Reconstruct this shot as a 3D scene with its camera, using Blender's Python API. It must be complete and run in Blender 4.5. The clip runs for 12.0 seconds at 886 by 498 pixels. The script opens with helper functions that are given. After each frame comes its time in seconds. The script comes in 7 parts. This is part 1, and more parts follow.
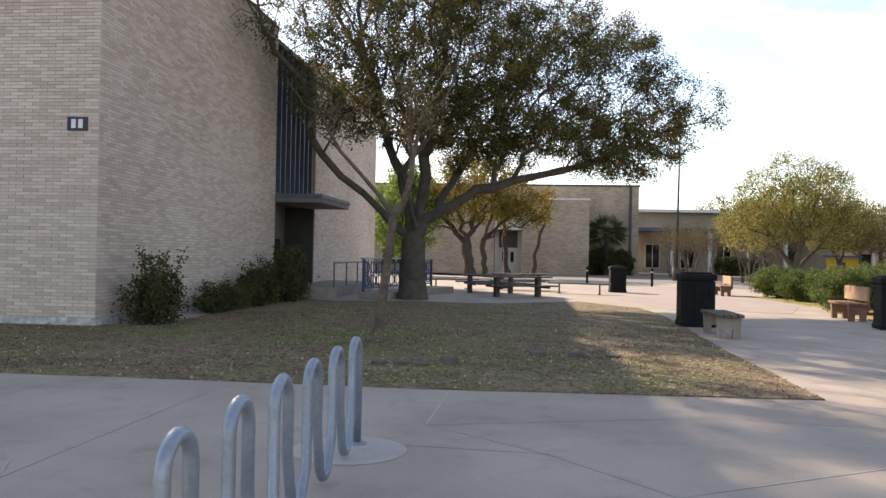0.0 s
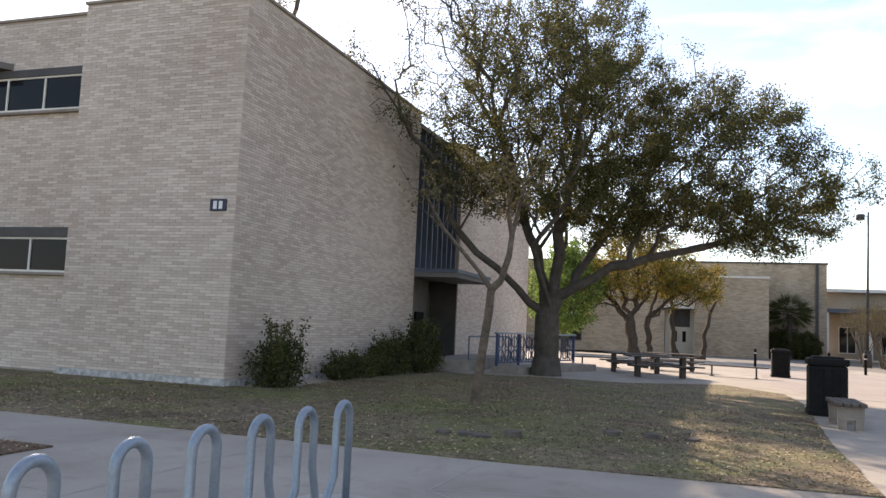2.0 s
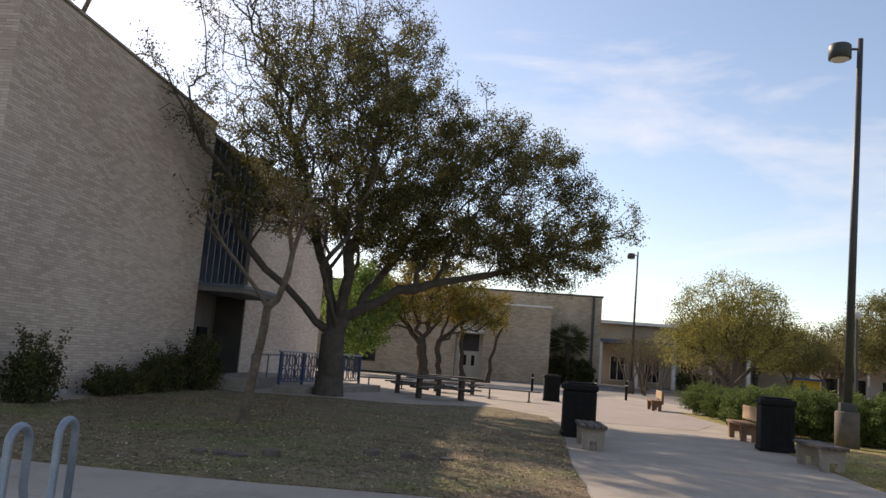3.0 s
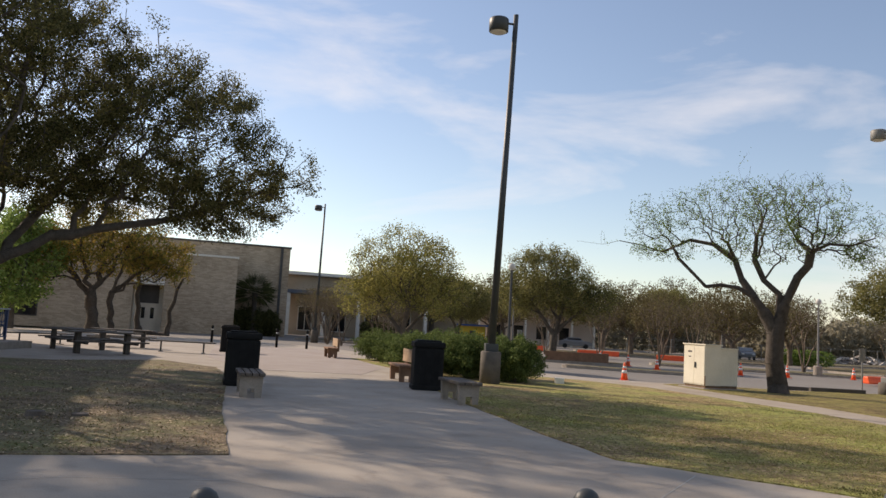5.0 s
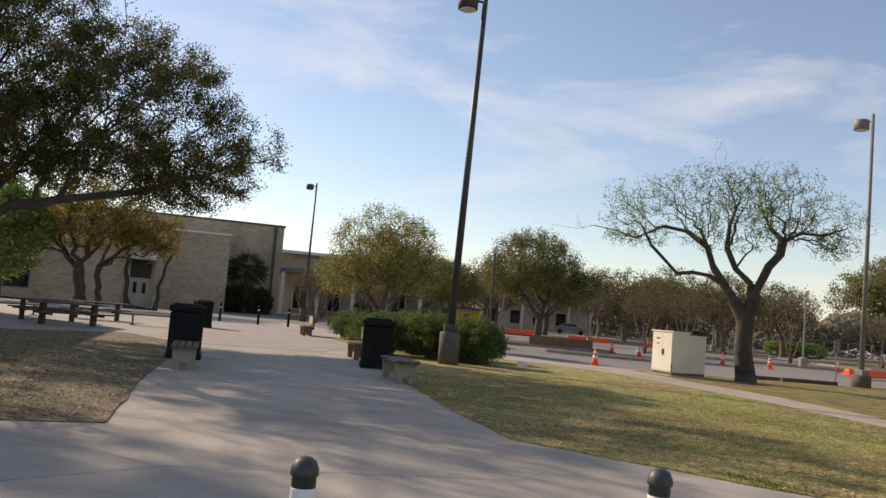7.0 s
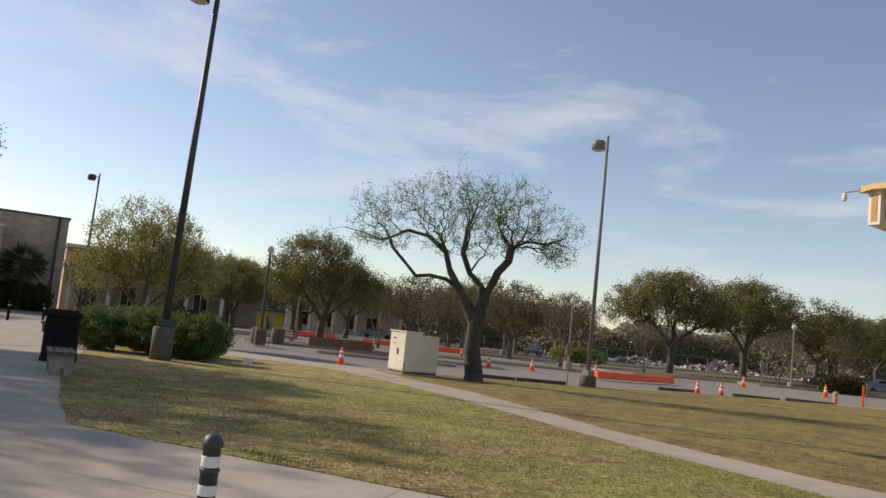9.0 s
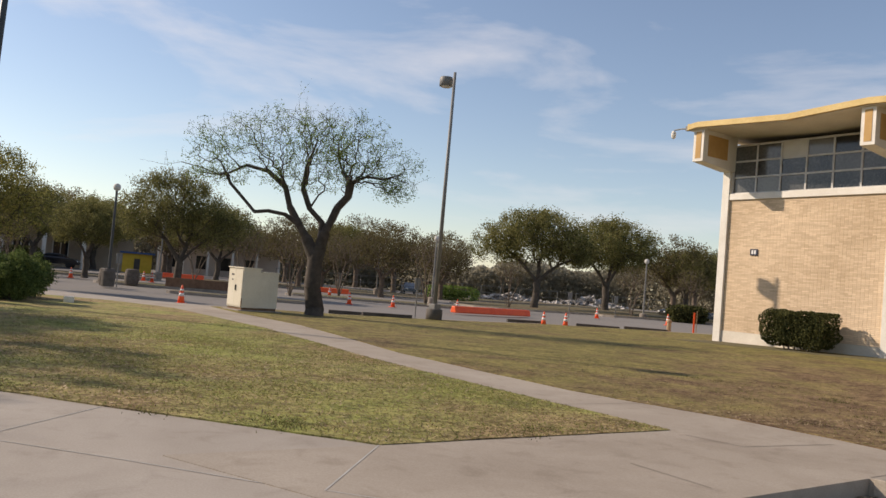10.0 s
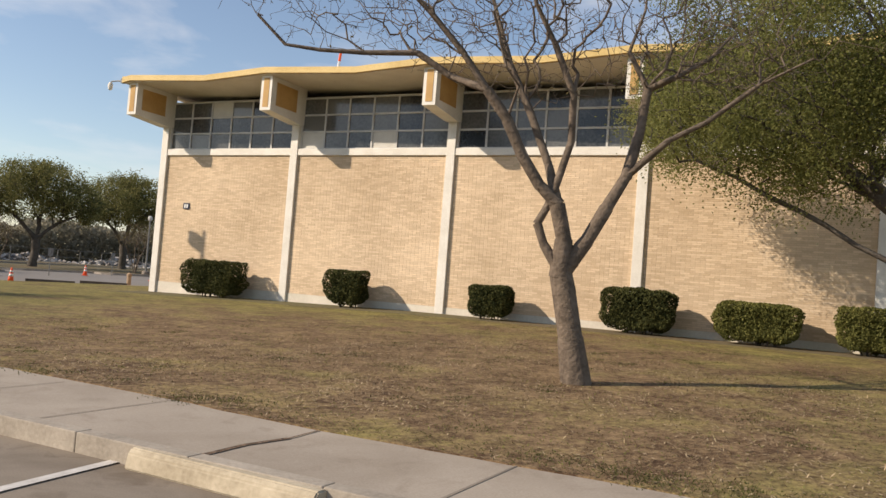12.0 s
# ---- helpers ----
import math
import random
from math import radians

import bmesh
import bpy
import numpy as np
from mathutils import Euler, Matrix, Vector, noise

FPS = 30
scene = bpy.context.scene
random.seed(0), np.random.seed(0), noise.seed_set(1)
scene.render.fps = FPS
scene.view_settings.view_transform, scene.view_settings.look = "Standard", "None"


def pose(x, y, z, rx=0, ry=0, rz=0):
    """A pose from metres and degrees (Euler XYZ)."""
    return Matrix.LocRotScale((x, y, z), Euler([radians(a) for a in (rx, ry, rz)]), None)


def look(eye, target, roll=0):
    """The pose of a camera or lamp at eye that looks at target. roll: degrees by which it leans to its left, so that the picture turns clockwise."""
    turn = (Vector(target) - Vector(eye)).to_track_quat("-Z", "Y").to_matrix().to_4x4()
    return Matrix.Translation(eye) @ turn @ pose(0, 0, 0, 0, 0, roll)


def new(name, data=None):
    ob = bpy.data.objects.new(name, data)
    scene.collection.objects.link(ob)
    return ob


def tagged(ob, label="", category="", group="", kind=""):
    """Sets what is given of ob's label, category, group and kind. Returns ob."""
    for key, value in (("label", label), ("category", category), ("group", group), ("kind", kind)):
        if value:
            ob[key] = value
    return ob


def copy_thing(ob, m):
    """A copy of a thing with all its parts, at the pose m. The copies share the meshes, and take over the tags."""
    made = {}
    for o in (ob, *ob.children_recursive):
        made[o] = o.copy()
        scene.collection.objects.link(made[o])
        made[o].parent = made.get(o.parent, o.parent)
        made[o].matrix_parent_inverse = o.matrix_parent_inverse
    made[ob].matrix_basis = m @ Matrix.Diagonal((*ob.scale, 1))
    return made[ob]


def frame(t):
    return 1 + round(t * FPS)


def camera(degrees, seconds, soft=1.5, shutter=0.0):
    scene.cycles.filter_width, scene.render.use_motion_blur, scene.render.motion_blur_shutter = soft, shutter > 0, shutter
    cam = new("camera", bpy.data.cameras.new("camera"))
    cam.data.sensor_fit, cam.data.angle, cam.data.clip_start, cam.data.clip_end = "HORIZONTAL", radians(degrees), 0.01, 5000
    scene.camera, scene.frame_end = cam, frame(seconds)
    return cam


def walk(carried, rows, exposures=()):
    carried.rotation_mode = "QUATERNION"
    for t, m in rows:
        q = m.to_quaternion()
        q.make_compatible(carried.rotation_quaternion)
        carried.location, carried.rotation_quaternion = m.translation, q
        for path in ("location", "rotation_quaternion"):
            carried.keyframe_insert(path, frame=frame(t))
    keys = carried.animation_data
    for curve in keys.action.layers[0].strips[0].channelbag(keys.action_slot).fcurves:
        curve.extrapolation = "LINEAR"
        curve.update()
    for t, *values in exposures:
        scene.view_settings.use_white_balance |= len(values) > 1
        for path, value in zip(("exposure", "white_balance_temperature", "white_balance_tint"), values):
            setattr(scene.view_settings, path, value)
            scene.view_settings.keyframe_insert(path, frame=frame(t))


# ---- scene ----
cam = camera(58.0, 12.0)
PATH = [
    (0, (-4.164, -0.038, 1.489), (-5.399, 1.536, 1.503), 1.1),
    (0.5, (-3.801, 0.147, 1.491), (-5.348, 1.413, 1.543), 0.1),
    (1, (-3.454, 0.317, 1.502), (-5.163, 1.349, 1.628), 1.9),
    (1.5, (-3.09, 0.518, 1.48), (-4.807, 1.534, 1.634), 2.4),
    (2, (-2.72, 0.75, 1.509), (-4.274, 1.994, 1.697), 2.6),
    (2.5, (-2.463, 0.865, 1.545), (-3.834, 2.301, 1.786), 3.8),
    (4.5, (-1.771, 1.17, 1.518), (-2.461, 3.035, 1.728), 3.4),
    (5, (-1.696, 1.256, 1.511), (-2.229, 3.174, 1.709), 3.3),
    (5.5, (-1.562, 1.335, 1.514), (-2.009, 3.275, 1.714), 4.2),
    (6, (-1.351, 1.422, 1.522), (-1.813, 3.358, 1.719), 5.2),
    (6.5, (-0.978, 1.597, 1.5), (-1.542, 3.51, 1.647), 5.1),
    (8.5, (1.883, 2.127, 1.522), (1.592, 4.095, 1.73), 4.5),
    (9, (2.864, 2.026, 1.562), (2.719, 4.01, 1.77), 5.8),
    (9.5, (3.805, 2.075, 1.508), (3.786, 4.071, 1.639), 5.4),
    (10, (4.774, 1.891, 1.485), (4.912, 3.884, 1.573), 4.8),
    (10.5, (5.955, 1.518, 1.47), (6.351, 3.476, 1.573), 5.1),
    (11, (7.301, 0.94, 1.465), (7.987, 2.815, 1.581), 5.1),
    (11.5, (8.706, -0.003, 1.442), (9.624, 1.772, 1.53), 5.2),
    (12, (10.047, -1.145, 1.469), (11.149, 0.522, 1.55), 4.4),
]
walk(cam, [(t, look(eye, target, roll)) for t, eye, target, roll in PATH], [(0, 0.95, 7450, 19), (0.5, 1.25, 7450, 19), (1.0, 1.35, 7350, 19), (1.5, 1.22, 7200, 18), (2.0, 0.92, 7200, 17), (2.5, 0.45, 7350, 18), (4.5, 0.06, 7200, 17), (5.5, 0.09, 7200, 17), (6.5, 0.06, 7200, 16), (8.5, -0.08, 7050, 17), (9.5, -0.15, 7050, 17), (10.5, -0.02, 7050, 16), (12, 0.03, 6950, 14)])

# ---- world, sun, exposure ----
SUN = Vector((-2.95, 1.005, 1.82)).normalized()
world = bpy.data.worlds.new("sky")
scene.world = world
world.use_nodes = True
wn, wl = world.node_tree.nodes, world.node_tree.links
wn.clear()
w_out, w_bg, w_sky = wn.new("ShaderNodeOutputWorld"), wn.new("ShaderNodeBackground"), wn.new("ShaderNodeTexSky")
w_sky.sky_type, w_sky.sun_disc = "NISHITA", False
w_sky.sun_elevation = math.asin(SUN.z)
w_sky.sun_rotation = math.atan2(SUN.x, SUN.y) % (2 * math.pi)
w_sky.air_density, w_sky.dust_density, w_sky.ozone_density = 1.0, 0.35, 1.6
w_co, w_map, w_noise = wn.new("ShaderNodeTexCoord"), wn.new("ShaderNodeMapping"), wn.new("ShaderNodeTexNoise")
w_map.inputs["Scale"].default_value = (1.2, 1.2, 4.6)
w_map.inputs["Rotation"].default_value = (0.0, 0.12, 0.6)
w_noise.inputs["Scale"].default_value, w_noise.inputs["Detail"].default_value = 2.0, 9.0
w_noise.inputs["Roughness"].default_value, w_noise.inputs["Distortion"].default_value = 0.56, 0.35
w_ramp, w_mix = wn.new("ShaderNodeValToRGB"), wn.new("ShaderNodeMixRGB")
w_ramp.color_ramp.elements[0].position, w_ramp.color_ramp.elements[0].color = 0.51, (0.02, 0.02, 0.02, 1)
w_ramp.color_ramp.elements[1].position, w_ramp.color_ramp.elements[1].color = 0.72, (0.64, 0.64, 0.64, 1)
w_mix.inputs[2].default_value = (6.2, 6.3, 6.5, 1)
wl.new(w_co.outputs["Generated"], w_map.inputs["Vector"])
wl.new(w_map.outputs["Vector"], w_noise.inputs["Vector"])
wl.new(w_noise.outputs["Fac"], w_ramp.inputs["Fac"])
wl.new(w_ramp.outputs["Color"], w_mix.inputs[0])
wl.new(w_sky.outputs["Color"], w_mix.inputs[1])
wl.new(w_mix.outputs["Color"], w_bg.inputs["Color"])
w_bg.inputs["Strength"].default_value = 0.148
wl.new(w_bg.outputs["Background"], w_out.inputs["Surface"])
sun_data = bpy.data.lights.new("sun", "SUN")
sun_data.energy, sun_data.angle, sun_data.color = 5.0, radians(0.53), (1.0, 0.9, 0.76)
sun_ob = new("sun", sun_data)
sun_ob.matrix_world = look(SUN * 80, (0, 0, 0))


# ---- materials ----
def mat(name, low, high, scale=6.0, rough=0.8, bump=0.3, metal=0.0, detail_scale=None, spec=0.4, bump_dist=0.01, rand=0.0, island=False, trans=0.0):
    """A surface whose colour wanders between two tones at a coarse and a fine scale, with fine relief."""
    m = bpy.data.materials.new(name)
    m.use_nodes = True
    n, l = m.node_tree.nodes, m.node_tree.links
    b = n["Principled BSDF"]
    b.inputs["Roughness"].default_value, b.inputs["Metallic"].default_value = rough, metal
    b.inputs["Specular IOR Level"].default_value = spec
    co = n.new("ShaderNodeTexCoord")
    big, fine = n.new("ShaderNodeTexNoise"), n.new("ShaderNodeTexNoise")
    big.inputs["Scale"].default_value, big.inputs["Detail"].default_value = scale, 5.0
    fine.inputs["Scale"].default_value, fine.inputs["Detail"].default_value = detail_scale or scale * 14, 4.0
    l.new(co.outputs["Object"], big.inputs["Vector"])
    l.new(co.outputs["Object"], fine.inputs["Vector"])
    add = n.new("ShaderNodeMath")
    add.operation = "MULTIPLY_ADD"
    add.inputs[1].default_value = 0.45
    l.new(fine.outputs["Fac"], add.inputs[0])
    half = n.new("ShaderNodeMath")
    half.operation = "MULTIPLY"
    half.inputs[1].default_value = 0.75
    l.new(big.outputs["Fac"], half.inputs[0])
    l.new(half.outputs[0], add.inputs[2])
    fac = add.outputs[0]
    if rand or island:
        src = n.new("ShaderNodeNewGeometry").outputs["Random Per Island"] if island else n.new("ShaderNodeObjectInfo").outputs["Random"]
        mul = n.new("ShaderNodeMath")
        mul.operation = "MULTIPLY_ADD"
        mul.inputs[1].default_value = rand or 0.5
        sub = n.new("ShaderNodeMath")
        sub.operation = "SUBTRACT"
        sub.inputs[1].default_value = (rand or 0.5) / 2
        l.new(src, mul.inputs[0])
        l.new(fac, mul.inputs[2])
        l.new(mul.outputs[0], sub.inputs[0])
        fac = sub.outputs[0]
    ramp = n.new("ShaderNodeValToRGB")
    ramp.color_ramp.elements[0].position, ramp.color_ramp.elements[1].position = 0.36, 0.84
    ramp.color_ramp.elements[0].color, ramp.color_ramp.elements[1].color = (*low, 1), (*high, 1)
    l.new(fac, ramp.inputs["Fac"])
    l.new(ramp.outputs["Color"], b.inputs["Base Color"])
    if bump:
        bp = n.new("ShaderNodeBump")
        bp.inputs["Strength"].default_value, bp.inputs["Distance"].default_value = bump, bump_dist
        l.new(fine.outputs["Fac"], bp.inputs["Height"])
        l.new(bp.outputs["Normal"], b.inputs["Normal"])
    if trans:
        b.inputs["Specular IOR Level"].default_value, b.inputs["Roughness"].default_value = 0.12, 0.75
        tr, mx, out = n.new("ShaderNodeBsdfTranslucent"), n.new("ShaderNodeMixShader"), n["Material Output"]
        l.new(ramp.outputs["Color"], tr.inputs["Color"])
        mx.inputs[0].default_value = trans
        l.new(b.outputs[0], mx.inputs[1])
        l.new(tr.outputs[0], mx.inputs[2])
        l.new(mx.outputs[0], out.inputs["Surface"])
    return m


def ground_mat(name, tones, scale, bump=0.6, bump_dist=0.02, fine=40.0, rough=0.95, stain=0.0):
    """Ground cover in four tones laid over each other by patches and by grain."""
    m = bpy.data.materials.new(name)
    m.use_nodes = True
    n, l = m.node_tree.nodes, m.node_tree.links
    b = n["Principled BSDF"]
    b.inputs["Roughness"].default_value, b.inputs["Specular IOR Level"].default_value = rough, 0.2
    co = n.new("ShaderNodeTexCoord")
    noises = []
    for s, d in ((scale, 6.0), (fine, 5.0), (scale * 0.17, 3.0)):
        t = n.new("ShaderNodeTexNoise")
        t.inputs["Scale"].default_value, t.inputs["Detail"].default_value = s, d
        l.new(co.outputs["Object"], t.inputs["Vector"])
        noises.append(t)
    ramps = []
    for (c0, c1), t in zip((tones[:2], tones[2:]), (noises[1], noises[1])):
        r = n.new("ShaderNodeValToRGB")
        r.color_ramp.elements[0].position, r.color_ramp.elements[1].position = 0.35, 0.68
        r.color_ramp.elements[0].color, r.color_ramp.elements[1].color = (*c0, 1), (*c1, 1)
        l.new(t.outputs["Fac"], r.inputs["Fac"])
        ramps.append(r)
    s1 = n.new("ShaderNodeMath")
    s1.operation = "ADD"
    l.new(noises[0].outputs["Fac"], s1.inputs[0])
    l.new(noises[2].outputs["Fac"], s1.inputs[1])
    r2 = n.new("ShaderNodeValToRGB")
    r2.color_ramp.elements[0].position, r2.color_ramp.elements[1].position = 0.40, 0.62
    h2 = n.new("ShaderNodeMath")
    h2.operation = "MULTIPLY"
    h2.inputs[1].default_value = 0.5
    l.new(s1.outputs[0], h2.inputs[0])
    l.new(h2.outputs[0], r2.inputs["Fac"])
    mx = n.new("ShaderNodeMixRGB")
    l.new(r2.outputs["Color"], mx.inputs[0])
    l.new(ramps[0].outputs["Color"], mx.inputs[1])
    l.new(ramps[1].outputs["Color"], mx.inputs[2])
    tone = mx.outputs["Color"]
    if stain:
        for s, lo, hi in ((0.55, 0.46, 0.64), (2.3, 0.54, 0.66)):
            t, r, mu = n.new("ShaderNodeTexNoise"), n.new("ShaderNodeValToRGB"), n.new("ShaderNodeMixRGB")
            t.inputs["Scale"].default_value, t.inputs["Detail"].default_value, t.inputs["Roughness"].default_value, t.inputs["Distortion"].default_value = s, 8.0, 0.62, 0.6
            l.new(co.outputs["Object"], t.inputs["Vector"])
            r.color_ramp.elements[0].position, r.color_ramp.elements[1].position = lo, hi
            r.color_ramp.elements[0].color, r.color_ramp.elements[1].color = (0, 0, 0, 1), (stain, stain, stain, 1)
            l.new(t.outputs["Fac"], r.inputs["Fac"])
            mu.blend_type = "MULTIPLY"
            mu.inputs[2].default_value = (0.58, 0.54, 0.50, 1)
            l.new(r.outputs["Color"], mu.inputs[0])
            l.new(tone, mu.inputs[1])
            tone = mu.outputs["Color"]
    l.new(tone, b.inputs["Base Color"])
    bp = n.new("ShaderNodeBump")
    bp.inputs["Strength"].default_value, bp.inputs["Distance"].default_value = bump, bump_dist
    l.new(noises[1].outputs["Fac"], bp.inputs["Height"])
    l.new(bp.outputs["Normal"], b.inputs["Normal"])
    return m


def lawn_mat(name, straw, soil, green, lush, patch, share, centre=None, reach=8.0, fine=55.0):
    """Turf: straw and bare soil in patches, green in others, broken up by blades and clods; a worn middle where a centre is given."""
    m = bpy.data.materials.new(name)
    m.use_nodes = True
    n, l = m.node_tree.nodes, m.node_tree.links
    b = n["Principled BSDF"]
    b.inputs["Roughness"].default_value, b.inputs["Specular IOR Level"].default_value = 0.95, 0.15
    co = n.new("ShaderNodeTexCoord")

    def cloud(scale, detail, rough=0.6):
        t = n.new("ShaderNodeTexNoise")
        t.inputs["Scale"].default_value, t.inputs["Detail"].default_value, t.inputs["Roughness"].default_value = scale, detail, rough
        l.new(co.outputs["Object"], t.inputs["Vector"])
        return t.outputs["Fac"]

    def two(fac, p0, p1, c0, c1):
        r = n.new("ShaderNodeValToRGB")
        r.color_ramp.elements[0].position, r.color_ramp.elements[1].position = p0, p1
        r.color_ramp.elements[0].color, r.color_ramp.elements[1].color = (*c0, 1), (*c1, 1)
        l.new(fac, r.inputs["Fac"])
        return r.outputs["Color"]

    def sums(a, b_, ka, kb):
        q, s = n.new("ShaderNodeMath"), n.new("ShaderNodeMath")
        q.operation, s.operation = "MULTIPLY", "MULTIPLY_ADD"
        q.inputs[1].default_value, s.inputs[1].default_value = kb, ka
        l.new(b_, q.inputs[0])
        l.new(a, s.inputs[0])
        l.new(q.outputs[0], s.inputs[2])
        return s.outputs[0]

    grain, clod, mid, wide = cloud(fine, 6.0, 0.7), cloud(9.0, 7.0, 0.75), cloud(patch, 7.0, 0.65), cloud(patch * 0.22, 4.0)
    blot = cloud(1.9, 8.0, 0.72)
    g2 = sums(sums(grain, clod, 0.45, 0.55), sums(blot, mid, 0.6, 0.4), 0.64, 0.36)
    dry = two(g2, 0.445, 0.56, soil, straw)
    wet = two(g2, 0.44, 0.56, green, lush)
    where = sums(mid, wide, 0.6, 0.4)
    if centre:
        mp = n.new("ShaderNodeMapping")
        mp.inputs["Location"].default_value = (-centre[0] / reach, -centre[1] / reach, 0)
        mp.inputs["Scale"].default_value = (1 / reach, 1 / reach, 0)
        ln = n.new("ShaderNodeVectorMath")
        ln.operation = "LENGTH"
        l.new(co.outputs["Object"], mp.inputs["Vector"])
        l.new(mp.outputs["Vector"], ln.inputs[0])
        far = two(ln.outputs["Value"], 0.25, 1.25, (0, 0, 0), (1, 1, 1))
        where = sums(where, far, 0.84, 0.16)
    mask = two(sums(where, clod, 0.8, 0.2), share - 0.06, share + 0.06, (0, 0, 0), (1, 1, 1))
    mx = n.new("ShaderNodeMixRGB")
    l.new(mask, mx.inputs[0])
    l.new(dry, mx.inputs[1])
    l.new(wet, mx.inputs[2])
    l.new(mx.outputs["Color"], b.inputs["Base Color"])
    bp = n.new("ShaderNodeBump")
    bp.inputs["Strength"].default_value, bp.inputs["Distance"].default_value = 0.5, 0.02
    l.new(g2, bp.inputs["Height"])
    l.new(bp.outputs["Normal"], b.inputs["Normal"])
    return m


def glass_mat(name, tint, rough=0.05, spec=0.6):
    m = bpy.data.materials.new(name)
    m.use_nodes = True
    b = m.node_tree.nodes["Principled BSDF"]
    b.inputs["Base Color"].default_value = (*tint, 1)
    b.inputs["Roughness"].default_value, b.inputs["Specular IOR Level"].default_value = rough, spec
    return m


M_CONCRETE = ground_mat("concrete", ((0.325, 0.282, 0.234), (0.365, 0.32, 0.268), (0.375, 0.33, 0.277), (0.43, 0.383, 0.325)), 0.9, 0.15, 0.003, 60.0, 0.85, 0.28)
M_WALK = ground_mat("weathered concrete", ((0.32, 0.27, 0.215), (0.365, 0.312, 0.25), (0.37, 0.318, 0.257), (0.435, 0.378, 0.31)), 0.9, 0.15, 0.003, 60.0, 0.88, 0.32)
M_ASPHALT = ground_mat("worn asphalt", ((0.20, 0.165, 0.127), (0.24, 0.20, 0.156), (0.25, 0.21, 0.165), (0.30, 0.255, 0.203)), 0.6, 0.3, 0.004, 80.0, 0.9, 0.6)
M_ROAD = ground_mat("road asphalt", ((0.175, 0.16, 0.143), (0.215, 0.197, 0.178), (0.205, 0.19, 0.172), (0.255, 0.235, 0.212)), 0.12, 0.3, 0.006, 30.0, 0.9)
M_PAVER = ground_mat("red brick paving", ((0.285, 0.24, 0.213), (0.345, 0.293, 0.262), (0.335, 0.29, 0.26), (0.40, 0.352, 0.315)), 1.0, 0.4, 0.006, 30.0, 0.9)
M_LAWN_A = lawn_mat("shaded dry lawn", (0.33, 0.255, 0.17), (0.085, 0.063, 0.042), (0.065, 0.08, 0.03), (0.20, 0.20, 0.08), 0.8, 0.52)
M_LAWN_B = lawn_mat("green lawn", (0.54, 0.40, 0.205), (0.12, 0.08, 0.037), (0.055, 0.075, 0.017), (0.35, 0.345, 0.10), 0.36, 0.50)
M_LAWN_C = lawn_mat("brown winter lawn", (0.32, 0.22, 0.12), (0.075, 0.043, 0.024), (0.06, 0.062, 0.019), (0.30, 0.245, 0.085), 0.7, 0.52, (16.5, 11.0), 13.0)
M_EARTH = ground_mat("dry ground", ((0.11, 0.085, 0.05), (0.19, 0.15, 0.09), (0.10, 0.10, 0.045), (0.16, 0.14, 0.07)), 0.15, 0.6, 0.03, 8.0)
M_MULCH = ground_mat("bark mulch", ((0.08, 0.054, 0.036), (0.22, 0.15, 0.10), (0.12, 0.082, 0.055), (0.28, 0.195, 0.135)), 3.0, 1.0, 0.05, 26.0)
M_SEAL = mat("pale joint sealant", (0.34, 0.32, 0.28), (0.48, 0.45, 0.41), 3.0, 0.9)
M_JOINT = mat("joint", (0.17, 0.145, 0.115), (0.26, 0.225, 0.18), 3.0, 0.95)
M_BRICK14 = mat("tan roman brick", (0.47, 0.378, 0.312), (0.73, 0.637, 0.548), 0.2, 0.85, 0.3, rand=0.34, island=True, detail_scale=60)
M_BRICK14_ONE = mat("tan roman brick, single", (0.47, 0.378, 0.312), (0.73, 0.637, 0.548), 0.2, 0.85, 0.3, rand=0.34, detail_scale=60)
M_MORTAR14 = mat("grey mortar", (0.34, 0.28, 0.225), (0.44, 0.37, 0.30), 2.0, 0.9)
M_BRICK17 = mat("cream roman brick", (0.50, 0.37, 0.235), (0.82, 0.645, 0.45), 0.25, 0.85, 0.3, rand=0.24, island=True, detail_scale=50)
M_MORTAR17 = mat("cream mortar", (0.50, 0.375, 0.245), (0.62, 0.475, 0.325), 2.0, 0.9)
M_BRICKFAR = mat("far tan brick", (0.28, 0.215, 0.15), (0.56, 0.45, 0.33), 0.25, 0.9, 0.3, detail_scale=11)
M_BRICKFAR_ROW = mat("far tan brick rows", (0.29, 0.22, 0.15), (0.58, 0.465, 0.34), 0.25, 0.9, 0.3, rand=0.26, island=True, detail_scale=11)
M_PLINTH = mat("chipped plinth paint", (0.20, 0.19, 0.18), (0.72, 0.72, 0.70), 9.0, 0.8, 0.4)
M_WHITE = mat("white painted concrete", (0.62, 0.58, 0.50), (0.80, 0.77, 0.70), 1.5, 0.6, 0.1)
M_FRAME17 = mat("weathered grey-white window frame", (0.42, 0.41, 0.39), (0.62, 0.60, 0.56), 2.0, 0.5, 0.1)
M_OFFWHITE = mat("off-white soffit", (0.56, 0.51, 0.42), (0.72, 0.67, 0.57), 1.0, 0.7, 0.1)
M_FASCIA = mat("yellow fascia", (0.52, 0.36, 0.12), (0.70, 0.52, 0.22), 1.0, 0.6, 0.1)
M_OCHRE = mat("ochre panel", (0.42, 0.24, 0.08), (0.56, 0.35, 0.13), 2.0, 0.7, 0.1)
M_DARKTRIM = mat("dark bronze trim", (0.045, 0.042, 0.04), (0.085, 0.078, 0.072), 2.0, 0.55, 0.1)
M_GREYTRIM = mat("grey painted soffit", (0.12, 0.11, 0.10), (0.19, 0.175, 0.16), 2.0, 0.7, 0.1)
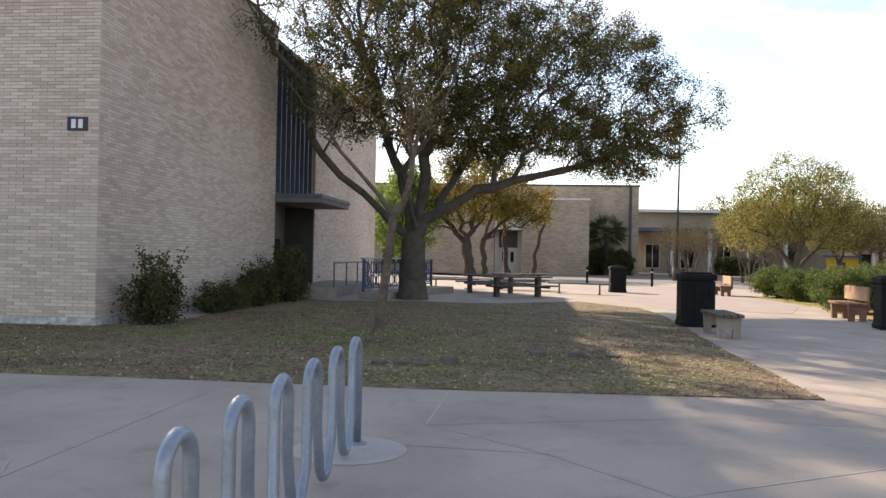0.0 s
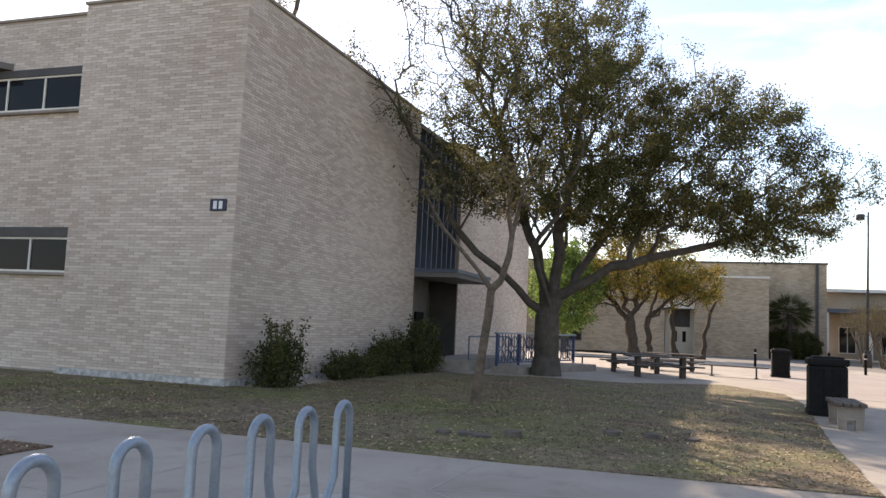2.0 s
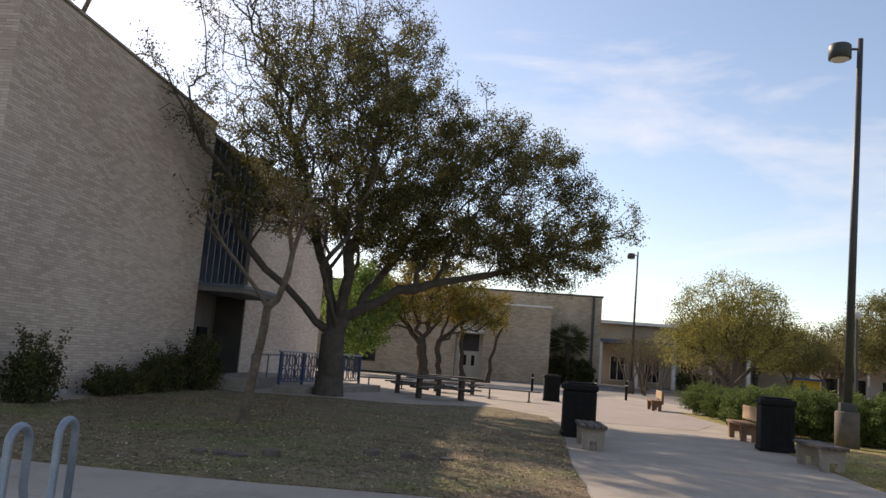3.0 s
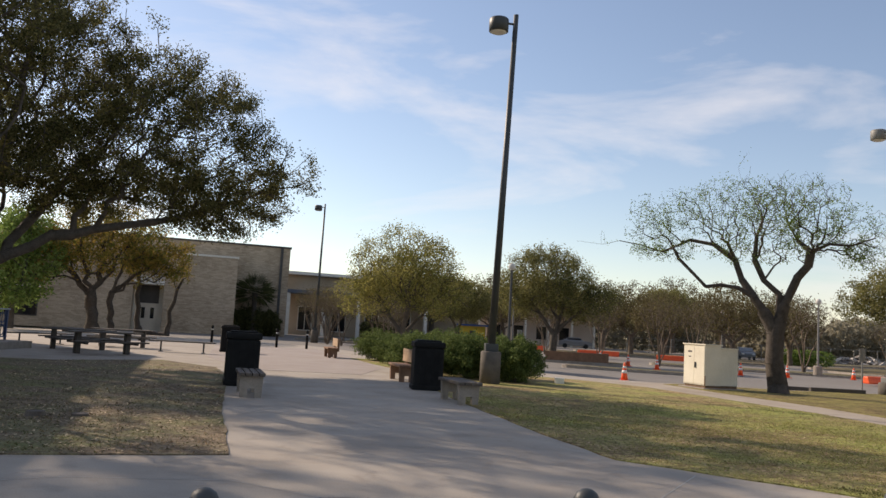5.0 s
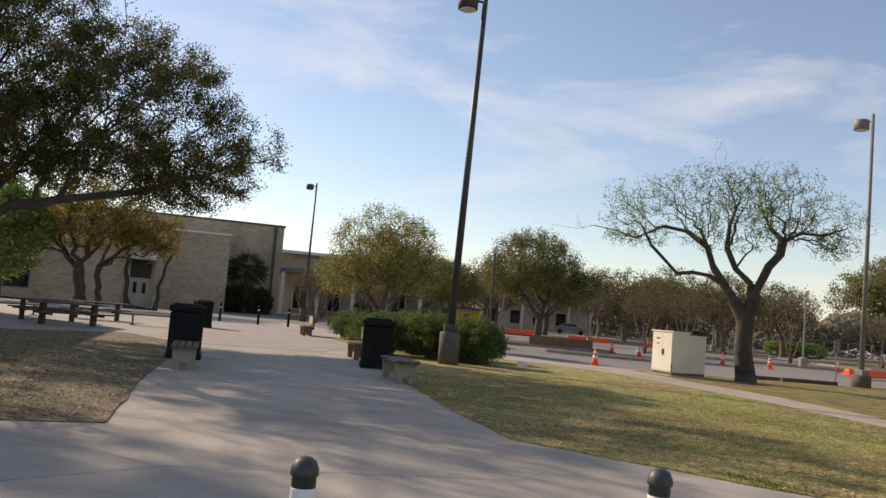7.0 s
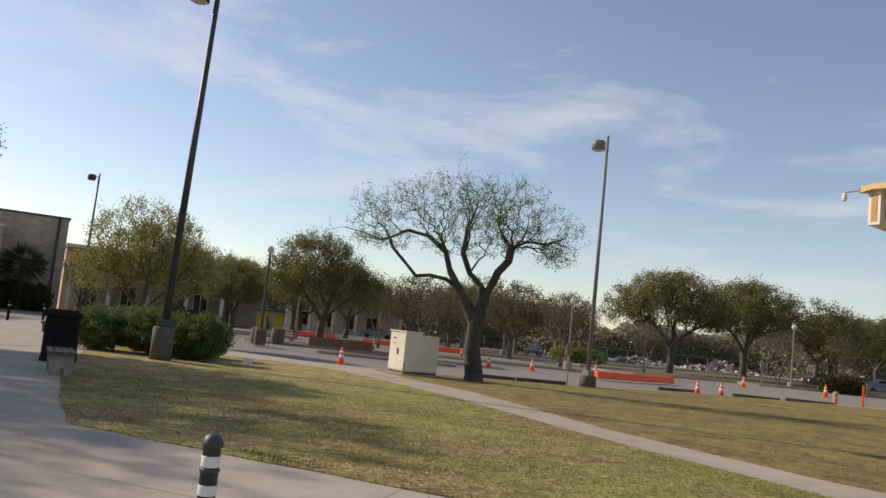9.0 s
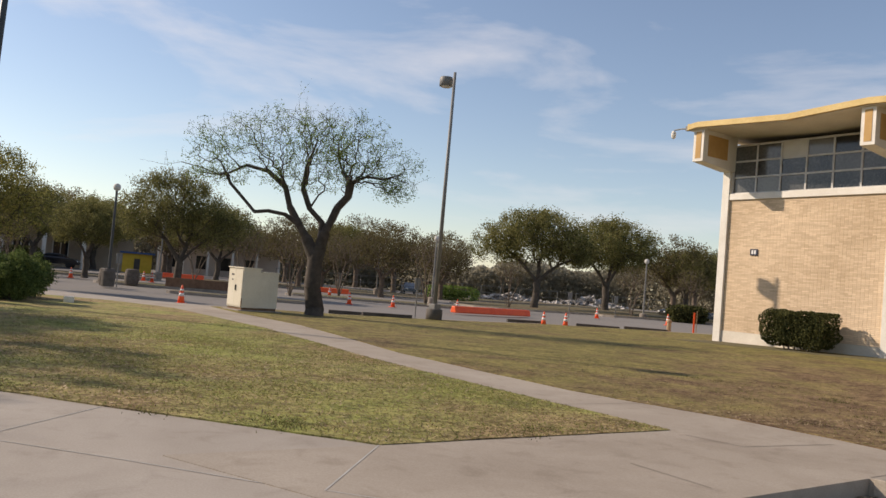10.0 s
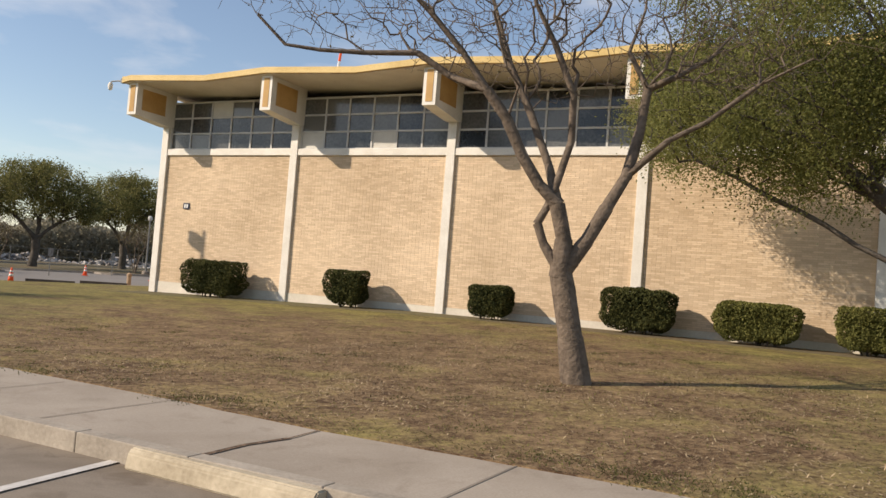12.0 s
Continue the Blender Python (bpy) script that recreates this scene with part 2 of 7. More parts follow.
M_BLUEGREY = mat("blue-grey metal panel", (0.06, 0.075, 0.105), (0.11, 0.13, 0.17), 2.0, 0.5, 0.1)
M_RAILBLUE = mat("blue painted rail", (0.035, 0.055, 0.12), (0.06, 0.09, 0.18), 2.0, 0.5, 0.1)
M_GLASS = glass_mat("dark window glass", (0.014, 0.016, 0.019), 0.04, 0.14)
M_GLASS17 = mat("grey window glass", (0.010, 0.012, 0.014), (0.15, 0.15, 0.14), 0.7, 0.10, 0.0, rand=0.5, spec=0.5)
M_BLIND = mat("pale window blind", (0.50, 0.48, 0.43), (0.62, 0.60, 0.54), 3.0, 0.8, 0.1)
M_GALV = mat("galvanised steel", (0.19, 0.235, 0.28), (0.32, 0.375, 0.43), 3.0, 0.42, 0.02, metal=0.5)
M_POLE = mat("dark painted steel", (0.035, 0.04, 0.04), (0.065, 0.07, 0.07), 3.0, 0.5, 0.1)
M_POLE_PALE = mat("weathered grey steel", (0.15, 0.15, 0.14), (0.24, 0.235, 0.22), 3.0, 0.55, 0.1)
M_BLACK = mat("black plastic", (0.008, 0.008, 0.008), (0.02, 0.02, 0.02), 5.0, 0.75, 0.15, spec=0.12)
M_BASECON = mat("cast concrete base", (0.22, 0.19, 0.16), (0.36, 0.32, 0.27), 4.0, 0.9, 0.4)
M_PALECON = mat("pale cast concrete", (0.19, 0.158, 0.13), (0.36, 0.31, 0.258), 4.0, 0.9, 0.4)
M_WOOD = mat("weathered bench wood", (0.055, 0.044, 0.036), (0.17, 0.14, 0.115), 5.0, 0.8, 0.4)
M_WOODRED = mat("brown bench wood", (0.13, 0.07, 0.04), (0.26, 0.15, 0.09), 5.0, 0.8, 0.4)
M_WOODTAN = mat("tan bench board", (0.30, 0.20, 0.12), (0.44, 0.31, 0.20), 5.0, 0.8, 0.3)
M_TABLE = mat("dark table timber", (0.05, 0.042, 0.036), (0.11, 0.095, 0.08), 4.0, 0.75, 0.3)
M_CABINET = mat("cream enamel", (0.60, 0.55, 0.43), (0.74, 0.70, 0.57), 1.2, 0.5, 0.1)
M_RUST = mat("rusty edge", (0.10, 0.06, 0.035), (0.24, 0.15, 0.09), 8.0, 0.9)
M_ORANGE = mat("orange plastic", (0.78, 0.075, 0.02), (0.92, 0.14, 0.03), 3.0, 0.5, 0.1)
M_REFLECT = mat("white reflective band", (0.66, 0.66, 0.64), (0.82, 0.82, 0.80), 3.0, 0.5, 0.05)
M_PAINT = mat("worn white road paint", (0.40, 0.37, 0.33), (0.72, 0.69, 0.64), 7.0, 0.8, 0.1)
M_NAVY = mat("navy sign", (0.015, 0.02, 0.045), (0.025, 0.03, 0.06), 3.0, 0.4, 0.0)
M_BARK = mat("grey bark", (0.05, 0.042, 0.033), (0.13, 0.11, 0.09), 4.0, 0.95, 0.9, detail_scale=22, bump_dist=0.03)
M_BARKPALE = mat("pale bark", (0.062, 0.047, 0.034), (0.215, 0.165, 0.122), 5.0, 0.95, 0.9, detail_scale=17, bump_dist=0.03)
M_STOP = mat("dirty cream concrete", (0.30, 0.245, 0.165), (0.56, 0.48, 0.35), 3.0, 0.9, 0.5, detail_scale=25)
M_OIL = mat("oil-stained asphalt", (0.07, 0.058, 0.045), (0.15, 0.125, 0.10), 5.0, 0.6, 0.2)
M_KERB = mat("worn kerb concrete", (0.24, 0.205, 0.16), (0.46, 0.40, 0.325), 1.6, 0.9, 0.5, detail_scale=30)
# lamp footings: the shade of their near side is in this dark tone
M_LAMPBASE = mat("footing concrete darkened for shade", (0.075, 0.066, 0.057), (0.15, 0.132, 0.112), 4.0, 0.9, 0.4)
M_BARKDARK = mat("dark bark", (0.035, 0.028, 0.022), (0.11, 0.09, 0.072), 4.0, 0.95, 0.9, detail_scale=22, bump_dist=0.03)
M_LEAF_OAK = mat("live oak leaf", (0.05, 0.056, 0.02), (0.20, 0.18, 0.072), 0.6, 0.5, 0.0, rand=0.5, island=True, trans=0.42)
M_LEAF_YELLOW = mat("yellow green leaf", (0.14, 0.15, 0.04), (0.42, 0.37, 0.12), 0.5, 0.55, 0.0, rand=0.5, island=True, trans=0.4)
M_LEAF_AUTUMN = mat("autumn leaf", (0.13, 0.14, 0.03), (0.36, 0.24, 0.06), 0.5, 0.55, 0.0, rand=0.6, island=True, trans=0.4)
M_LEAF_SPRING = mat("spring leaf", (0.11, 0.18, 0.04), (0.26, 0.34, 0.10), 0.6, 0.5, 0.0, rand=0.5, island=True, trans=0.4)
M_LEAF_GREEN = mat("mid green leaf", (0.08, 0.088, 0.029), (0.29, 0.265, 0.10), 0.4, 0.5, 0.0, rand=0.5, island=True, trans=0.4)
M_LEAF_BROWN = mat("brown green leaf", (0.085, 0.07, 0.03), (0.19, 0.16, 0.075), 0.4, 0.6, 0.0, rand=0.5, island=True, trans=0.3)
M_LEAF_HANG = mat("hanging oak leaf", (0.11, 0.125, 0.036), (0.31, 0.31, 0.11), 0.5, 0.55, 0.0, rand=0.4, island=True, trans=0.55)
M_SHRUB = mat("shrub leaf", (0.05, 0.08, 0.023), (0.19, 0.24, 0.075), 1.5, 0.5, 0.0, rand=0.5, island=True, trans=0.3)
M_HEDGE = mat("clipped hedge leaf", (0.028, 0.036, 0.013), (0.115, 0.115, 0.04), 1.5, 0.5, 0.0, rand=0.5, island=True, trans=0.2)
M_HEDGELIGHT = mat("pale olive hedge leaf", (0.07, 0.075, 0.02), (0.24, 0.235, 0.075), 1.5, 0.5, 0.0, rand=0.5, island=True, trans=0.25)
# leaf tones lifted and greyed to carry the haze of distance
M_WOODS = mat("winter woods paled for haze", (0.24, 0.22, 0.16), (0.40, 0.37, 0.28), 0.05, 0.9, 0.0, rand=0.3, island=True, trans=0.6)
M_GRASS = mat("grass blade", (0.125, 0.15, 0.04), (0.35, 0.33, 0.115), 0.4, 0.7, 0.0, rand=0.3, island=True, trans=0.5)
M_GRASSDRY = mat("dry grass blade", (0.21, 0.145, 0.08), (0.36, 0.265, 0.15), 0.3, 0.8, 0.0, rand=0.3, island=True, trans=0.5)
M_WEED = mat("dark green weed blade", (0.065, 0.068, 0.024), (0.14, 0.138, 0.05), 0.6, 0.7, 0.0, rand=0.4, island=True, trans=0.4)
M_LITTER = mat("fallen leaf", (0.14, 0.085, 0.04), (0.54, 0.41, 0.25), 0.8, 0.8, 0.0, rand=0.6, island=True)
M_RUBBLE = mat("pale rubble", (0.12, 0.105, 0.09), (0.48, 0.45, 0.41), 0.6, 0.9, 0.2, rand=0.6, island=True)
M_STRAW = mat("dead straw", (0.14, 0.095, 0.052), (0.46, 0.35, 0.21), 0.8, 0.85, 0.0, rand=0.7, island=True)
M_YELLOW = mat("yellow panel", (0.62, 0.40, 0.02), (0.76, 0.52, 0.05), 2.0, 0.5, 0.0)
M_BLUE = mat("blue roof panel", (0.03, 0.08, 0.22), (0.05, 0.12, 0.30), 2.0, 0.5, 0.0)
M_CARS = [mat("car paint " + c, tuple(0.8 * v for v in t), t, 1.0, 0.25, 0.0, spec=0.6) for c, t in
          (("white", (0.72, 0.72, 0.70)), ("black", (0.02, 0.02, 0.022)), ("grey", (0.22, 0.23, 0.24)), ("red", (0.30, 0.03, 0.03)))]
M_TYRE = mat("tyre rubber", (0.012, 0.012, 0.012), (0.025, 0.025, 0.025), 5.0, 0.85)
M_PINK = mat("far rendered wall", (0.52, 0.42, 0.34), (0.66, 0.56, 0.46), 0.6, 0.85, 0.1)

# ---- tools for building ----
ANG = radians(32.0)
UX, UY = math.cos(ANG), math.sin(ANG)


def grid(o, s, v):
    """A place s metres along the campus grid and v metres across it, from o."""
    return (o[0] + s * UX - v * UY, o[1] + s * UY + v * UX)


def height(x, y):
    """The lie of the land: a gentle rise to the east, a gentle fall to the north."""
    return 0.025 * min(max(x - 13, 0), 12) - 0.007 * min(max(y - 22, 0), 15)


def link(name, bm, material, parent=None, label="", smooth=False):
    me = bpy.data.meshes.new(name)
    bm.to_mesh(me)
    bm.free()
    for m in material if isinstance(material, (list, tuple)) else [material]:
        me.materials.append(m)
    if smooth:
        me.shade_smooth()
    ob = new(name, me)
    ob.parent = parent
    if label:
        ob["label"] = label
    return ob


def part(name, bm, material, parent, label="", smooth=False):
    return link(name, bm, material, parent, label, smooth)


def thing(name, m, label, category, group="", kind=""):
    ob = new(name)
    ob.matrix_world = m
    ob.empty_display_size = 0.2
    return tagged(ob, label, category, group, kind)


def raw(name, verts, faces, material, parent=None, label="", smooth=False):
    me = bpy.data.meshes.new(name)
    me.from_pydata(verts, [], faces)
    me.materials.append(material)
    if smooth:
        me.shade_smooth()
    ob = new(name, me)
    ob.parent = parent
    if label:
        ob["label"] = label
    return ob


def box(x0, x1, y0, y1, z0, z1, bevel=0.0, bm=None):
    bm = bm or bmesh.new()
    vs = [bm.verts.new((x, y, z)) for z in (z0, z1) for x, y in ((x0, y0), (x1, y0), (x1, y1), (x0, y1))]
    fs = [bm.faces.new([vs[i] for i in f]) for f in ((3, 2, 1, 0), (4, 5, 6, 7), (0, 1, 5, 4), (1, 2, 6, 5), (2, 3, 7, 6), (3, 0, 4, 7))]
    if bevel:
        edges = list({e for f in fs for e in f.edges})
        bmesh.ops.bevel(bm, geom=edges, offset=bevel, segments=2, affect="EDGES", profile=0.6)
    return bm


def tube(points, radii, sides=8, bm=None, cap=True):
    """A tapered round tube through points."""
    bm = bm or bmesh.new()
    pts = [Vector(p) for p in points]
    rings = []
    for i, p in enumerate(pts):
        d = (pts[min(i + 1, len(pts) - 1)] - pts[max(i - 1, 0)]).normalized()
        a = d.orthogonal().normalized() if i == 0 else (a - d * a.dot(d)).normalized()
        b = d.cross(a)
        r = radii[i] if isinstance(radii, (list, tuple)) else radii
        rings.append([bm.verts.new(p + r * (math.cos(t) * a + math.sin(t) * b)) for t in [2 * math.pi * k / sides for k in range(sides)]])
    for q, s in zip(rings, rings[1:]):
        for k in range(sides):
            bm.faces.new((q[k], q[(k + 1) % sides], s[(k + 1) % sides], s[k]))
    if cap:
        bm.faces.new(rings[0][::-1])
        bm.faces.new(rings[-1])
    return bm


def lathe(profile, sides=20, bm=None, at=(0, 0, 0)):
    """A solid of revolution from (radius, z) pairs, bottom to top."""
    bm = bm or bmesh.new()
    rings = [[bm.verts.new((at[0] + r * math.cos(2 * math.pi * k / sides), at[1] + r * math.sin(2 * math.pi * k / sides), at[2] + z)) for k in range(sides)]
             for r, z in profile]
    for q, s in zip(rings, rings[1:]):
        for k in range(sides):
            bm.faces.new((q[k], q[(k + 1) % sides], s[(k + 1) % sides], s[k]))
    bm.faces.new(rings[0][::-1])
    bm.faces.new(rings[-1])
    return bm


def slab(name, poly, top, thick, material, label, category, wobble=0.0, step=3.0, kind="structure"):
    """A sheet of ground that follows the lie of the land, with its edges turned down."""
    if wobble:
        fine = []
        for (x0, y0), (x1, y1) in zip(poly, poly[1:] + poly[:1]):
            n = max(1, int(math.hypot(x1 - x0, y1 - y0) / 0.35)) if math.hypot(x0, y0) < 32 else 1
            for k in range(n):
                x, y = x0 + (x1 - x0) * k / n, y0 + (y1 - y0) * k / n
                w = wobble if k else 0
                fine.append((x + w * noise.noise((x * 1.7, y * 1.7, 3)), y + w * noise.noise((x * 1.7, y * 1.7, 9))))
        poly = fine
    bm = bmesh.new()
    face = bm.faces.new([bm.verts.new((x, y, 0)) for x, y in poly])
    if face.normal.z < 0 or sum(a[0] * b[1] - a[1] * b[0] for a, b in zip(poly, poly[1:] + poly[:1])) < 0:
        bmesh.ops.reverse_faces(bm, faces=[face])
    bmesh.ops.triangulate(bm, faces=bm.faces[:])
    for axis in (0, 1):
        lo, hi = (22, 37) if axis else (13, 25)
        v = lo
        while v <= hi:
            co, no = [0, 0, 0], [0, 0, 0]
            co[axis], no[axis] = v, 1
            bmesh.ops.bisect_plane(bm, geom=bm.verts[:] + bm.edges[:] + bm.faces[:], plane_co=co, plane_no=no)
            v += step
    for v in bm.verts:
        v.co.z = height(v.co.x, v.co.y) + top
    if thick:
        rim = [e for e in bm.edges if e.is_boundary]
        low = {}
        for e in rim:
            for v in e.verts:
                if v not in low:
                    low[v] = bm.verts.new(v.co - Vector((0, 0, thick)))
        for e in rim:
            f = e.link_faces[0]
            i = list(f.verts).index(e.verts[0])
            a, b = (e.verts[0], e.verts[1]) if f.verts[(i + 1) % len(f.verts)] == e.verts[1] else (e.verts[1], e.verts[0])
            bm.faces.new((b, a, low[a], low[b]))
    ob = link(name, bm, material)
    return tagged(ob, label, category, "", kind)


def inside(poly, xs, ys):
    """Which of the points lie in the polygon."""
    hit = np.zeros(len(xs), bool)
    for (x0, y0), (x1, y1) in zip(poly, poly[1:] + poly[:1]):
        if y0 != y1:
            hit ^= ((ys > y0) != (ys > y1)) & (xs < (x1 - x0) * (ys - y0) / (y1 - y0) + x0)
    return hit


def heights(xs, ys):
    return 0.025 * np.clip(xs - 13, 0, 12) - 0.007 * np.clip(ys - 22, 0, 15)


def flakes(centres, size, seed, spread=0.5, flat=False, slim=0.5):
    """Verts and faces of one small leaf (two bent triangles) at each centre."""
    rng = np.random.default_rng(seed)
    n = len(centres)
    a = rng.normal(size=(n, 3))
    if flat:
        a[:, 2] *= 0.25
    a /= np.linalg.norm(a, axis=1, keepdims=True)
    r = rng.normal(size=(n, 3))
    if flat:
        r[:, 2] *= 0.25
    b = np.cross(a, r) if not flat else np.stack([-a[:, 1], a[:, 0], 0.2 * r[:, 2]], 1)
    b /= np.linalg.norm(b, axis=1, keepdims=True) + 1e-9
    s = size * (1 - spread / 2 + spread * rng.random((n, 1)))
    v = np.stack([centres - a * s, centres + b * s * slim, centres + a * s, centres - b * s * slim], 1).reshape(-1, 3)
    i = np.arange(n)[:, None] * 4
    return v, (i + [0, 1, 2, 3])


# ---- ground ----
K = (9.45, 9.15)
PLAZA = [K, grid(K, -45, 0), (-62, -12), (-78, 42), (-34, 50), (-24, 50), (-14.5, 41), (-8.0, 36.0), (-4.5, 33.6), (-1.8, 33.4), (-0.9, 34.1),
         (3.1, 35.0), (8.8, 39.0), (13, 42.7), (20, 41.6), (60, 38), (66, -10), (29.5, -25.5)]
LAWN_A = [(-6.22, 9.28), (-8.42, 12.84), (-10.1, 15.8), (-12.4, 19.8), (-14.2, 22.3), (-17.1, 23.9), (-18.1, 20.4), (-20.2, 19.2), (-22.0, 17.2),
          (-24.0, 17.4), (-18.0, 8.6), grid((-18.68, 7.82), -26, 0.4), grid((-14.02, 4.18), -24, 0), (-14.02, 4.18), (-9.52, 6.96)]
LAWN_B = [(-2.2, 11.7), (0.07, 10.82), (2.04, 10.1), (4.87, 9.13), (8.24, 11.1), (6.73, 13.4), (4.68, 16.8), (1.8, 22.56), (-2.1, 29.0), (-4.8, 30.8),
          (-9.0, 31.5), (-13.5, 37.5), (-15.5, 36.0), (-10.8, 28.8), (-8.4, 23.6), (-6.3, 18.9), (-5.5, 17.4), (-3.4, 13.6)]
LAWN_C = [(10.9, 10.4), (12.6, 7.2), (13.3, 5.6), (14.75, 2.9), (26, -18), (60, -8), (56, 36), (20, 41.0), (13, 42.2), (8.8, 38.4), (3.1, 34.5), (-0.8, 33.6),
          (-1.6, 32.4), (-0.05, 29.2), (2.5, 25.0), (5.2, 18.4), (7.8, 14.2), (9.6, 12.4), (10.4, 11.3)]
bm = bmesh.new()
bmesh.ops.create_grid(bm, x_segments=60, y_segments=60, size=900)
for v in bm.verts:
    v.co.z = height(v.co.x, v.co.y) - 0.30
tagged(link("ground", bm, M_EARTH), "dry bare ground reaching to the horizon", "ground", "", "structure")
slab("pavement", PLAZA, 0.0, 0.5, M_CONCRETE, "grey concrete campus plaza with joints and cracks", "pavement")
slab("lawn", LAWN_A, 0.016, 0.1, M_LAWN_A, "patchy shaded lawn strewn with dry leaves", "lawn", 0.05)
slab("lawn", LAWN_B, 0.016, 0.1, M_LAWN_B, "green and tan lawn beside the concrete path", "lawn", 0.05)
slab("lawn", LAWN_C, 0.016, 0.1, M_LAWN_C, "brown winter lawn in front of the cream building", "lawn", 0.05)
NEARLOT = [K, grid(K, -48, 0), (-20, -45), (45, -45), (30.5, -25.2)]
slab("parking_lot", NEARLOT, -0.15, 0, M_ASPHALT, "worn brown-grey parking lot below the kerb", "parking lot")
FARLOT = [(-60, 62), (-23, 49), (-14.2, 41), (-8.0, 35.8), (-4.5, 33.4), (-1.8, 33.2), (3.1, 34.8), (8.8, 38.8), (13, 42.5), (20, 41.4), (75, 36), (120, 120), (-80, 150)]
slab("road", FARLOT, -0.13, 0, M_ROAD, "grey asphalt street and car park beyond the lawns", "road")
mx0 = (-12.17, 3.05)
MULCH = [mx0, grid(mx0, -2.4, 0), grid(mx0, -2.4, -9), grid(mx0, 0, -9)]
slab("mulch_bed", MULCH, 0.02, 0.1, M_MULCH, "bed of brown bark mulch set in the concrete", "mulch bed", 0.08)
ax0 = (-14.6, 1.5)
slab("asphalt_patch", [ax0, grid(ax0, -14, 0), grid(ax0, -14, -12), grid(ax0, 0, -12)], 0.006, 0.05, M_ASPHALT, "dark asphalt strip beside the mulch bed", "pavement")
slab("paving", [(-13.4, 22.6), (-10.4, 24.2), (-11.3, 28.5), (-15.2, 36.5), (-21.0, 44.5), (-25.5, 41.0), (-18.0, 28.0)], 0.006, 0.05, M_PAVER,
     "faded red brick paving across the plaza", "pavement")
slab("walkway", [K, (14.3, 0.7), (26, -19.6), (27.2, -18.4), (14.75, 2.9), (13.3, 5.6), (12.6, 7.2), (10.9, 10.4), (10.4, 11.3), (9.6, 12.4), (7.8, 14.2),
                 (5.2, 18.4), (2.5, 25.0), (-0.05, 29.2), (-1.6, 32.4), (-4.8, 31.6), (-2.1, 29.0), (1.8, 22.56), (4.68, 16.8), (6.73, 13.4), (8.24, 11.1), (4.87, 9.13), (3.2, 8.2), (5.4, 6.62)],
     0.006, 0.15, M_WALK, "weathered tan concrete footpath along the lawns", "footpath", 0.0)
# islands with kerbs in the car park
for cx, cy, rx, ry in ((-8.7, 55, 5.0, 2.0), (6.5, 62, 9.0, 2.2), (29, 77, 18, 11), (-3, 46.5, 4.0, 0.9), (-24, 70, 10, 4), (34, 66, 12, 3), (-6, 86, 16, 4), (14, 100, 26, 5)):
    pts = [(cx + rx * math.copysign(abs(math.cos(a)) ** 0.6, math.cos(a)), cy + ry * math.copysign(abs(math.sin(a)) ** 0.6, math.sin(a)))
           for a in [2 * math.pi * k / 24 for k in range(24)]]
    isl = slab("kerbed_island", pts, 0.02, 0.3, M_BASECON, "kerbed planting island in the car park", "kerb")
    slab("island_soil", [(cx + (x - cx) * (1 - 0.16 / rx), cy + (y - cy) * (1 - 0.16 / ry)) for x, y in pts], 0.03, 0.05, M_EARTH, "dry soil and leaf litter in the island", "soil")


def strip(name, pts, width, top, material, label, kind="structure", category="joint"):
    """A thin line laid on the ground through points."""
    bm = bmesh.new()
    for (x0, y0), (x1, y1) in zip(pts, pts[1:]):
        n = max(1, int(math.hypot(x1 - x0, y1 - y0) / 2))
        d = math.hypot(x1 - x0, y1 - y0)
        nx, ny = -(y1 - y0) / d * width / 2, (x1 - x0) / d * width / 2
        row = []
        for k in range(n + 1):
            x, y = x0 + (x1 - x0) * k / n, y0 + (y1 - y0) * k / n
            row.append((bm.verts.new((x + nx, y + ny, height(x, y) + top)), bm.verts.new((x - nx, y - ny, height(x, y) + top))))
        for p, q in zip(row, row[1:]):
            bm.faces.new((p[0], p[1], q[1], q[0]))
    return tagged(link(name, bm, material), label, category, "", kind)


JL = "dark narrow joint between concrete slabs"
for pts in ([(-9.52, 6.96), (-8.58, 5.40), (-7.25, 5.22), (-6.07, 4.82), (-4.5, 7.84)], [(-4.52, 7.84), (-5.5, 8.08), (-6.8, 7.46), (-8.58, 5.40)],
            [(-4.52, 7.84), (-1.69, 9.33), (-1.27, 11.09)], [(-13.07, 4.28), (-12.17, 3.05)], [(-11.25, 1.77), (-9.99, 2.52), (-9.29, 2.09)],
            [(-11.54, 5.49), (-9.57, 2.27), (-8.4, 0.4)], [(4.85, 9.12), (4.49, 7.49), (5.6, 7.14)], [(2.1, 10.05), (1.72, 8.4), (1.35, 6.8)], [(-1.2, 9.23), (0.4, 8.77), (1.72, 8.4), (2.95, 8.0), (4.22, 7.53)], [(7.14, 9.09), (7.58, 8.33)],
            [(8.33, 10.84), (8.78, 10.35), (10.14, 10.93)], [(9.5, 9.2), (10.93, 10.08)], [(-8.4, 12.8), (-4.4, 14.9)],
            [(-10.1, 15.8), (-6.3, 18.9)], [(-12.4, 19.8), (-8.4, 23.4)], [(-16.0, 2.4), (-15.0, 0.9)], [(-8.6, 4.5), (-7.25, 5.22)]):
    pale = pts[0][0] < 5.0
    strip("joint", pts, 0.016, 0.0085 if pts[0][0] > 4 else 0.0035, M_SEAL if pale else M_JOINT, "pale sealed joint between concrete slabs" if pale else JL)
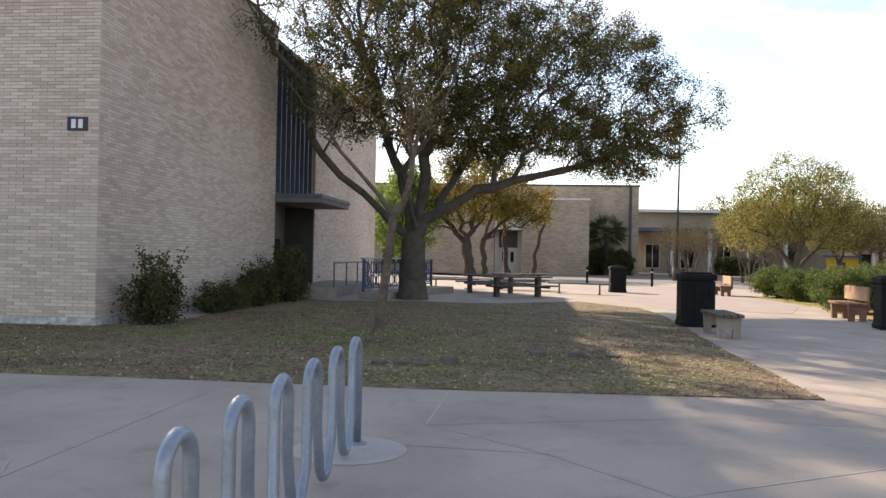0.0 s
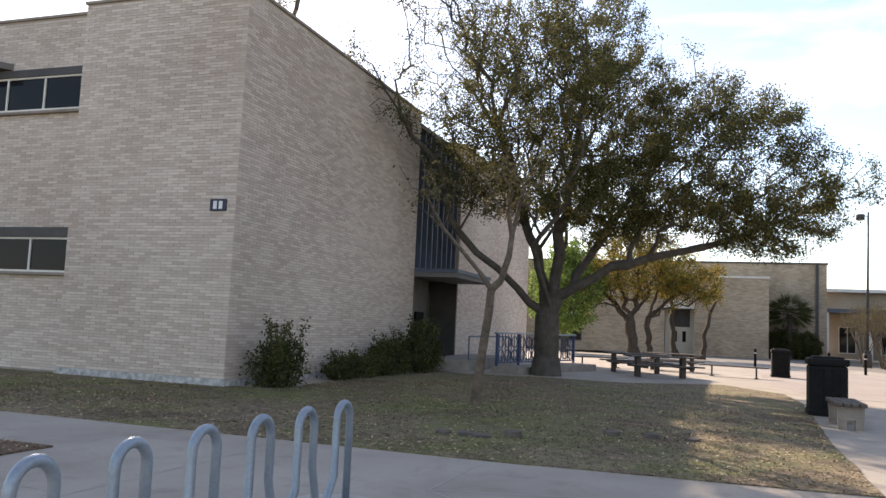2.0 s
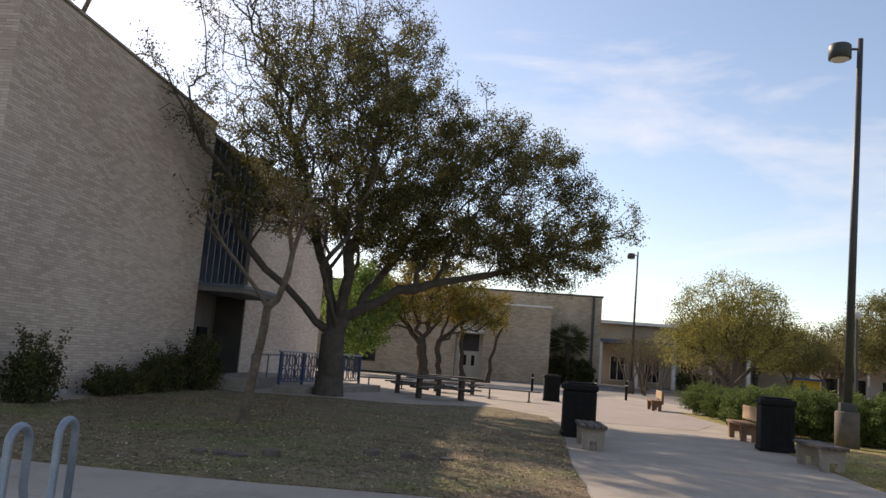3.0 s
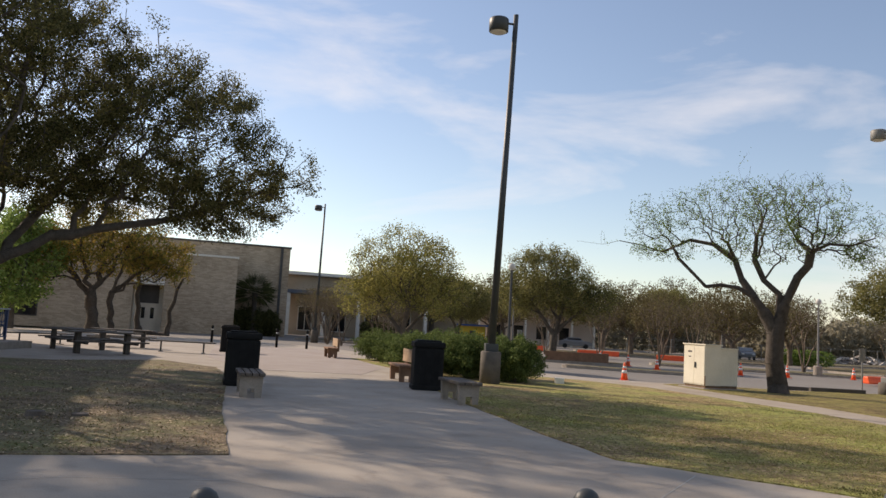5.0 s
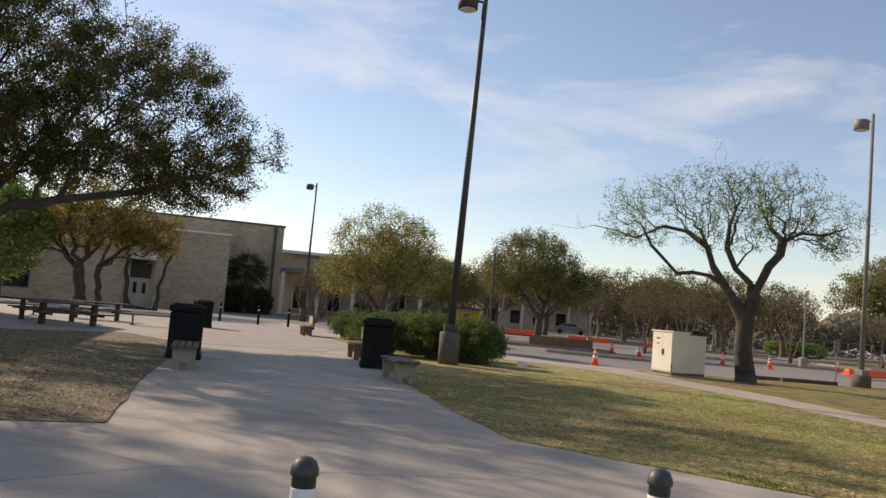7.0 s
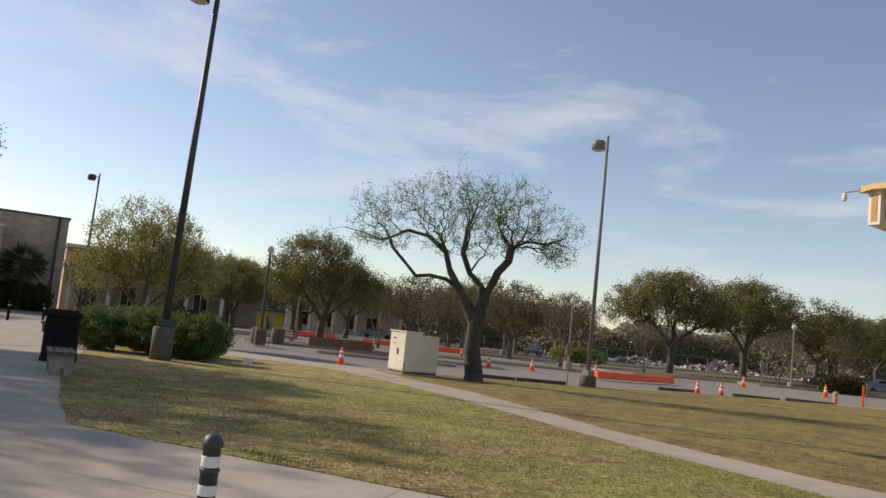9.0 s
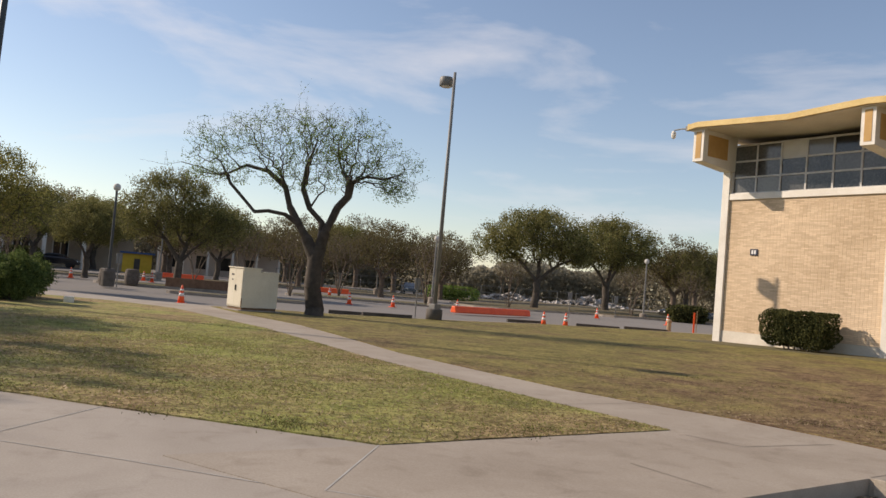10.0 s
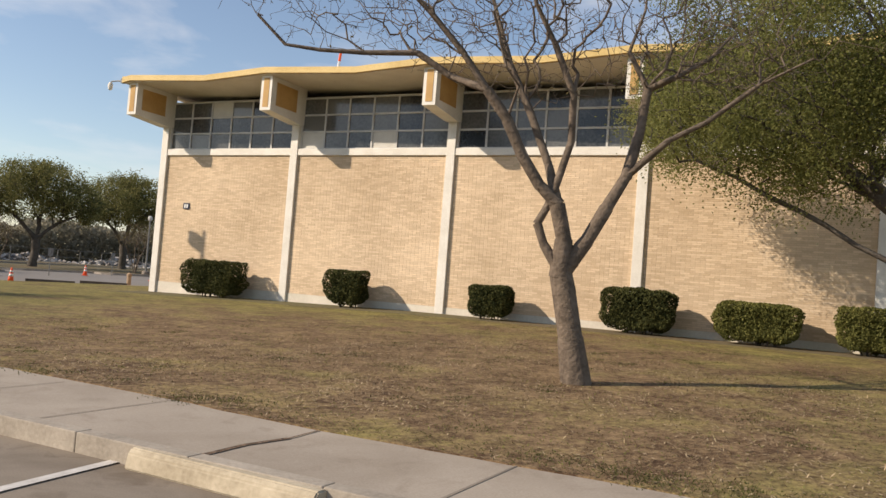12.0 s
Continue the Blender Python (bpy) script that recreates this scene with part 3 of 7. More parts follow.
for a, b in (((11.1, 6.62), (12.85, 7.65)), ((12.9, 3.2), (14.3, 3.9)), ((10.3, 7.95), (11.6, 8.75)), ((13.8, 1.5), (15.3, 2.2)),
             ((7.3, 12.6), (8.6, 13.3)), ((5.5, 15.5), (6.8, 16.2)), ((3.6, 19.0), (4.6, 19.6)), ((2.0, 22.3), (3.6, 23.1)), ((-0.4, 26.2), (1.2, 27.2))):
    strip("joint", [a, b], 0.016, 0.0125, M_JOINT, JL)
# the broken, dirt-filled joint by the wheel stop
strip("broken_joint", [(13.29, 5.59), (12.9, 5.36)], 0.022, 0.0135, M_MULCH, "dirt-filled broken joint in the footpath")
strip("broken_joint", [(12.9, 5.36), (12.45, 5.2), (11.97, 4.9)], 0.055, 0.0135, M_MULCH, "dirt-filled broken joint in the footpath")
# the kerb stones between the footpath and the parking lot
kerb = thing("kerb", pose(K[0], K[1], 0, 0, 0, math.degrees(math.atan2(-8.45, 4.85))), "pale weathered concrete kerb along the footpath", "kerb", "", "structure")
for k in range(8):
    part("kerb_stone", box(0.05 + k * 1.22, 0.05 + k * 1.22 + 1.21, -0.014, 0.15, -0.16, 0.019, 0.012), M_KERB, kerb)
# oil stains on the parking lot
for n, (x, y, r) in enumerate(((10.02, 6.09, 0.17), (10.29, 6.48, 0.15), (9.74, 5.73, 0.08), (10.08, 6.69, 0.10))):
    pts = [(x + r * (1 + 0.5 * noise.noise((math.cos(a) * 1.3 + n, math.sin(a) * 1.3, 5.0))) * math.cos(a) * 1.5, y + r * (1 + 0.5 * noise.noise((math.cos(a) * 1.3 + n, math.sin(a) * 1.3, 9.0))) * math.sin(a)) for a in [2 * math.pi * k / 22 for k in range(22)]]
    slab("oil_stain", pts, -0.147, 0, M_OIL, "dark oil stain soaked into the parking lot", "stain")
# painted lines in the near parking lot
for a, b in (((6.6, 7.35), (7.96, 5.69)), ((7.1, 7.62), (8.53, 6.46)), ((7.6, 7.92), (8.97, 6.98)), ((8.08, 8.22), (9.48, 7.35)), ((8.57, 8.45), (9.9, 7.66)), ((9.05, 8.6), (10.2, 8.0))):
    strip("parking_line", [a, b], 0.085, -0.145, M_PAINT, "worn white hatching line on the parking lot", "", "road marking")
for pts in ([(10.33, 7.98), (8.86, 6.9), (7.0, 4.4)], [(11.55, 5.55), (10.67, 4.93), (9.0, 3.6), (6.0, 1.4)], [(13.1, 2.9), (8.5, -0.5)]):
    strip("parking_line", pts, 0.10, -0.139, M_PAINT, "worn white bay line on the parking lot", "", "road marking")


# ---- trees ----
def skeleton_of(limbs, blobs, count, seed, bias=0.35, tip=0.012, power=2.3, jitter=0.15, limb=0.03, sway=0.045):
    """Nodes, parents and radii of a tree: given limbs, then twigs that reach for points strewn in the crown."""
    rng = np.random.default_rng(seed)
    nodes, parent, path = [], [], []
    for n, one in enumerate(limbs):
        pts = [np.array(p, float) for p in one]
        prev = -1
        if n:
            prev = int(np.argmin([np.linalg.norm(q - pts[0]) for q in nodes]))
            pts = pts[1:] if np.linalg.norm(nodes[prev] - pts[0]) < 0.5 else pts
        else:
            nodes.append(pts[0]), parent.append(-1), path.append(0.0)
            prev, pts = 0, pts[1:]
        for p in pts:
            a = nodes[prev]
            k = max(1, int(np.linalg.norm(p - a) / 0.5))
            for i in range(1, k + 1):
                q = a + (p - a) * i / k + rng.normal(size=3) * sway * (i < k)
                path.append(path[prev] + np.linalg.norm(q - nodes[prev]))
                nodes.append(q), parent.append(prev)
                prev = len(nodes) - 1
    ends = {len(nodes) - 1} if len(limbs) == 1 else set()
    ends |= {i for i in range(len(nodes)) if i not in set(parent)}
    weights = np.array([b[6] if len(b) > 6 else b[3] * b[4] * b[5] for b in blobs], float)
    pick = rng.choice(len(blobs), count, p=weights / weights.sum())
    d = rng.normal(size=(count, 3))
    d /= np.linalg.norm(d, axis=1, keepdims=True)
    r = rng.random((count, 1)) ** 0.42
    bl = np.array([b[:6] for b in blobs])
    todo = bl[pick, :3] + d * r * bl[pick, 3:6]
    fans = np.array([nodes[i] + (nodes[i] - nodes[parent[i]]) * rng.uniform(0.4, 1.3) + rng.normal(size=3) * 0.25 for i in sorted(ends) for _ in range(6)])
    todo = np.concatenate([todo, fans])
    count = len(todo)
    base = np.array(nodes)
    dist = np.linalg.norm(todo[:, None] - base[None], axis=2)
    cost = dist + bias * np.array(path)[None]
    best, frm = cost.min(1), cost.argmin(1)
    alive = np.ones(count, bool)
    for _ in range(count):
        i = int(np.argmin(np.where(alive, best, 1e9)))
        alive[i] = False
        p, q = nodes[frm[i]], todo[i]
        gap = np.linalg.norm(q - p)
        k = max(1, int(gap / 0.7))
        prev = int(frm[i])
        fresh = []
        for s in range(1, k + 1):
            m = p + (q - p) * s / k + rng.normal(size=3) * jitter * gap / k * (s < k)
            path.append(path[prev] + np.linalg.norm(m - nodes[prev]))
            nodes.append(m), parent.append(prev)
            prev = len(nodes) - 1
            fresh.append(prev)
        for f in fresh:
            c = np.linalg.norm(todo - nodes[f], axis=1) + bias * path[f]
            closer = c < best
            best, frm = np.where(closer, c, best), np.where(closer, f, frm)
    extra = np.zeros(len(nodes))
    for i in ends:
        for _ in range(8):
            extra[i] += limb**power / 8
            i = max(parent[i], 0)
    kids = np.zeros(len(nodes))
    for i in range(len(nodes) - 1, 0, -1):
        kids[i] = (kids[i] or tip**power) + extra[i]
        kids[parent[i]] += kids[i]
    return np.array(nodes), np.array(parent), kids ** (1 / power)


def bough_mesh(name, nodes, parent, radii, material, own, sides=(7, 4), thick=0.05, trunk=None, flare=1.35):
    idx = np.arange(1, len(nodes))
    a, b = nodes[parent[idx]], nodes[idx]
    rb = radii[idx] * (1 + 0.13 * np.sin(idx * 2.4) * np.cos(idx * 0.71))
    ra = np.minimum(radii[parent[idx]], rb * 1.35)
    if trunk:
        k = trunk / radii[0]
        grow = np.clip((np.maximum(ra, rb) / radii[0]), 0, 1)
        ra, rb = ra * (1 + (k - 1) * grow), rb * (1 + (k - 1) * grow)
    low = np.clip(1 - a[:, 2] / 0.5, 0, 1) * (ra > 0.5 * ra.max())
    ra = ra * (1 + (flare - 1) * low)
    verts, faces, at = [], [], 0
    for group, n in ((rb >= thick, sides[0]), (rb < thick, sides[1])):
        if not group.any():
            continue
        p, q, r0, r1 = a[group], b[group], ra[group], rb[group]
        d = q - p
        d /= np.linalg.norm(d, axis=1, keepdims=True) + 1e-9
        ref = np.where(np.abs(d[:, 2:3]) < 0.8, [[0, 0, 1.0]], [[1.0, 0, 0]])
        u = np.cross(d, ref)
        u /= np.linalg.norm(u, axis=1, keepdims=True)
        w = np.cross(d, u)
        t = 2 * np.pi * np.arange(n) / n
        ring = np.cos(t)[None, :, None] * u[:, None] + np.sin(t)[None, :, None] * w[:, None]
        v = np.concatenate([p[:, None] + ring * r0[:, None, None] - d[:, None] * r0[:, None, None] * 0.3, q[:, None] + ring * r1[:, None, None]], 1).reshape(-1, 3)
        e = np.arange(len(p))[:, None, None] * 2 * n + at
        k = np.arange(n)
        f = np.stack([k, k + n, (k + 1) % n + n, (k + 1) % n], 1)[None]
        verts.append(v)
        faces.append((e + f).reshape(-1, 4))
        at += len(v)
    return raw(name, np.concatenate(verts).tolist(), np.concatenate(faces).tolist(), material, own, "", True)


def leaves(nodes, parent, radii, count, size, spread, seed, limit=0.03, droop=0.0, clump=0.0, airy=None):
    """Leaves along the thin twigs; clump gathers them into tufts with gaps between, airy thins them by place."""
    rng = np.random.default_rng(seed)
    idx = np.arange(1, len(nodes))[radii[1:] < limit]
    w = np.ones(len(idx))
    if clump:
        w = np.array([0.6 * noise.noise(tuple(nodes[i] * 0.75 + seed)) + noise.noise(tuple(nodes[i] * 2.1 + seed)) for i in idx])
        w = np.clip(0.5 + clump * w, 0.02, 1.6)
    if airy:
        w = w * np.array([airy(*nodes[i]) for i in idx])
    pick = rng.choice(idx, count, p=w / w.sum())
    t = rng.random((count, 1))
    c = nodes[parent[pick]] * (1 - t) + nodes[pick] * t + rng.normal(size=(count, 3)) * spread
    c[:, 2] -= droop * rng.random(count)
    return flakes(c, size, seed + 1)


def tree(name, at, turn, limbs, blobs, twigs, n_leaves, leaf, spread, seed, label, bark, green, trunk=None, bias=0.35, tip=0.012, limit=0.03, droop=0.0, group="", category="tree", limb=0.03, clump=0.0, airy=None, sway=0.045):
    own = thing(name, pose(at[0], at[1], height(*at) + (at[2] if len(at) > 2 else 0.0), 0, 0, turn), label, category, group)
    n, p, r = skeleton_of(limbs, blobs, twigs, seed, bias, tip, limb=limb, sway=sway)
    bough_mesh("trunk", n, p, r, bark, own, trunk=trunk)
    if n_leaves:
        v, f = leaves(n, p, r, n_leaves, leaf, spread, seed + 5, limit, droop, clump, airy)
        raw("crown", v.tolist(), f.tolist(), green, own)
    return own


def bend(pts, side=0.0):
    """Limb points from (across, up) pairs, leaning to the side in depth on the way."""
    n = len(pts)
    return [(x, side * (k / max(1, n - 1)) ** 1.3, z) for k, (x, z) in enumerate(pts)]


tree("live_oak_tree", (-21.2, 20.1), 44.2,
     [bend([(0, -0.1), (-0.01, 1.05), (-0.02, 2.01)]),
      bend([(-0.2, 1.97), (-0.98, 2.77), (-1.7, 3.44), (-2.4, 3.92), (-3.01, 4.58), (-3.37, 5.63), (-3.94, 6.97)], -1.2),
      bend([(-0.02, 2.01), (-0.14, 2.96), (-0.4, 4.11), (-0.85, 5.06), (-1.21, 6.21), (-1.49, 7.54), (-2.25, 8.88), (-2.99, 10.03)], 1.5),
      bend([(0.1, 2.1), (0.22, 3.34), (0.23, 4.68), (0.52, 6.02), (0.8, 7.54), (1.06, 9.45)], -1.5),
      bend([(0.2, 2.2), (0.89, 3.34), (1.41, 4.11), (2.1, 5.25), (2.96, 6.59), (3.65, 7.74)], 2.0),
      bend([(0.3, 2.3), (1.47, 3.25), (2.58, 3.72), (3.89, 4.11), (5.4, 4.49), (6.69, 5.06), (7.99, 5.63)], -1.5),
      bend([(0.0, 2.2), (0.3, 3.3), (0.6, 4.6), (0.5, 6.2)], 4.0), bend([(0.0, 2.2), (-0.4, 3.6), (-0.5, 5.2)], -4.0),
      [(-3.1, -0.9, 5.3), (-3.4, -2.0, 6.1), (-4.0, -3.2, 6.9), (-4.7, -4.2, 7.9), (-5.3, -4.7, 8.9)]],
     [(-0.3, 0, 8.1, 4.2, 4.6, 3.4), (-2.7, 0.5, 11.2, 2.6, 2.8, 2.4), (0.4, -0.5, 11.7, 3.0, 3.0, 2.3), (5.2, -0.8, 7.3, 3.4, 3.2, 2.3), (7.9, -1.2, 6.1, 2.2, 2.2, 1.7),
      (-2.6, -1.2, 7.0, 1.7, 2.4, 2.0, 16.0), (1.7, 0, 6.0, 3.6, 3.6, 1.3), (3.2, 0.4, 9.3, 2.8, 2.8, 2.0), (5.4, 0, 9.0, 2.0, 2.0, 1.2, 5.0), (-4.5, -4.0, 8.2, 1.3, 1.3, 1.3, 6.0), (4.6, -0.6, 5.6, 2.6, 2.4, 1.0, 14.0), (2.4, 0.2, 5.0, 2.0, 2.2, 0.8, 7.0), (7.2, -1.2, 5.2, 1.8, 1.6, 0.9, 6.0), (0.6, -2.6, 6.0, 2.0, 1.6, 1.2, 8.0), (6.4, -1.4, 4.5, 1.9, 1.5, 0.6, 5.0), (-3.0, -4.2, 11.4, 2.4, 2.4, 2.2), (-0.5, -4.2, 9.6, 3.0, 2.6, 2.4)],
     4200, 215000, 0.044, 0.14, 11, "large live oak with dense dark green crown and low spreading limbs", M_BARK, M_LEAF_OAK, trunk=0.42, bias=0.3, tip=0.0095, limit=0.024, limb=0.05, clump=1.7, sway=0.08,
     airy=lambda x, y, z: min(max(0.62 + 0.13 * (x + 2.0) - 0.07 * (z - 8.0), 0.22), 1.0))
# the tall tree behind the brick building, whose twigs show over the roof
tree("tall_tree", (-37.6, 15.2), 40, [[(0, 0, -0.1), (0.1, 0, 4.0), (0.0, 0.1, 9.0)], [(0, 0.1, 9.0), (-1.2, 0.4, 12.5), (-2.6, 0.6, 16.0), (-3.2, 0.6, 19.5)], [(0, 0.1, 9.0), (0.6, -0.5, 13.0), (0.8, -1.0, 17.0), (0.6, -1.2, 21.5)],
     [(0, 0.1, 9.0), (1.6, 0.6, 12.5), (3.0, 0.8, 16.0), (3.8, 0.8, 19.0)], [(0, 0.1, 9.0), (0.2, -1.8, 13.0), (-0.4, -3.8, 17.0)], [(0, 0.1, 9.0), (0.2, 1.6, 13.0), (0.6, 2.8, 17.0)], [(0.2, 1.6, 12.6), (2.6, 2.8, 13.6), (4.6, 3.8, 14.4)]],
     [(0, 0, 19.4, 4.4, 4.4, 2.8), (2.6, 0, 18.8, 2.4, 2.8, 2.0), (-2.4, 0, 18.2, 2.6, 3.0, 2.4), (0, -2.8, 18.4, 2.6, 2.4, 2.2), (0, 2.8, 18.4, 2.6, 2.4, 2.2), (4.8, 4.0, 14.8, 1.2, 1.2, 1.0, 5.0)], 1000, 24000, 0.085, 0.16, 141,
     "tall thin-leaved tree behind the tan brick building", M_BARKPALE, M_LEAF_OAK, trunk=0.42, tip=0.007, limit=0.02, limb=0.05, clump=2.4, sway=0.12,
     airy=lambda x, y, z: min(max(0.08 + 0.4 * (z - 16.8), 0.06), 1.0))
tree("street_tree", (2.3, 31.6), -7.3,
     [bend([(0, -0.1), (-0.16, 1.11), (-0.13, 2.09), (0.01, 2.58)]),
      bend([(-0.14, 2.21), (-0.57, 2.89), (-0.86, 3.32), (-1.38, 3.63), (-2.0, 3.71), (-2.48, 3.63), (-2.89, 4.06), (-3.43, 4.61), (-3.71, 5.17)], -0.6),
      bend([(-0.86, 3.32), (-1.28, 3.94), (-1.53, 4.67), (-2.26, 5.23), (-3.14, 5.41), (-3.85, 5.1), (-4.97, 5.23), (-5.84, 5.41)], 0.8),
      bend([(0.01, 2.6), (-0.01, 3.44), (-0.54, 3.94), (-0.86, 4.67), (-0.81, 5.54), (-0.62, 6.15), (-0.95, 7.01)], 0.3),
      bend([(0.05, 2.65), (0.35, 3.57), (0.55, 4.06), (0.96, 4.98), (1.55, 5.23), (2.17, 5.17), (2.89, 5.41)], -0.5),
      bend([(0.96, 4.98), (0.55, 5.41), (0.25, 6.03), (0.8, 6.76)], 0.8)],
     [(-1.2, 0, 6.6, 2.5, 2.4, 1.1), (-3.9, 0, 6.2, 1.6, 1.6, 1.1), (0.5, 0, 6.7, 1.8, 2.0, 1.2), (2.4, 0, 5.8, 1.3, 1.6, 0.9), (-4.7, 0, 5.6, 1.0, 1.0, 0.5), (-0.9, 0, 5.3, 2.0, 1.6, 0.9, 4.0), (2.6, 0, 4.9, 0.9, 0.9, 0.6, 1.4), (-4.1, 0, 5.0, 1.3, 1.0, 0.5, 2.0), (0.9, 0, 5.6, 1.4, 1.2, 0.8, 3.0)],
     3600, 14000, 0.036, 0.09, 21, "half-bare tree with sparse new leaves and dark contorted limbs", M_BARKDARK, M_LEAF_SPRING, trunk=0.31, bias=0.25, tip=0.0034, limit=0.010, limb=0.026, clump=1.6, sway=0.13)
tree("bare_tree", (18.2, 7.4), -43.6,
     [bend([(0, -0.1), (-0.15, 0.67), (-0.29, 1.34), (-0.35, 1.59)]),
      bend([(-0.37, 1.63), (-0.63, 2.0), (-0.74, 2.3), (-0.61, 2.55), (-0.52, 2.8)], -0.1),
      bend([(-0.33, 1.65), (-0.34, 2.09), (-0.47, 2.59), (-0.74, 2.84), (-1.02, 3.26), (-1.27, 3.76), (-1.59, 4.17), (-1.96, 4.68), (-2.42, 5.18), (-2.78, 5.51), (-3.15, 6.01)], -0.8),
      bend([(-1.59, 4.17), (-2.19, 4.43), (-2.72, 4.76), (-3.55, 4.72), (-4.22, 4.72), (-4.73, 4.76), (-5.17, 5.18)], -0.5),
      bend([(-0.51, 2.67), (-0.64, 3.17), (-0.99, 4.01), (-1.39, 4.84), (-1.61, 5.51), (-1.83, 6.18)], 0.8),
      bend([(-0.4, 2.76), (-0.33, 3.51), (-0.34, 4.17), (-0.64, 4.84), (-0.93, 5.34), (-1.16, 6.18)], -0.9),
      bend([(-0.27, 1.65), (-0.01, 2.09), (0.24, 2.59), (0.5, 3.09), (0.65, 3.76), (0.73, 4.43), (0.43, 5.01), (0.63, 5.68)], 0.5),
      bend([(0.57, 3.17), (1.04, 3.59), (1.52, 3.84), (2.15, 4.34), (2.8, 4.68)], -0.6), bend([(0.73, 4.43), (1.13, 4.59), (1.61, 4.93), (1.91, 5.34)], 0.6)],
     [(-1.05, 0, 6.2, 2.9, 2.2, 1.2), (-4.2, 0, 5.4, 1.4, 1.0, 0.6), (1.6, 0, 5.3, 1.5, 1.5, 0.8), (-2.6, 0, 5.2, 1.4, 1.4, 0.7), (-0.8, 0, 4.8, 1.8, 1.4, 0.7), (1.9, 0, 4.7, 1.2, 1.1, 0.5, 1.4)],
     4300, 600, 0.03, 0.04, 31, "bare winter tree with grey-brown bark and open forked limbs", M_BARKPALE, M_LEAF_BROWN, trunk=0.18, bias=0.22, tip=0.0030, limit=0.006, limb=0.04, sway=0.06)
# the tree whose hanging branches reach in at the far end of the cream wall
tree("willow_oak_tree", (25.4, 5.3), 0,
     [[(0, 0, -0.1), (0, 0.1, 1.3)], [(0, 0.1, 1.3), (-0.3, 1.4, 2.2), (-1.0, 2.8, 3.1), (-1.7, 3.7, 3.7), (-2.4, 4.2, 4.0)], [(0, 0.1, 1.3), (0, 1.2, 3.0), (-0.6, 2.4, 4.2), (-1.4, 3.0, 5.2)],
      [(0, 0.1, 1.3), (-0.8, -0.6, 3.2), (-1.6, -0.4, 5.0)], [(0, 0.1, 1.3), (1.2, 0.2, 3.4), (2.2, 0.4, 5.0)]],
     [(-2.0, 2.8, 5.6, 1.9, 1.9, 1.5), (-2.4, 3.7, 4.5, 1.3, 1.3, 0.8, 2.0), (-1.2, 1.6, 6.6, 2.3, 2.3, 1.8), (-3.0, 4.5, 5.4, 1.3, 1.2, 1.0), (0.8, 0, 6.2, 2.6, 2.6, 2.0), (-1.6, 2.6, 4.4, 1.4, 1.6, 0.7), (-1.0, 1.2, 5.2, 1.6, 1.8, 1.0, 9.0), (-2.2, 1.6, 6.8, 1.8, 1.8, 1.4, 9.0), (0.6, 6.4, 7.0, 2.2, 2.0, 1.2, 12.0), (1.6, 4.6, 6.0, 1.8, 1.8, 1.2, 8.0), (-0.6, 4.4, 8.0, 2.4, 2.4, 1.3, 10.0), (-1.5, 3.3, 4.5, 1.4, 1.4, 1.0, 5.0), (-0.6, 2.2, 4.2, 1.4, 1.2, 0.9, 5.0), (1.9, 8.4, 6.2, 1.6, 1.5, 1.3, 14.0), (2.6, 7.0, 6.8, 2.0, 1.6, 1.3, 12.0), (3.4, 5.4, 5.8, 1.8, 1.8, 1.4, 10.0)],
     2300, 165000, 0.034, 0.22, 41, "green-brown drooping oak beside the cream building", M_BARK, M_LEAF_HANG, trunk=0.24, bias=0.3, tip=0.008, limit=0.02, droop=0.38)
tree("autumn_tree", (-40.0, 49.0), 37, [[(0, 0, -0.1), (-0.1, 0, 1.2), (-0.3, 0, 2.4)], [(-0.3, 0, 2.4), (-1.6, 0.3, 4.0), (-3.6, 0.6, 5.6)], [(-0.3, 0, 2.4), (-0.9, -0.4, 4.6), (-1.6, -0.6, 7.2)], [(-0.3, 0, 2.4), (0.2, 0.3, 4.6), (0.3, 0.6, 8.0)],
     [(1.1, 0.4, -0.1), (1.1, 0.3, 1.4), (1.0, 0.2, 2.8)], [(1.0, 0.2, 2.8), (1.6, -0.2, 4.8), (2.2, -0.6, 7.4)], [(1.0, 0.2, 2.8), (2.4, 0.3, 4.2), (4.4, 0.5, 5.6)], [(1.0, 0.2, 2.8), (2.6, -0.3, 3.6), (4.8, -0.4, 4.4)]],
     [(0.2, 0, 6.6, 4.6, 3.8, 2.8), (3.8, 0, 5.6, 2.8, 2.6, 2.0), (-3.6, 0, 5.4, 2.8, 2.4, 2.2), (-4.4, 0, 4.0, 1.8, 1.6, 1.2)], 1000, 20000, 0.105, 0.24, 51,
     "autumn tree with thin yellow-green and orange leaves and two trunks", M_BARKDARK, M_LEAF_AUTUMN, trunk=0.5, limit=0.026, clump=1.2, sway=0.10)
tree("twisted_tree", (-39.5, 53.5), 20, [[(0, 0, -0.1), (-0.25, 0, 1.0), (-0.2, 0, 1.9), (-0.45, 0.1, 2.8), (-0.3, 0.1, 3.6), (-0.5, 0, 4.6)], [(2.0, 0, -0.1), (2.15, 0.1, 0.9), (2.05, 0.1, 1.7), (2.4, 0, 2.5), (2.5, 0, 3.3), (2.9, 0, 4.2)]],
     [(-0.4, 0, 5.4, 1.5, 1.6, 1.3), (2.4, 0, 5.0, 1.4, 1.2, 1.1)], 160, 1800, 0.09, 0.2, 53, "small tree with two dark twisted trunks", M_BARKDARK, M_LEAF_AUTUMN, trunk=0.34, limit=0.02, limb=0.16, clump=1.0)
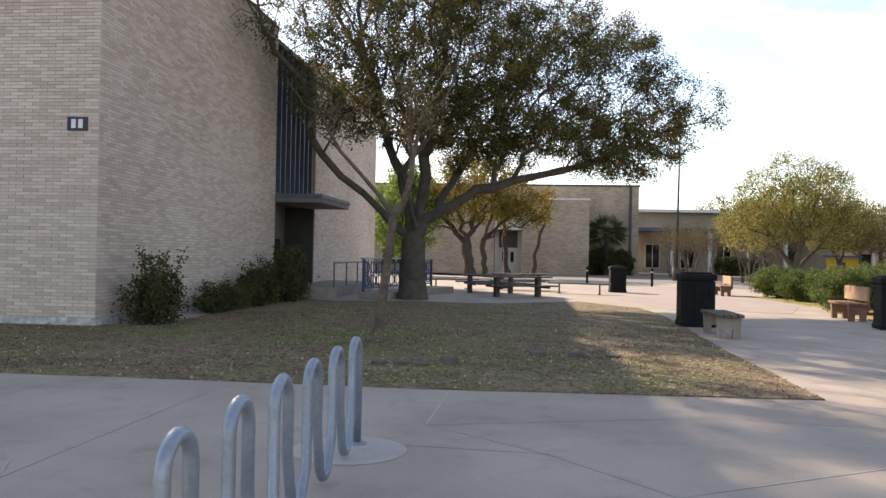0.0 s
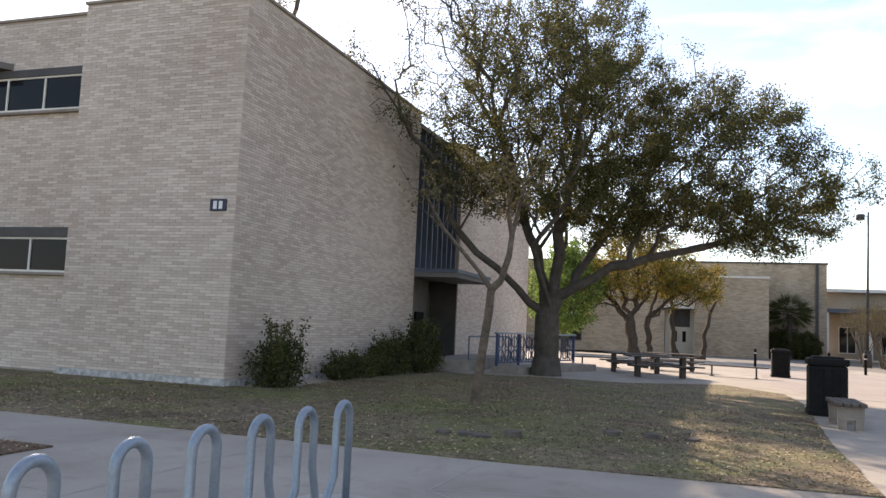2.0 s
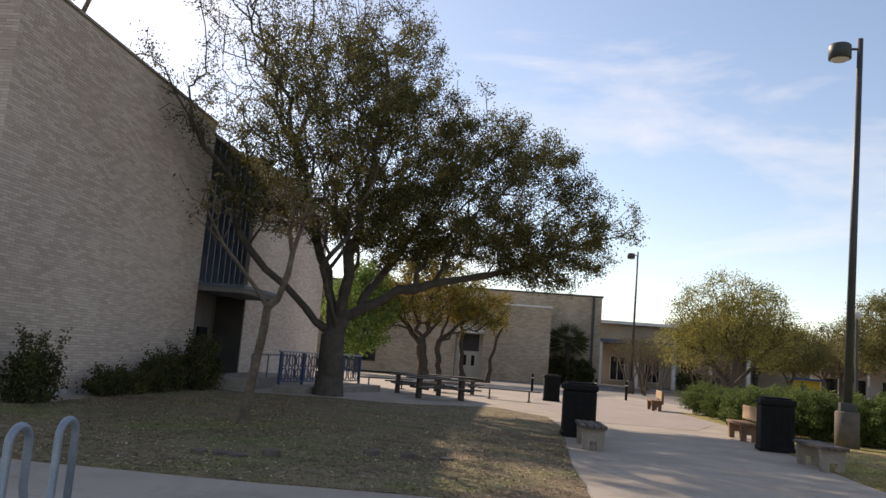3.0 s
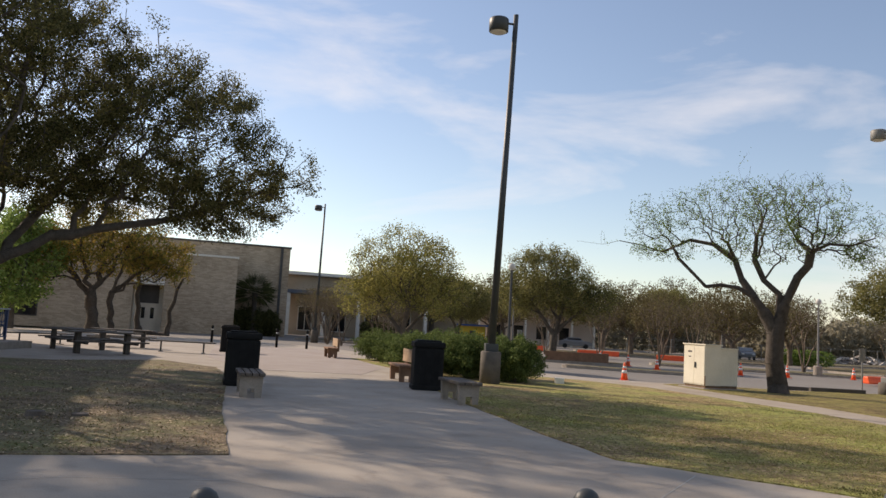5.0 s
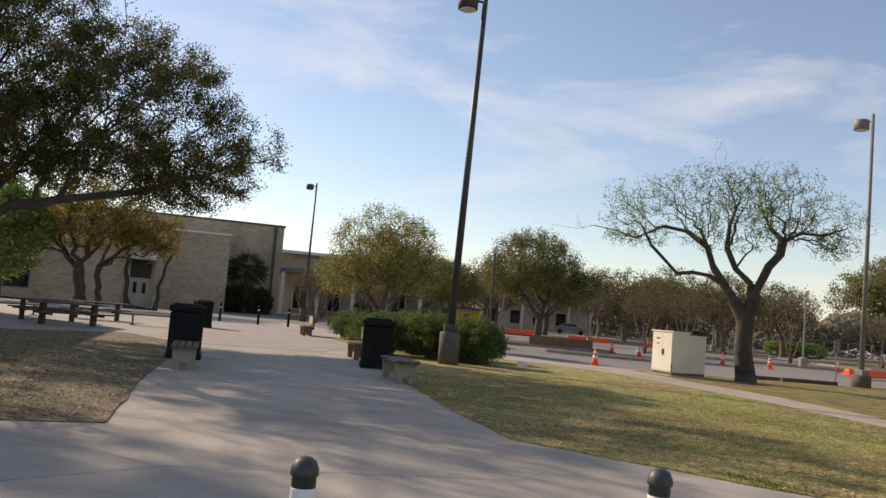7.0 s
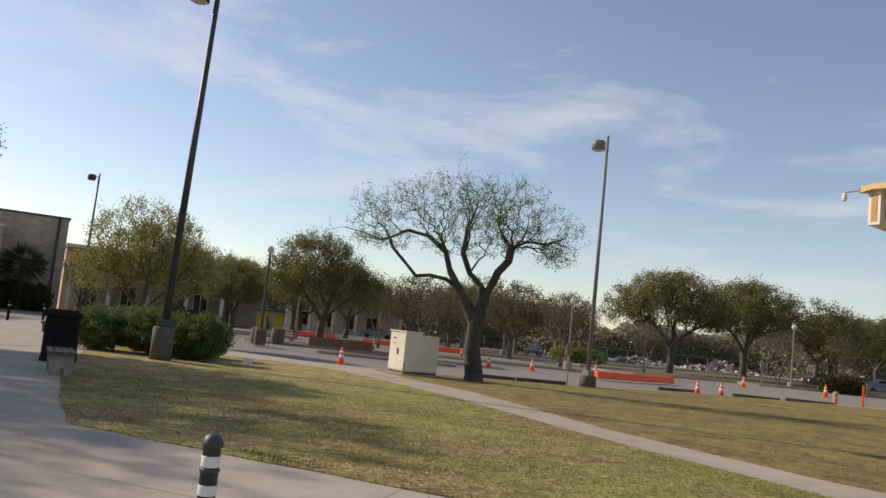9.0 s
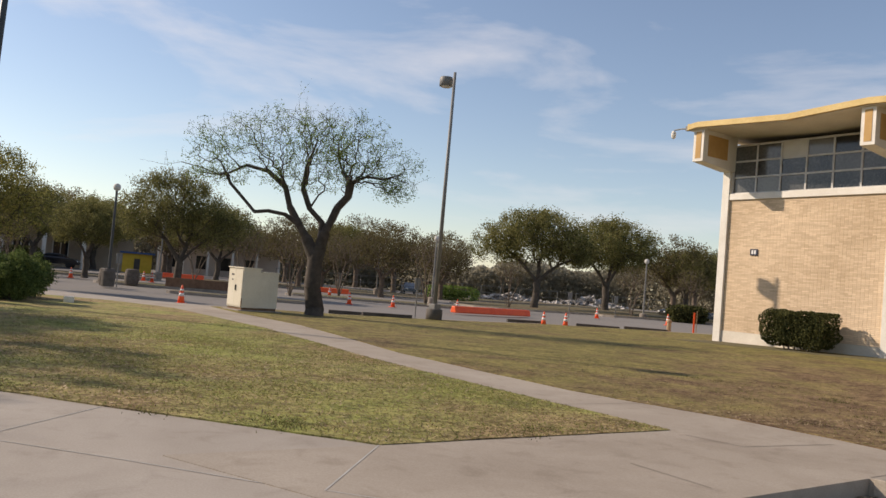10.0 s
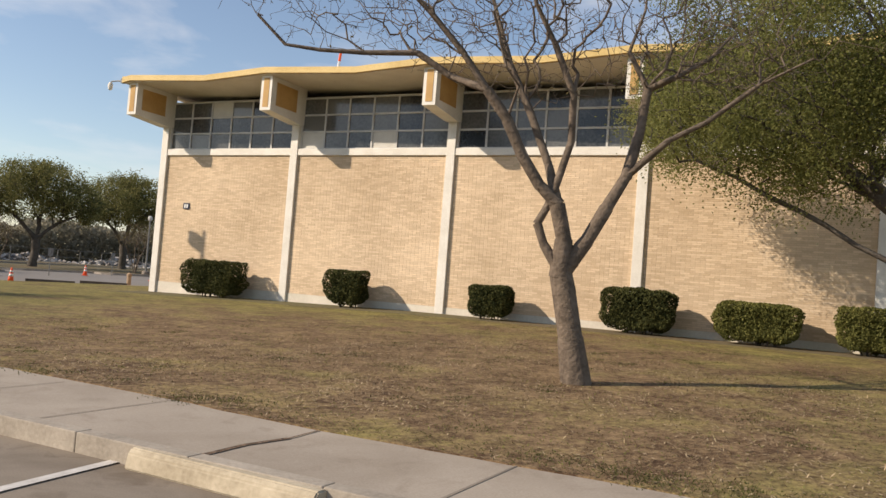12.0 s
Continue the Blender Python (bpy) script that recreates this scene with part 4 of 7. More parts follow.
tree("green_tree", (-43.3, 45.0), 0, [[(0, 0, -0.1), (0, 0, 1.4)], [(0, 0, 1.4), (-0.8, 0.3, 3.0), (-1.2, 0.4, 5.0)], [(0, 0, 1.4), (0.8, -0.3, 3.0), (1.4, -0.4, 5.2)]],
     [(0, 0, 4.6, 3.2, 3.0, 3.2), (0.6, 0, 7.0, 2.2, 2.2, 1.6)], 420, 12000, 0.13, 0.3, 131, "bright yellow-green sunlit tree behind the oak", M_BARK, M_LEAF_SPRING, trunk=0.2, limit=0.03)
tree("yellow_leaf_tree", (-14.4, 40.2), 18, [[(0, 0, -0.1), (0, 0, 1.1)], [(0, 0, 1.0), (-0.8, 0.2, 2.2), (-1.7, 0.2, 3.6)], [(0, 0, 1.0), (0.2, -0.3, 2.6), (0.2, -0.4, 4.6)], [(0, 0, 1.0), (0.9, 0.2, 2.2), (1.9, 0.2, 3.6)]],
     [(-0.2, 0, 4.7, 2.9, 2.6, 2.1), (-2.0, 0, 3.2, 1.8, 1.8, 1.2), (1.9, 0, 3.6, 1.7, 1.7, 1.5)], 1100, 30000, 0.052, 0.17, 61,
     "rounded tree with yellow-green leaves by the shrub bed", M_BARK, M_LEAF_YELLOW, trunk=0.22, limit=0.022, clump=0.9, tip=0.008)
tree("round_oak_tree", (-8.7, 55.0), 10, [[(0, 0, -0.1), (0.1, 0, 1.6)], [(0.1, 0, 1.6), (-0.9, 0, 3.0), (-1.9, 0, 4.2)], [(0.1, 0, 1.6), (0.6, 0.3, 3.2), (0.7, 0.2, 5.2)], [(0.1, 0, 1.6), (1.4, -0.2, 3.0), (2.6, 0, 4.0)]],
     [(-0.6, 0, 5.2, 3.4, 3.2, 2.4), (2.0, 0, 4.2, 2.8, 2.6, 1.7), (-2.4, 0, 4.4, 2.0, 2.0, 1.6), (-0.6, 0, 6.6, 2.2, 2.2, 1.1)], 1100, 38000, 0.06, 0.20, 71,
     "rounded green oak in a kerbed car park island", M_BARK, M_LEAF_GREEN, trunk=0.26, limit=0.022, clump=0.9, tip=0.008)
tree("thin_tree", (-14.26, 10.91), 46, [[(0, 0, -0.1), (0.09, 0, 0.8), (0.21, 0, 1.77), (0.24, 0, 2.22)], [(0.24, 0, 2.22), (0.01, 0.1, 2.54), (-0.29, 0.1, 2.88), (-0.76, 0.2, 3.4), (-1.1, 0.2, 4.0)],
      [(0.24, 0, 2.22), (0.42, 0, 2.4), (0.56, 0, 2.89), (0.6, 0.1, 3.3), (0.75, 0.1, 4.0)]],
     [(0.5, 0, 4.3, 0.8, 0.8, 0.7), (-0.9, 0, 4.1, 0.7, 0.7, 0.5)], 110, 700, 0.045, 0.09, 81, "slender leaning young tree with a forked grey trunk", M_BARKPALE, M_LEAF_BROWN, trunk=0.085, tip=0.005, limit=0.012, limb=0.012)
tree("crape_myrtle", (-18.2, 1.4), 20, [[(0, 0, -0.1), (-0.08, 0, 1.2), (-0.25, 0.1, 2.6)], [(0.12, 0.05, 0), (0.3, 0, 1.3), (0.75, 0, 2.7)], [(-0.1, 0, 0), (-0.35, 0, 1.4), (-0.8, 0, 2.6)], [(0.05, 0.1, 0), (0.15, 0.3, 1.5), (0.3, 0.5, 2.8)]],
     [(0.1, 0, 3.2, 1.5, 1.2, 1.2), (0.9, 0, 3.3, 1.0, 0.8, 0.9)], 420, 260, 0.04, 0.05, 91, "leafless crape myrtle with thin grey stems", M_BARKPALE, M_LEAF_BROWN, trunk=0.06, tip=0.0045, limit=0.008)

# wide oaks and bare crape myrtles of the car park, each kind built once
oak = tree("car_park_oak", (18.6, 74.8), 0, [[(0, 0, -0.1), (0.1, 0, 2.4)], [(0.1, 0, 2.4), (-1.6, 0, 4.2), (-3.4, 0, 5.6)], [(0.1, 0, 2.4), (0.4, 0.6, 4.6), (0.3, 0.4, 7.4)], [(0.1, 0, 2.4), (1.8, -0.3, 4.0), (4.0, 0, 5.0)]],
           [(-0.3, 0, 6.5, 5.2, 5.0, 2.4), (3.2, 0, 5.6, 3.0, 3.0, 1.9), (-3.8, 0, 5.6, 2.6, 2.6, 1.9), (0, 0, 7.9, 3.2, 3.2, 1.4)], 1000, 38000, 0.09, 0.26, 101,
           "broad oak with olive-green crown in the car park", M_BARK, M_LEAF_GREEN, trunk=0.34, limit=0.024, tip=0.009, clump=0.9, group="car park oaks")
brown = tree("winter_oak", (38, 92), 0, [[(0, 0, -0.1), (0, 0, 2.2)], [(0, 0, 2.2), (-1.6, 0, 4.2), (-3.0, 0, 6.0)], [(0, 0, 2.2), (1.6, 0.6, 4.2), (3.0, 0.4, 6.0)]],
             [(0, 0, 6.0, 4.6, 4.6, 3.2), (2.4, 0, 5.2, 3.0, 3.0, 2.0), (-2.6, 0, 5.4, 2.6, 2.6, 2.2)], 800, 7500, 0.12, 0.28, 111,
             "grey-brown half-leafless oak in the distance", M_BARKPALE, M_LEAF_BROWN, trunk=0.32, limit=0.026, tip=0.011, clump=1.3, group="distant oaks")
myrtle = tree("crape_myrtle", (8.0, 62.5), 0, [[(0, 0, -0.1), (-0.3, 0, 1.3), (-0.9, 0, 2.8)], [(0.15, 0, 0), (0.45, 0.1, 1.4), (1.1, 0, 2.8)], [(0, 0.1, 0), (0.1, 0.5, 1.4), (0.3, 1.0, 2.8)], [(0, -0.1, 0), (-0.1, -0.4, 1.4), (-0.3, -0.9, 2.8)]],
              [(0, 0, 4.0, 2.0, 2.0, 1.3)], 420, 900, 0.07, 0.2, 121, "leafless crape myrtle with pale clustered stems", M_BARKPALE, M_LEAF_BROWN, trunk=0.09, tip=0.009, limit=0.014, group="car park crape myrtles")


def again(ob, x, y, turn, size, sink=0.0):
    return copy_thing(ob, pose(x, y, height(x, y) - 0.1 - sink, 0, 0, turn) @ Matrix.Scale(size, 4))


rng = random.Random(5)
for x, y, s in ((27.6, 83.0, 1.05), (39.5, 92, 0.85), (47, 98, 0.9), (-1, 104, 0.9), (-17, 62, 0.62), (-26, 74, 0.8), (-13, 88, 0.85), (-30, 100, 0.95), (62, 92, 0.95), (-62, 52, 1.1)):
    again(oak, x, y, rng.uniform(0, 360), s)
for x, y, s in ((4.5, 78, 0.8), (11, 90, 0.8), (-5, 94, 0.9), (-20, 96, 0.9), (-36, 108, 1.1), (-10, 122, 1.1), (70, 104, 1.1), (-46, 124, 1.3), (84, 70, 1.1), (-1.5, 82, 0.72), (-75, 76, 1.2), (6, 112, 1.05), (-26, 116, 1.1), (0, 134, 1.3), (14, 128, 1.1), (54, 126, 1.2), (-22, 136, 1.3), (78, 118, 1.4)):
    again(brown, x, y, rng.uniform(0, 360), s)
for x, y, s in ((-1.8, 59, 0.9), (-6.5, 68, 1.0), (-11.5, 72, 0.95), (-21.5, 60, 0.8), (-24.5, 66, 0.85), (-28, 62, 0.9), (25, 66, 0.8), (31, 69, 0.85), (15.5, 70, 0.8), (-31, 70, 0.9), (1, 70, 1.0), (37, 70, 0.8), (-19, 52, 0.6), (-29.8, 63.5, 0.85), (-27.0, 60.0, 0.8), (-25.0, 58.0, 0.75), (-23.6, 61.5, 0.85), (-31.5, 67.0, 0.9)):
    again(myrtle, x, y, rng.uniform(0, 360), s)


# low woods that close the view behind the car park; distance haze is in their colour
def far_woods():
    rg = np.random.default_rng(77)
    n = 170000
    a = rg.uniform(radians(25), radians(140), n)
    top = np.array([6.2 + 3.4 * noise.noise((k * 14.0, 1.7, 0.0)) + 1.6 * noise.noise((k * 55.0, 7.1, 0.0)) for k in a])
    r = 150 + rg.uniform(-6, 6, n) + 6 * np.sin(a * 21)
    z = top * rg.random(n) ** 0.8
    c = np.stack([r * np.cos(a), r * np.sin(a), z - 0.3], 1)
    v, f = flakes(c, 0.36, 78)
    tagged(raw("woods", v.tolist(), f.tolist(), M_WOODS), "low brown winter woods along the horizon, colour paled for haze", "woods", "", "stuff")


far_woods()


# ---- buildings ----
def bricks(name, s0, s1, z0, z1, holes, place, material, parent, length=0.30, course=0.066, joint=0.010, proud=0.012, seed=1):
    """Rows of long thin bricks in running bond, joined, on a wall face; place maps (along, out, up) to the wall's own frame. Holes are (s0, s1, z0, z1)."""
    rg = np.random.default_rng(seed)
    rows = int((z1 - z0) / course)
    ss, ee, bb, tt = [], [], [], []
    for r in range(rows):
        b, t = z0 + r * course, z0 + (r + 1) * course - joint
        cuts = np.arange(s0 - (r % 2) * length / 2, s1 + length, length)
        lo, hi = np.maximum(cuts, s0), np.minimum(cuts + length - joint, s1)
        keep = hi - lo > 0.03
        lo, hi = lo[keep], hi[keep]
        for h0, h1, hb, ht in holes:
            if t > hb and b < ht:
                cut_hi = (lo < h0) & (hi > h0)
                hi = np.where(cut_hi, h0, hi)
                cut_lo = (lo < h1) & (hi > h1)
                lo = np.where(cut_lo, h1, lo)
                keep = ~((lo >= h0 - 1e-6) & (hi <= h1 + 1e-6)) & (hi - lo > 0.02)
                lo, hi = lo[keep], hi[keep]
        ss.append(lo), ee.append(hi), bb.append(np.full(len(lo), b)), tt.append(np.full(len(lo), t))
    s, e, b, t = (np.concatenate(q) for q in (ss, ee, bb, tt))
    d = proud * (0.7 + 0.6 * rg.random(len(s)))
    c = np.zeros_like(s)
    q = np.stack([np.stack(k, 1) for k in ((s, c, b), (e, c, b), (e, c, t), (s, c, t), (s, d, b), (e, d, b), (e, d, t), (s, d, t))], 1)
    v = place(q.reshape(-1, 3))
    i = np.arange(len(s))[:, None, None] * 8
    f = (i + np.array([[4, 5, 6, 7], [0, 1, 5, 4], [1, 2, 6, 5], [2, 3, 7, 6], [3, 0, 4, 7]])[None]).reshape(-1, 4)
    ob = raw(name, v.tolist(), f.tolist(), material, parent)
    ob["kind"] = "stuff"
    return ob


def window(parent, x0, x1, y, z0, z1, panes, rows=1, frame_mat=None, glass=None, depth=0.08, bar=0.05, blinds=()):
    """A framed window facing -y: frame with mullions, and a pane in each opening."""
    w = (x1 - x0) / panes
    hh = (z1 - z0) / rows
    bm = bmesh.new()
    q = bar / 2
    rings = [[bm.verts.new((x, yy, z)) for x, z in ((x0 - q + o, z0 - q + o), (x1 + q - o, z0 - q + o), (x1 + q - o, z1 + q - o), (x0 - q + o, z1 + q - o))] for o, yy in ((0, y - depth), (bar, y - depth), (bar, y), (0, y))]
    for a, b in zip(rings, rings[1:] + rings[:1]):
        for k in range(4):
            bm.faces.new((a[k], a[(k + 1) % 4], b[(k + 1) % 4], b[k]))
    bmesh.ops.recalc_face_normals(bm, faces=bm.faces)
    fr = part("window", bm, frame_mat, parent, "painted metal window frame")
    for k in range(1, panes):
        part("mullion", box(x0 + k * w - q, x0 + k * w + q, y - depth + 0.002, y, z0 + q, z1 - q), frame_mat, fr)
    for r in range(1, rows):
        for k in range(panes):
            part("transom", box(x0 + k * w + q, x0 + (k + 1) * w - q, y - depth + 0.006, y - 0.004, z0 + r * hh - q, z0 + r * hh + q), frame_mat, fr)
    for r in range(rows):
        for k in range(panes):
            m = M_BLIND if (k, r) in blinds else glass
            part("pane", box(x0 + k * w + bar / 2 - 0.005, x0 + (k + 1) * w - bar / 2 + 0.005, y - depth / 2, y - depth / 2 + 0.012, z0 + r * hh + bar / 2 - 0.005, z0 + (r + 1) * hh - bar / 2 + 0.005), m, fr)
    return fr


def front(p):
    """A wall along the front: along runs to the west from the corner, out to the south."""
    return np.stack([-p[:, 0], -p[:, 1], p[:, 2]], 1)


def front_in(p):
    return np.stack([-p[:, 0], 0.16 - p[:, 1], p[:, 2]], 1)


def side(p):
    return np.stack([p[:, 1], p[:, 0], p[:, 2]], 1)


C14 = (-18.68, 7.82)
b14 = thing("school_building", pose(C14[0], C14[1], 0, 0, 0, 32), "two-storey tan brick school building with ribbon windows", "building")
TOP = 8.66
part("wall", box(-4.45, -0.0, 0, 10.62, -0.4, TOP), M_MORTAR14, b14)
part("wall", box(-34, -4.45, 0.16, 14, -0.4, TOP - 0.16), M_MORTAR14, b14)
# the recess shade is put into this wall's dark grey
part("wall", box(-4.4, -1.2, 10.63, 15.4, -0.4, TOP), M_GREYTRIM, b14, "recessed entrance wall in a dark tone for the recess shade")
part("parapet_cap", box(-4.4, 0.0, 10.67, 15.34, TOP - 0.45, TOP - 0.3), M_GREYTRIM, b14)
part("wall", box(-5, 0.0, 15.4, 27.4, -0.4, TOP), M_MORTAR14, b14)
part("parapet_cap", box(-4.5, 0.05, -0.05, 10.66, TOP, TOP + 0.07, 0.01), M_BASECON, b14)
part("parapet_cap", box(-34, -4.5, 0.11, 14, TOP - 0.16, TOP - 0.1), M_BASECON, b14)
part("parapet_cap", box(-5.05, 0.05, 15.35, 27.45, TOP, TOP + 0.07, 0.01), M_BASECON, b14)
part("plinth", box(-4.47, 0.03, -0.03, 10.6, -0.1, 0.16), M_PLINTH, b14, "chipped white painted plinth")
part("plinth", box(-34, -4.48, 0.12, 0.2, -0.1, 0.05), M_BASECON, b14)
bays = [(4.45, 7.95), (8.2, 12.0), (12.25, 16.05), (16.3, 20.1)]
holes = [(a - 0.3, b + 0.3, z, zt) for a, b in bays for z, zt in ((2.30, 3.36), (6.16, 7.2))]
bricks("brick_course", 0.0, 4.45, 0.17, TOP, [(0.0, 2.4, 0.17, 0.17 + 37 * 0.066)], front, M_BRICK14, b14, seed=3)
bricks("brick_course", 4.46, 20.2, 0.06, TOP - 0.16, holes, front_in, M_BRICK14, b14, seed=4)
bricks("brick_course", 0.0, 10.62, 0.17, TOP, [], side, M_BRICK14, b14, seed=5)
bricks("brick_course", 15.4, 27.4, 0.1, TOP, [], side, M_BRICK14, b14, seed=6)
for a, b in bays:
    for z, zt, head in ((2.33, 3.10, 3.36), (6.20, 7.00, 7.20)):
        window(b14, -b, -a, 0.13, z, zt, 3, 1, M_WHITE, M_GLASS, 0.07, 0.045)
        part("sill", box(-b, -a, 0.03, 0.16, z - 0.09, z - 0.025, 0.01), M_PALECON, b14)
        part("lintel", box(-b - 0.02, -a, 0.02, 0.15, zt + 0.025, head), M_DARKTRIM, b14)
for s in (7.95, 12.0, 16.05, 20.1):
    part("pilaster", box(-s - 0.25, -s, -0.03, 0.15, -0.05, 8.32, 0.015), M_WHITE, b14, "white painted concrete pilaster")
bm = bmesh.new()
vs = [bm.verts.new(p) for p in ((-30, 0.15, 7.26), (-6.75, 0.15, 7.26), (-7.6, -1.05, 7.26), (-30, -1.05, 7.26), (-30, 0.15, 7.42), (-6.75, 0.15, 7.42), (-7.6, -1.05, 7.42), (-30, -1.05, 7.42))]
for f in ((0, 1, 2, 3), (7, 6, 5, 4), (1, 0, 4, 5), (2, 1, 5, 6), (3, 2, 6, 7), (0, 3, 7, 4)):
    bm.faces.new([vs[i] for i in f])
part("sunshade", bm, M_GREYTRIM, b14, "grey projecting sunshade above the windows")
bm = box(-30, -7.0, -0.62, 0.14, 3.37, 3.47)
part("sunshade", bm, M_GREYTRIM, b14, "grey projecting sunshade above the windows")
for s in (9.9, 13.9, 17.9):
    part("bracket", box(-s - 0.06, -s + 0.06, -1.15, 0.1, 7.12, 7.25), M_BASECON, b14)
# entrance recess: blue-grey finned glazing, canopy, doors
for k in range(9):
    part("fin", box(-0.42, -0.06, 10.75 + k * 0.55, 10.81 + k * 0.55, 3.4, 8.2), M_BLUEGREY, b14)
part("glazing", box(-0.44, -0.40, 10.64, 15.38, 3.4, 8.2), M_BLUEGREY, b14, "blue-grey spandrel glazing")
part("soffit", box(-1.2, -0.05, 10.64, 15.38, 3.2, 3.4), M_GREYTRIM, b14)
part("canopy", box(-0.04, 1.5, 10.7, 14.7, 3.08, 3.3, 0.02), M_GREYTRIM, b14, "grey flat entrance canopy")
part("canopy_fascia", box(-0.03, 1.54, 10.66, 14.74, 3.24, 3.36), M_BLUEGREY, b14)
for y0 in (10.95, 12.1):
    dr = part("door", box(-1.2, -1.12, y0, y0 + 1.05, 0.02, 2.3, 0.01), M_DARKTRIM, b14)
    part("pane", box(-1.12, -1.115, y0 + 0.2, y0 + 0.85, 0.4, 2.1), M_GLASS, dr)
# dark sheet over the pale end face, added to shade the recess
part("recess_shade_sheet", box(-1.15, -0.03, 15.36, 15.397, 0.0, 3.18), M_DARKTRIM, b14, "dark sheet standing in for shade on the entrance side")
part("door_frame", box(-1.2, -1.05, 11.99, 12.09, 0.02, 2.4), M_GALV, b14)
part("notice_board", box(-1.2, -1.1, 13.9, 14.7, 1.1, 1.95, 0.01), M_BLACK, b14)
part("ramp_wall", box(0.1, 1.9, 11.2, 17.6, -0.2, 0.36, 0.02), M_BASECON, b14, "low concrete ramp wall")
for y in (11.4, 13.2, 15.0, 16.8):
    part("ramp_post", tube([(1.8, y, 0.3), (1.8, y, 1.15)], 0.025), M_BLUEGREY, b14)
part("ramp_rail", tube([(1.8, 11.4, 1.15), (1.8, 16.8, 1.15)], 0.028), M_BLUEGREY, b14)
# number sign: plain bars
sg = thing("number_sign", pose(*grid(C14, -0.41, -0.03), 3.84, 0, 0, 32), "navy building number sign on the tan brick", "sign")
part("plate", box(-0.2, 0.2, -0.02, 0.012, -0.13, 0.13, 0.004), M_NAVY, sg)
for x in (-0.07, 0.07):
    part("bar", box(x - 0.045, x + 0.045, -0.026, -0.021, -0.085, 0.085), M_REFLECT, sg)

# ---- cream building with overhanging folded roof ----
O17, A17 = (18.88, 34.68), math.degrees(math.atan2(-0.86123, 0.50822))
b17 = thing("school_building", pose(O17[0], O17[1], 0, 0, 0, A17), "cream brick school building with folded yellow roof edge", "building")
# own frame: x runs along the wall, -y points out to the lawn


def wall17(p):
    return np.stack([p[:, 0], -p[:, 1], p[:, 2]], 1)


BAY, NB = 6.92, 5
END = BAY * NB
part("wall", box(-0.1, END, 0, 0.35, -0.5, 6.02), M_MORTAR17, b17)
part("wall", box(-0.1, 0.25, 0.35, 18, -0.5, 8.4), M_MORTAR17, b17)
part("wall", box(-0.1, END, 17.65, 18, -0.5, 8.4), M_MORTAR17, b17)
part("wall", box(END - 0.3, END, 0.36, 17.6, -0.5, 8.4), M_MORTAR17, b17)
# dark sheet added in place of the unlit rooms behind the panes
part("wall", box(0.3, END - 0.35, 0.8, 0.9, 6.2, 8.4), M_DARKTRIM, b17, "dark sheet standing in for the unlit interior behind the clerestory glass")
part("plinth", box(-0.1, END, -0.03, 0.0, -0.3, 0.55), M_OFFWHITE, b17, "pale concrete plinth")
bricks("brick_course", 0.2, END, 0.56, 5.98, [(k * BAY - 0.18, k * BAY + 0.18, 0, 7) for k in range(NB)], wall17, M_BRICK17, b17, seed=8)
part("sill_band", box(-0.1, END, -0.09, 0.36, 6.02, 6.28, 0.015), M_WHITE, b17, "white concrete band below the windows")
for k in range(NB + 1):
    x = k * BAY
    part("pilaster", box(x - 0.17, x + 0.17, -0.12, 0.2, -0.3, 7.4, 0.015), M_WHITE, b17, "white painted pilaster")
for k in range(NB):
    x0, x1 = k * BAY + 0.2, (k + 1) * BAY - 0.2
    window(b17, x0, x1, 0.14, 6.30, 8.32, 6, 3, M_FRAME17, M_GLASS17, 0.09, 0.07, {0: ((2, 2),), 1: ((0, 0), (3, 0)), 3: ((1, 0),)}.get(k, ()))
for k in range(NB + 1):
    x = k * BAY
    bm = bmesh.new()
    rowv = []
    for xx in (x - 0.25, x + 0.25):
        rowv.append([bm.verts.new((xx, y, z)) for y, z in ((-2.1, 7.38), (-2.1, 8.72), (0.14, 8.72), (0.14, 7.25), (-0.25, 7.22))])
    a, b = rowv
    bm.faces.new(a)
    bm.faces.new(b[::-1])
    for i in range(5):
        bm.faces.new((a[i], b[i], b[(i + 1) % 5], a[(i + 1) % 5]))
    bmesh.ops.recalc_face_normals(bm, faces=bm.faces)
    bx = part("bracket", bm, M_WHITE, b17, "white box bracket with ochre panels")
    part("panel", box(x - 0.13, x + 0.13, -2.112, -2.1, 7.5, 8.6), M_OCHRE, bx)
    part("panel", box(x - 0.262, x - 0.25, -1.8, -0.5, 7.62, 8.5), M_OCHRE, bx)
    part("panel", box(x + 0.25, x + 0.262, -1.8, -0.5, 7.62, 8.5), M_OCHRE, bx)


def folded(name, material, z_peak, z_valley, thick, y0, y1, label=""):
    """A roof strip that rises over each bracket and dips between them."""
    bm = bmesh.new()
    xs = [-0.35] + [q for k in range(NB) for q in (k * BAY + 0.05, k * BAY + BAY * 0.58)] + [END]
    zs = [z_peak - 0.06] + [q for k in range(NB) for q in (z_peak, z_valley)] + [z_peak]
    rowv = []
    for x, z in zip(xs, zs):
        rowv.append([bm.verts.new(p) for p in ((x, y0, z - thick), (x, y0, z), (x, y1, z), (x, y1, z - thick))])
    for a, b in zip(rowv, rowv[1:]):
        for i in range(4):
            bm.faces.new((a[i], a[(i + 1) % 4], b[(i + 1) % 4], b[i]))
    bm.faces.new(rowv[0][::-1])
    bm.faces.new(rowv[-1])
    bmesh.ops.recalc_face_normals(bm, faces=bm.faces)
    return part(name, bm, material, b17, label)


